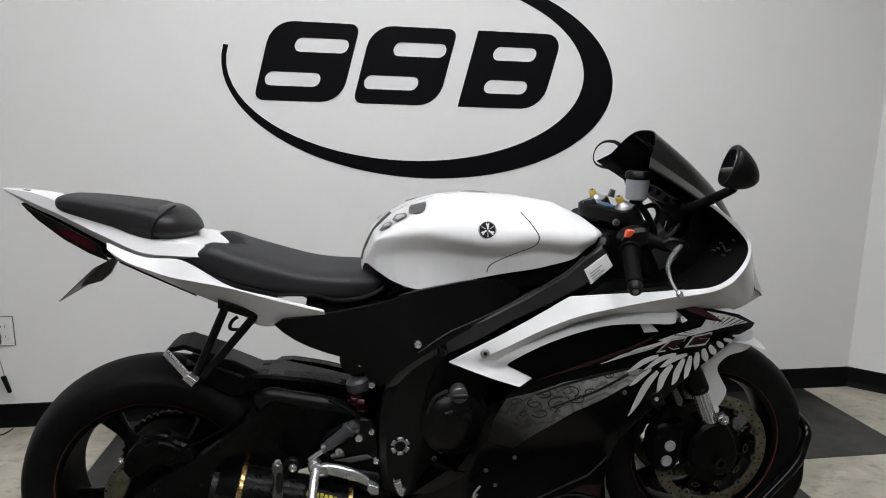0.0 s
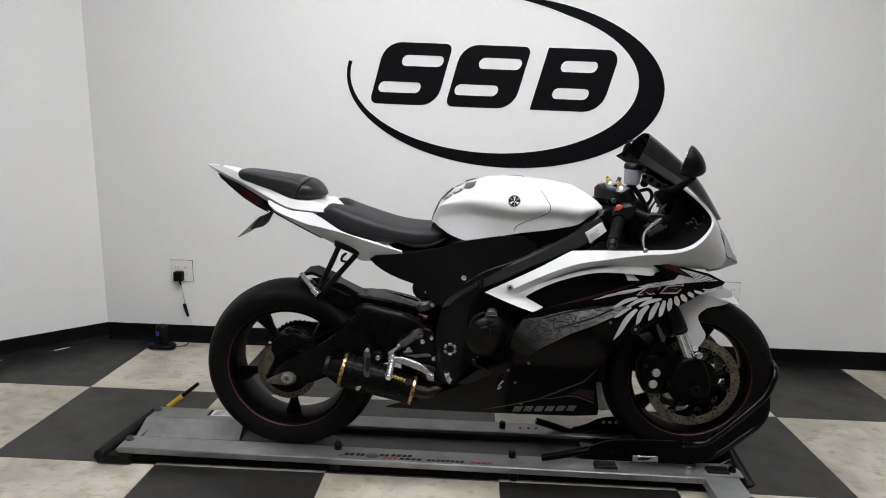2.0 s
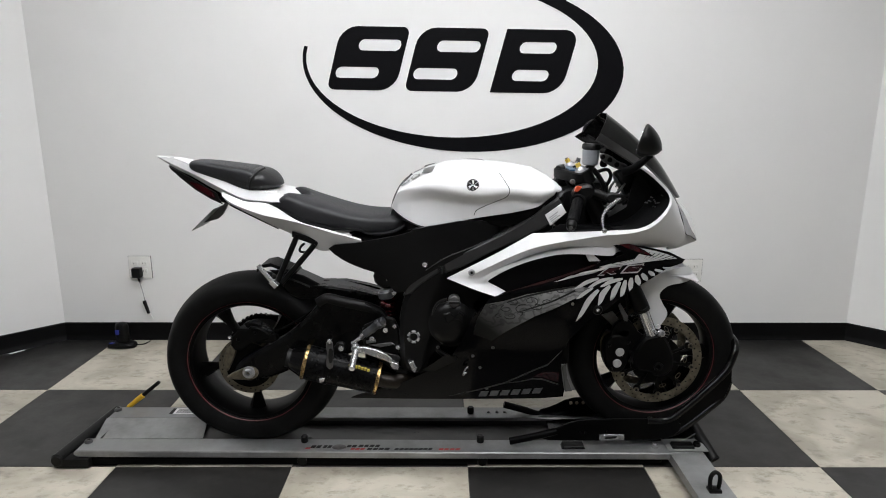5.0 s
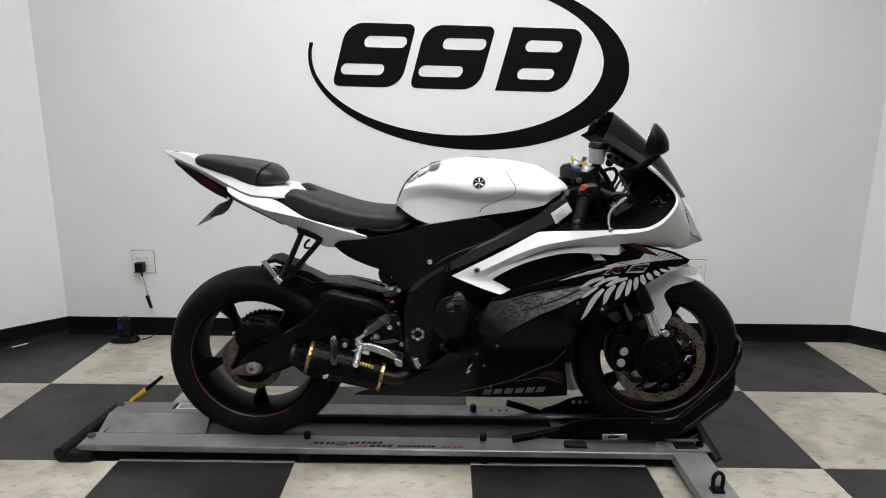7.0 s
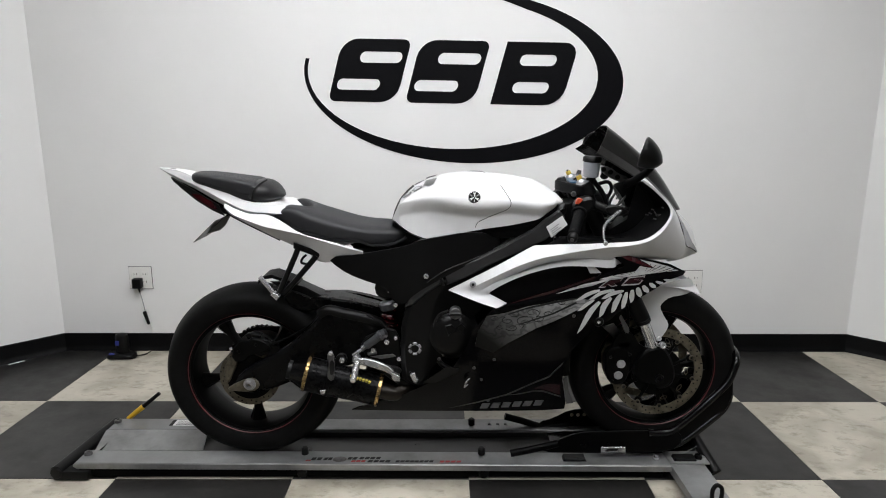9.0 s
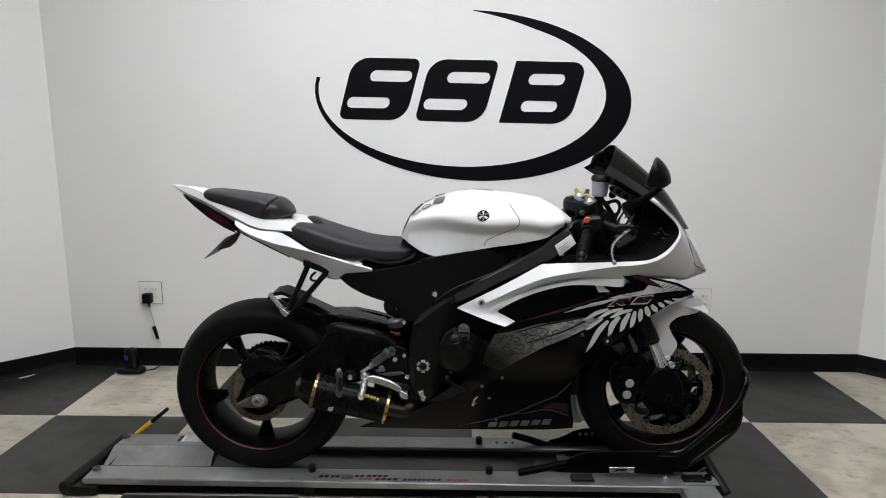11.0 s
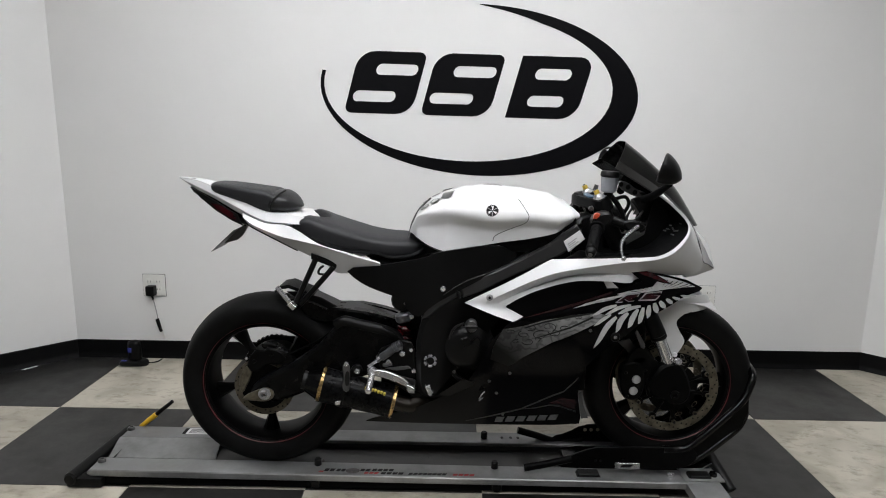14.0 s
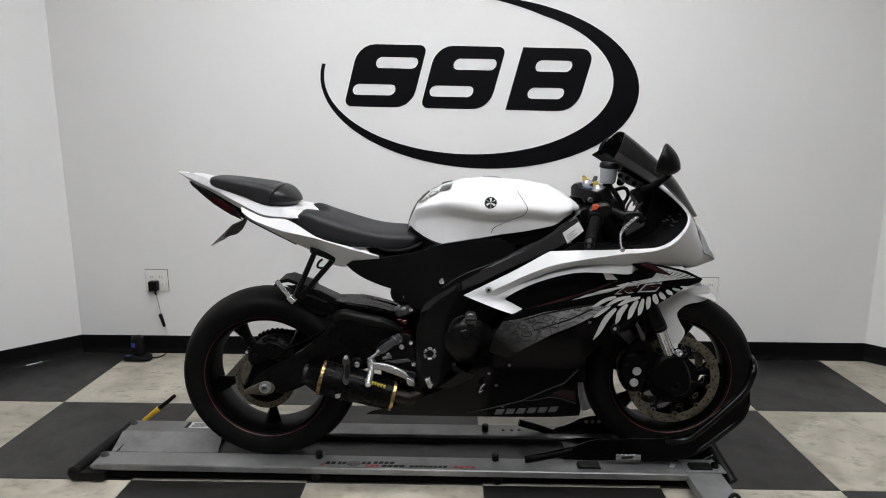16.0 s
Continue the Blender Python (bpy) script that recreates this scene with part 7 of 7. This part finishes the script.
part("bracket_hole", slab([(0.304, 0.454), (0.313, 0.458), (0.318, 0.443), (0.315, 0.413), (0.306, 0.405), (0.301, 0.420)], -0.2235, -0.215, 0, cut=1), INK, EX)
part("strap_bracket", slab([(0.293, 0.472), (0.306, 0.481), (0.318, 0.472), (0.314, 0.438), (0.316, 0.392), (0.303, 0.384), (0.291, 0.399), (0.298, 0.437)], -0.222, -0.212, 0.003, cut=1), GREY, EX, "grey hanger bracket")
hexbolt((0.308, -0.224, 0.481), (0, -1, 0), 0.008, 0.006, EX, "hanger_bolt", BILLET)
part("rivet", slab([(0.269, 0.353), (0.287, 0.357), (0.283, 0.344), (0.270, 0.340)], -0.222, -0.214, 0.001), BILLET, EX)
YPRINT = mat("yellow_print", (0.34, 0.28, 0.03), 0.5, vary=0.3, scale=80)
for k in range(7):
    x, z = 0.364 + 0.0095 * k, 0.3965 - 0.0032 * k + 0.0012 * (k % 2)
    part("label_bar", slab([(x, z), (x + 0.0068, z - 0.002), (x + 0.0082, z + 0.0042), (x + 0.0014, z + 0.006)], -0.2195, -0.208, 0), YPRINT, EX)
part("link_pipe", tube([e1 - d * 0.01, e1 + d * 0.05, (0.535, -0.145, 0.323), (0.595, -0.100, 0.295)], 0.026, 18, 5), BRASS, EX, "heat-tinted link pipe")
part("side_reflector", slab([(1.053, 0.363), (1.066, 0.375), (1.072, 0.324), (1.090, 0.278), (1.067, 0.276)], -0.15, -0.145, 0.001), mat("grey_inner", (0.08, 0.08, 0.08), 0.5, vary=0.2), BIKE)

# ---- floor tiles, last ----
FLOOR = finish(box(LEFT - DIAG, RIGHT + DIAG, REAR, BACK, -0.10, -0.004), "floor", GROUT, None, 0)
tagged(FLOOR, "chequered floor of large dark grey and cream vinyl tiles", "floor", kind="structure")


def tile_mesh(name, material):
    s, g, h = 0.6, 0.0009, 0.004
    bm = bmesh.new()
    a, b = g, s - g
    rings(bm, [[(a, a, -h), (b, a, -h), (b, b, -h), (a, b, -h)], [(a, a, -0.0008), (b, a, -0.0008), (b, b, -0.0008), (a, b, -0.0008)],
               [(a + 0.0008, a + 0.0008, 0), (b - 0.0008, a + 0.0008, 0), (b - 0.0008, b - 0.0008, 0), (a + 0.0008, b - 0.0008, 0)]])
    bmesh.ops.recalc_face_normals(bm, faces=bm.faces)
    me = bpy.data.meshes.new(name)
    bm.to_mesh(me)
    bm.free()
    me.materials.append(material)
    return me


DARK, LIGHT_T = tile_mesh("tile_dark", TILE_D), tile_mesh("tile_light", TILE_L)
for i in range(-3, 9):
    for j in range(-7, 3):
        if min(0.6 * i + 0.6 - LEFT, RIGHT - 0.6 * i) < 0.6 * j - BACK:
            continue
        ob = new("tile", DARK if (i + j) % 2 == 0 else LIGHT_T)
        ob.parent = FLOOR
        ob.location = (0.6 * i, 0.6 * j, 0)
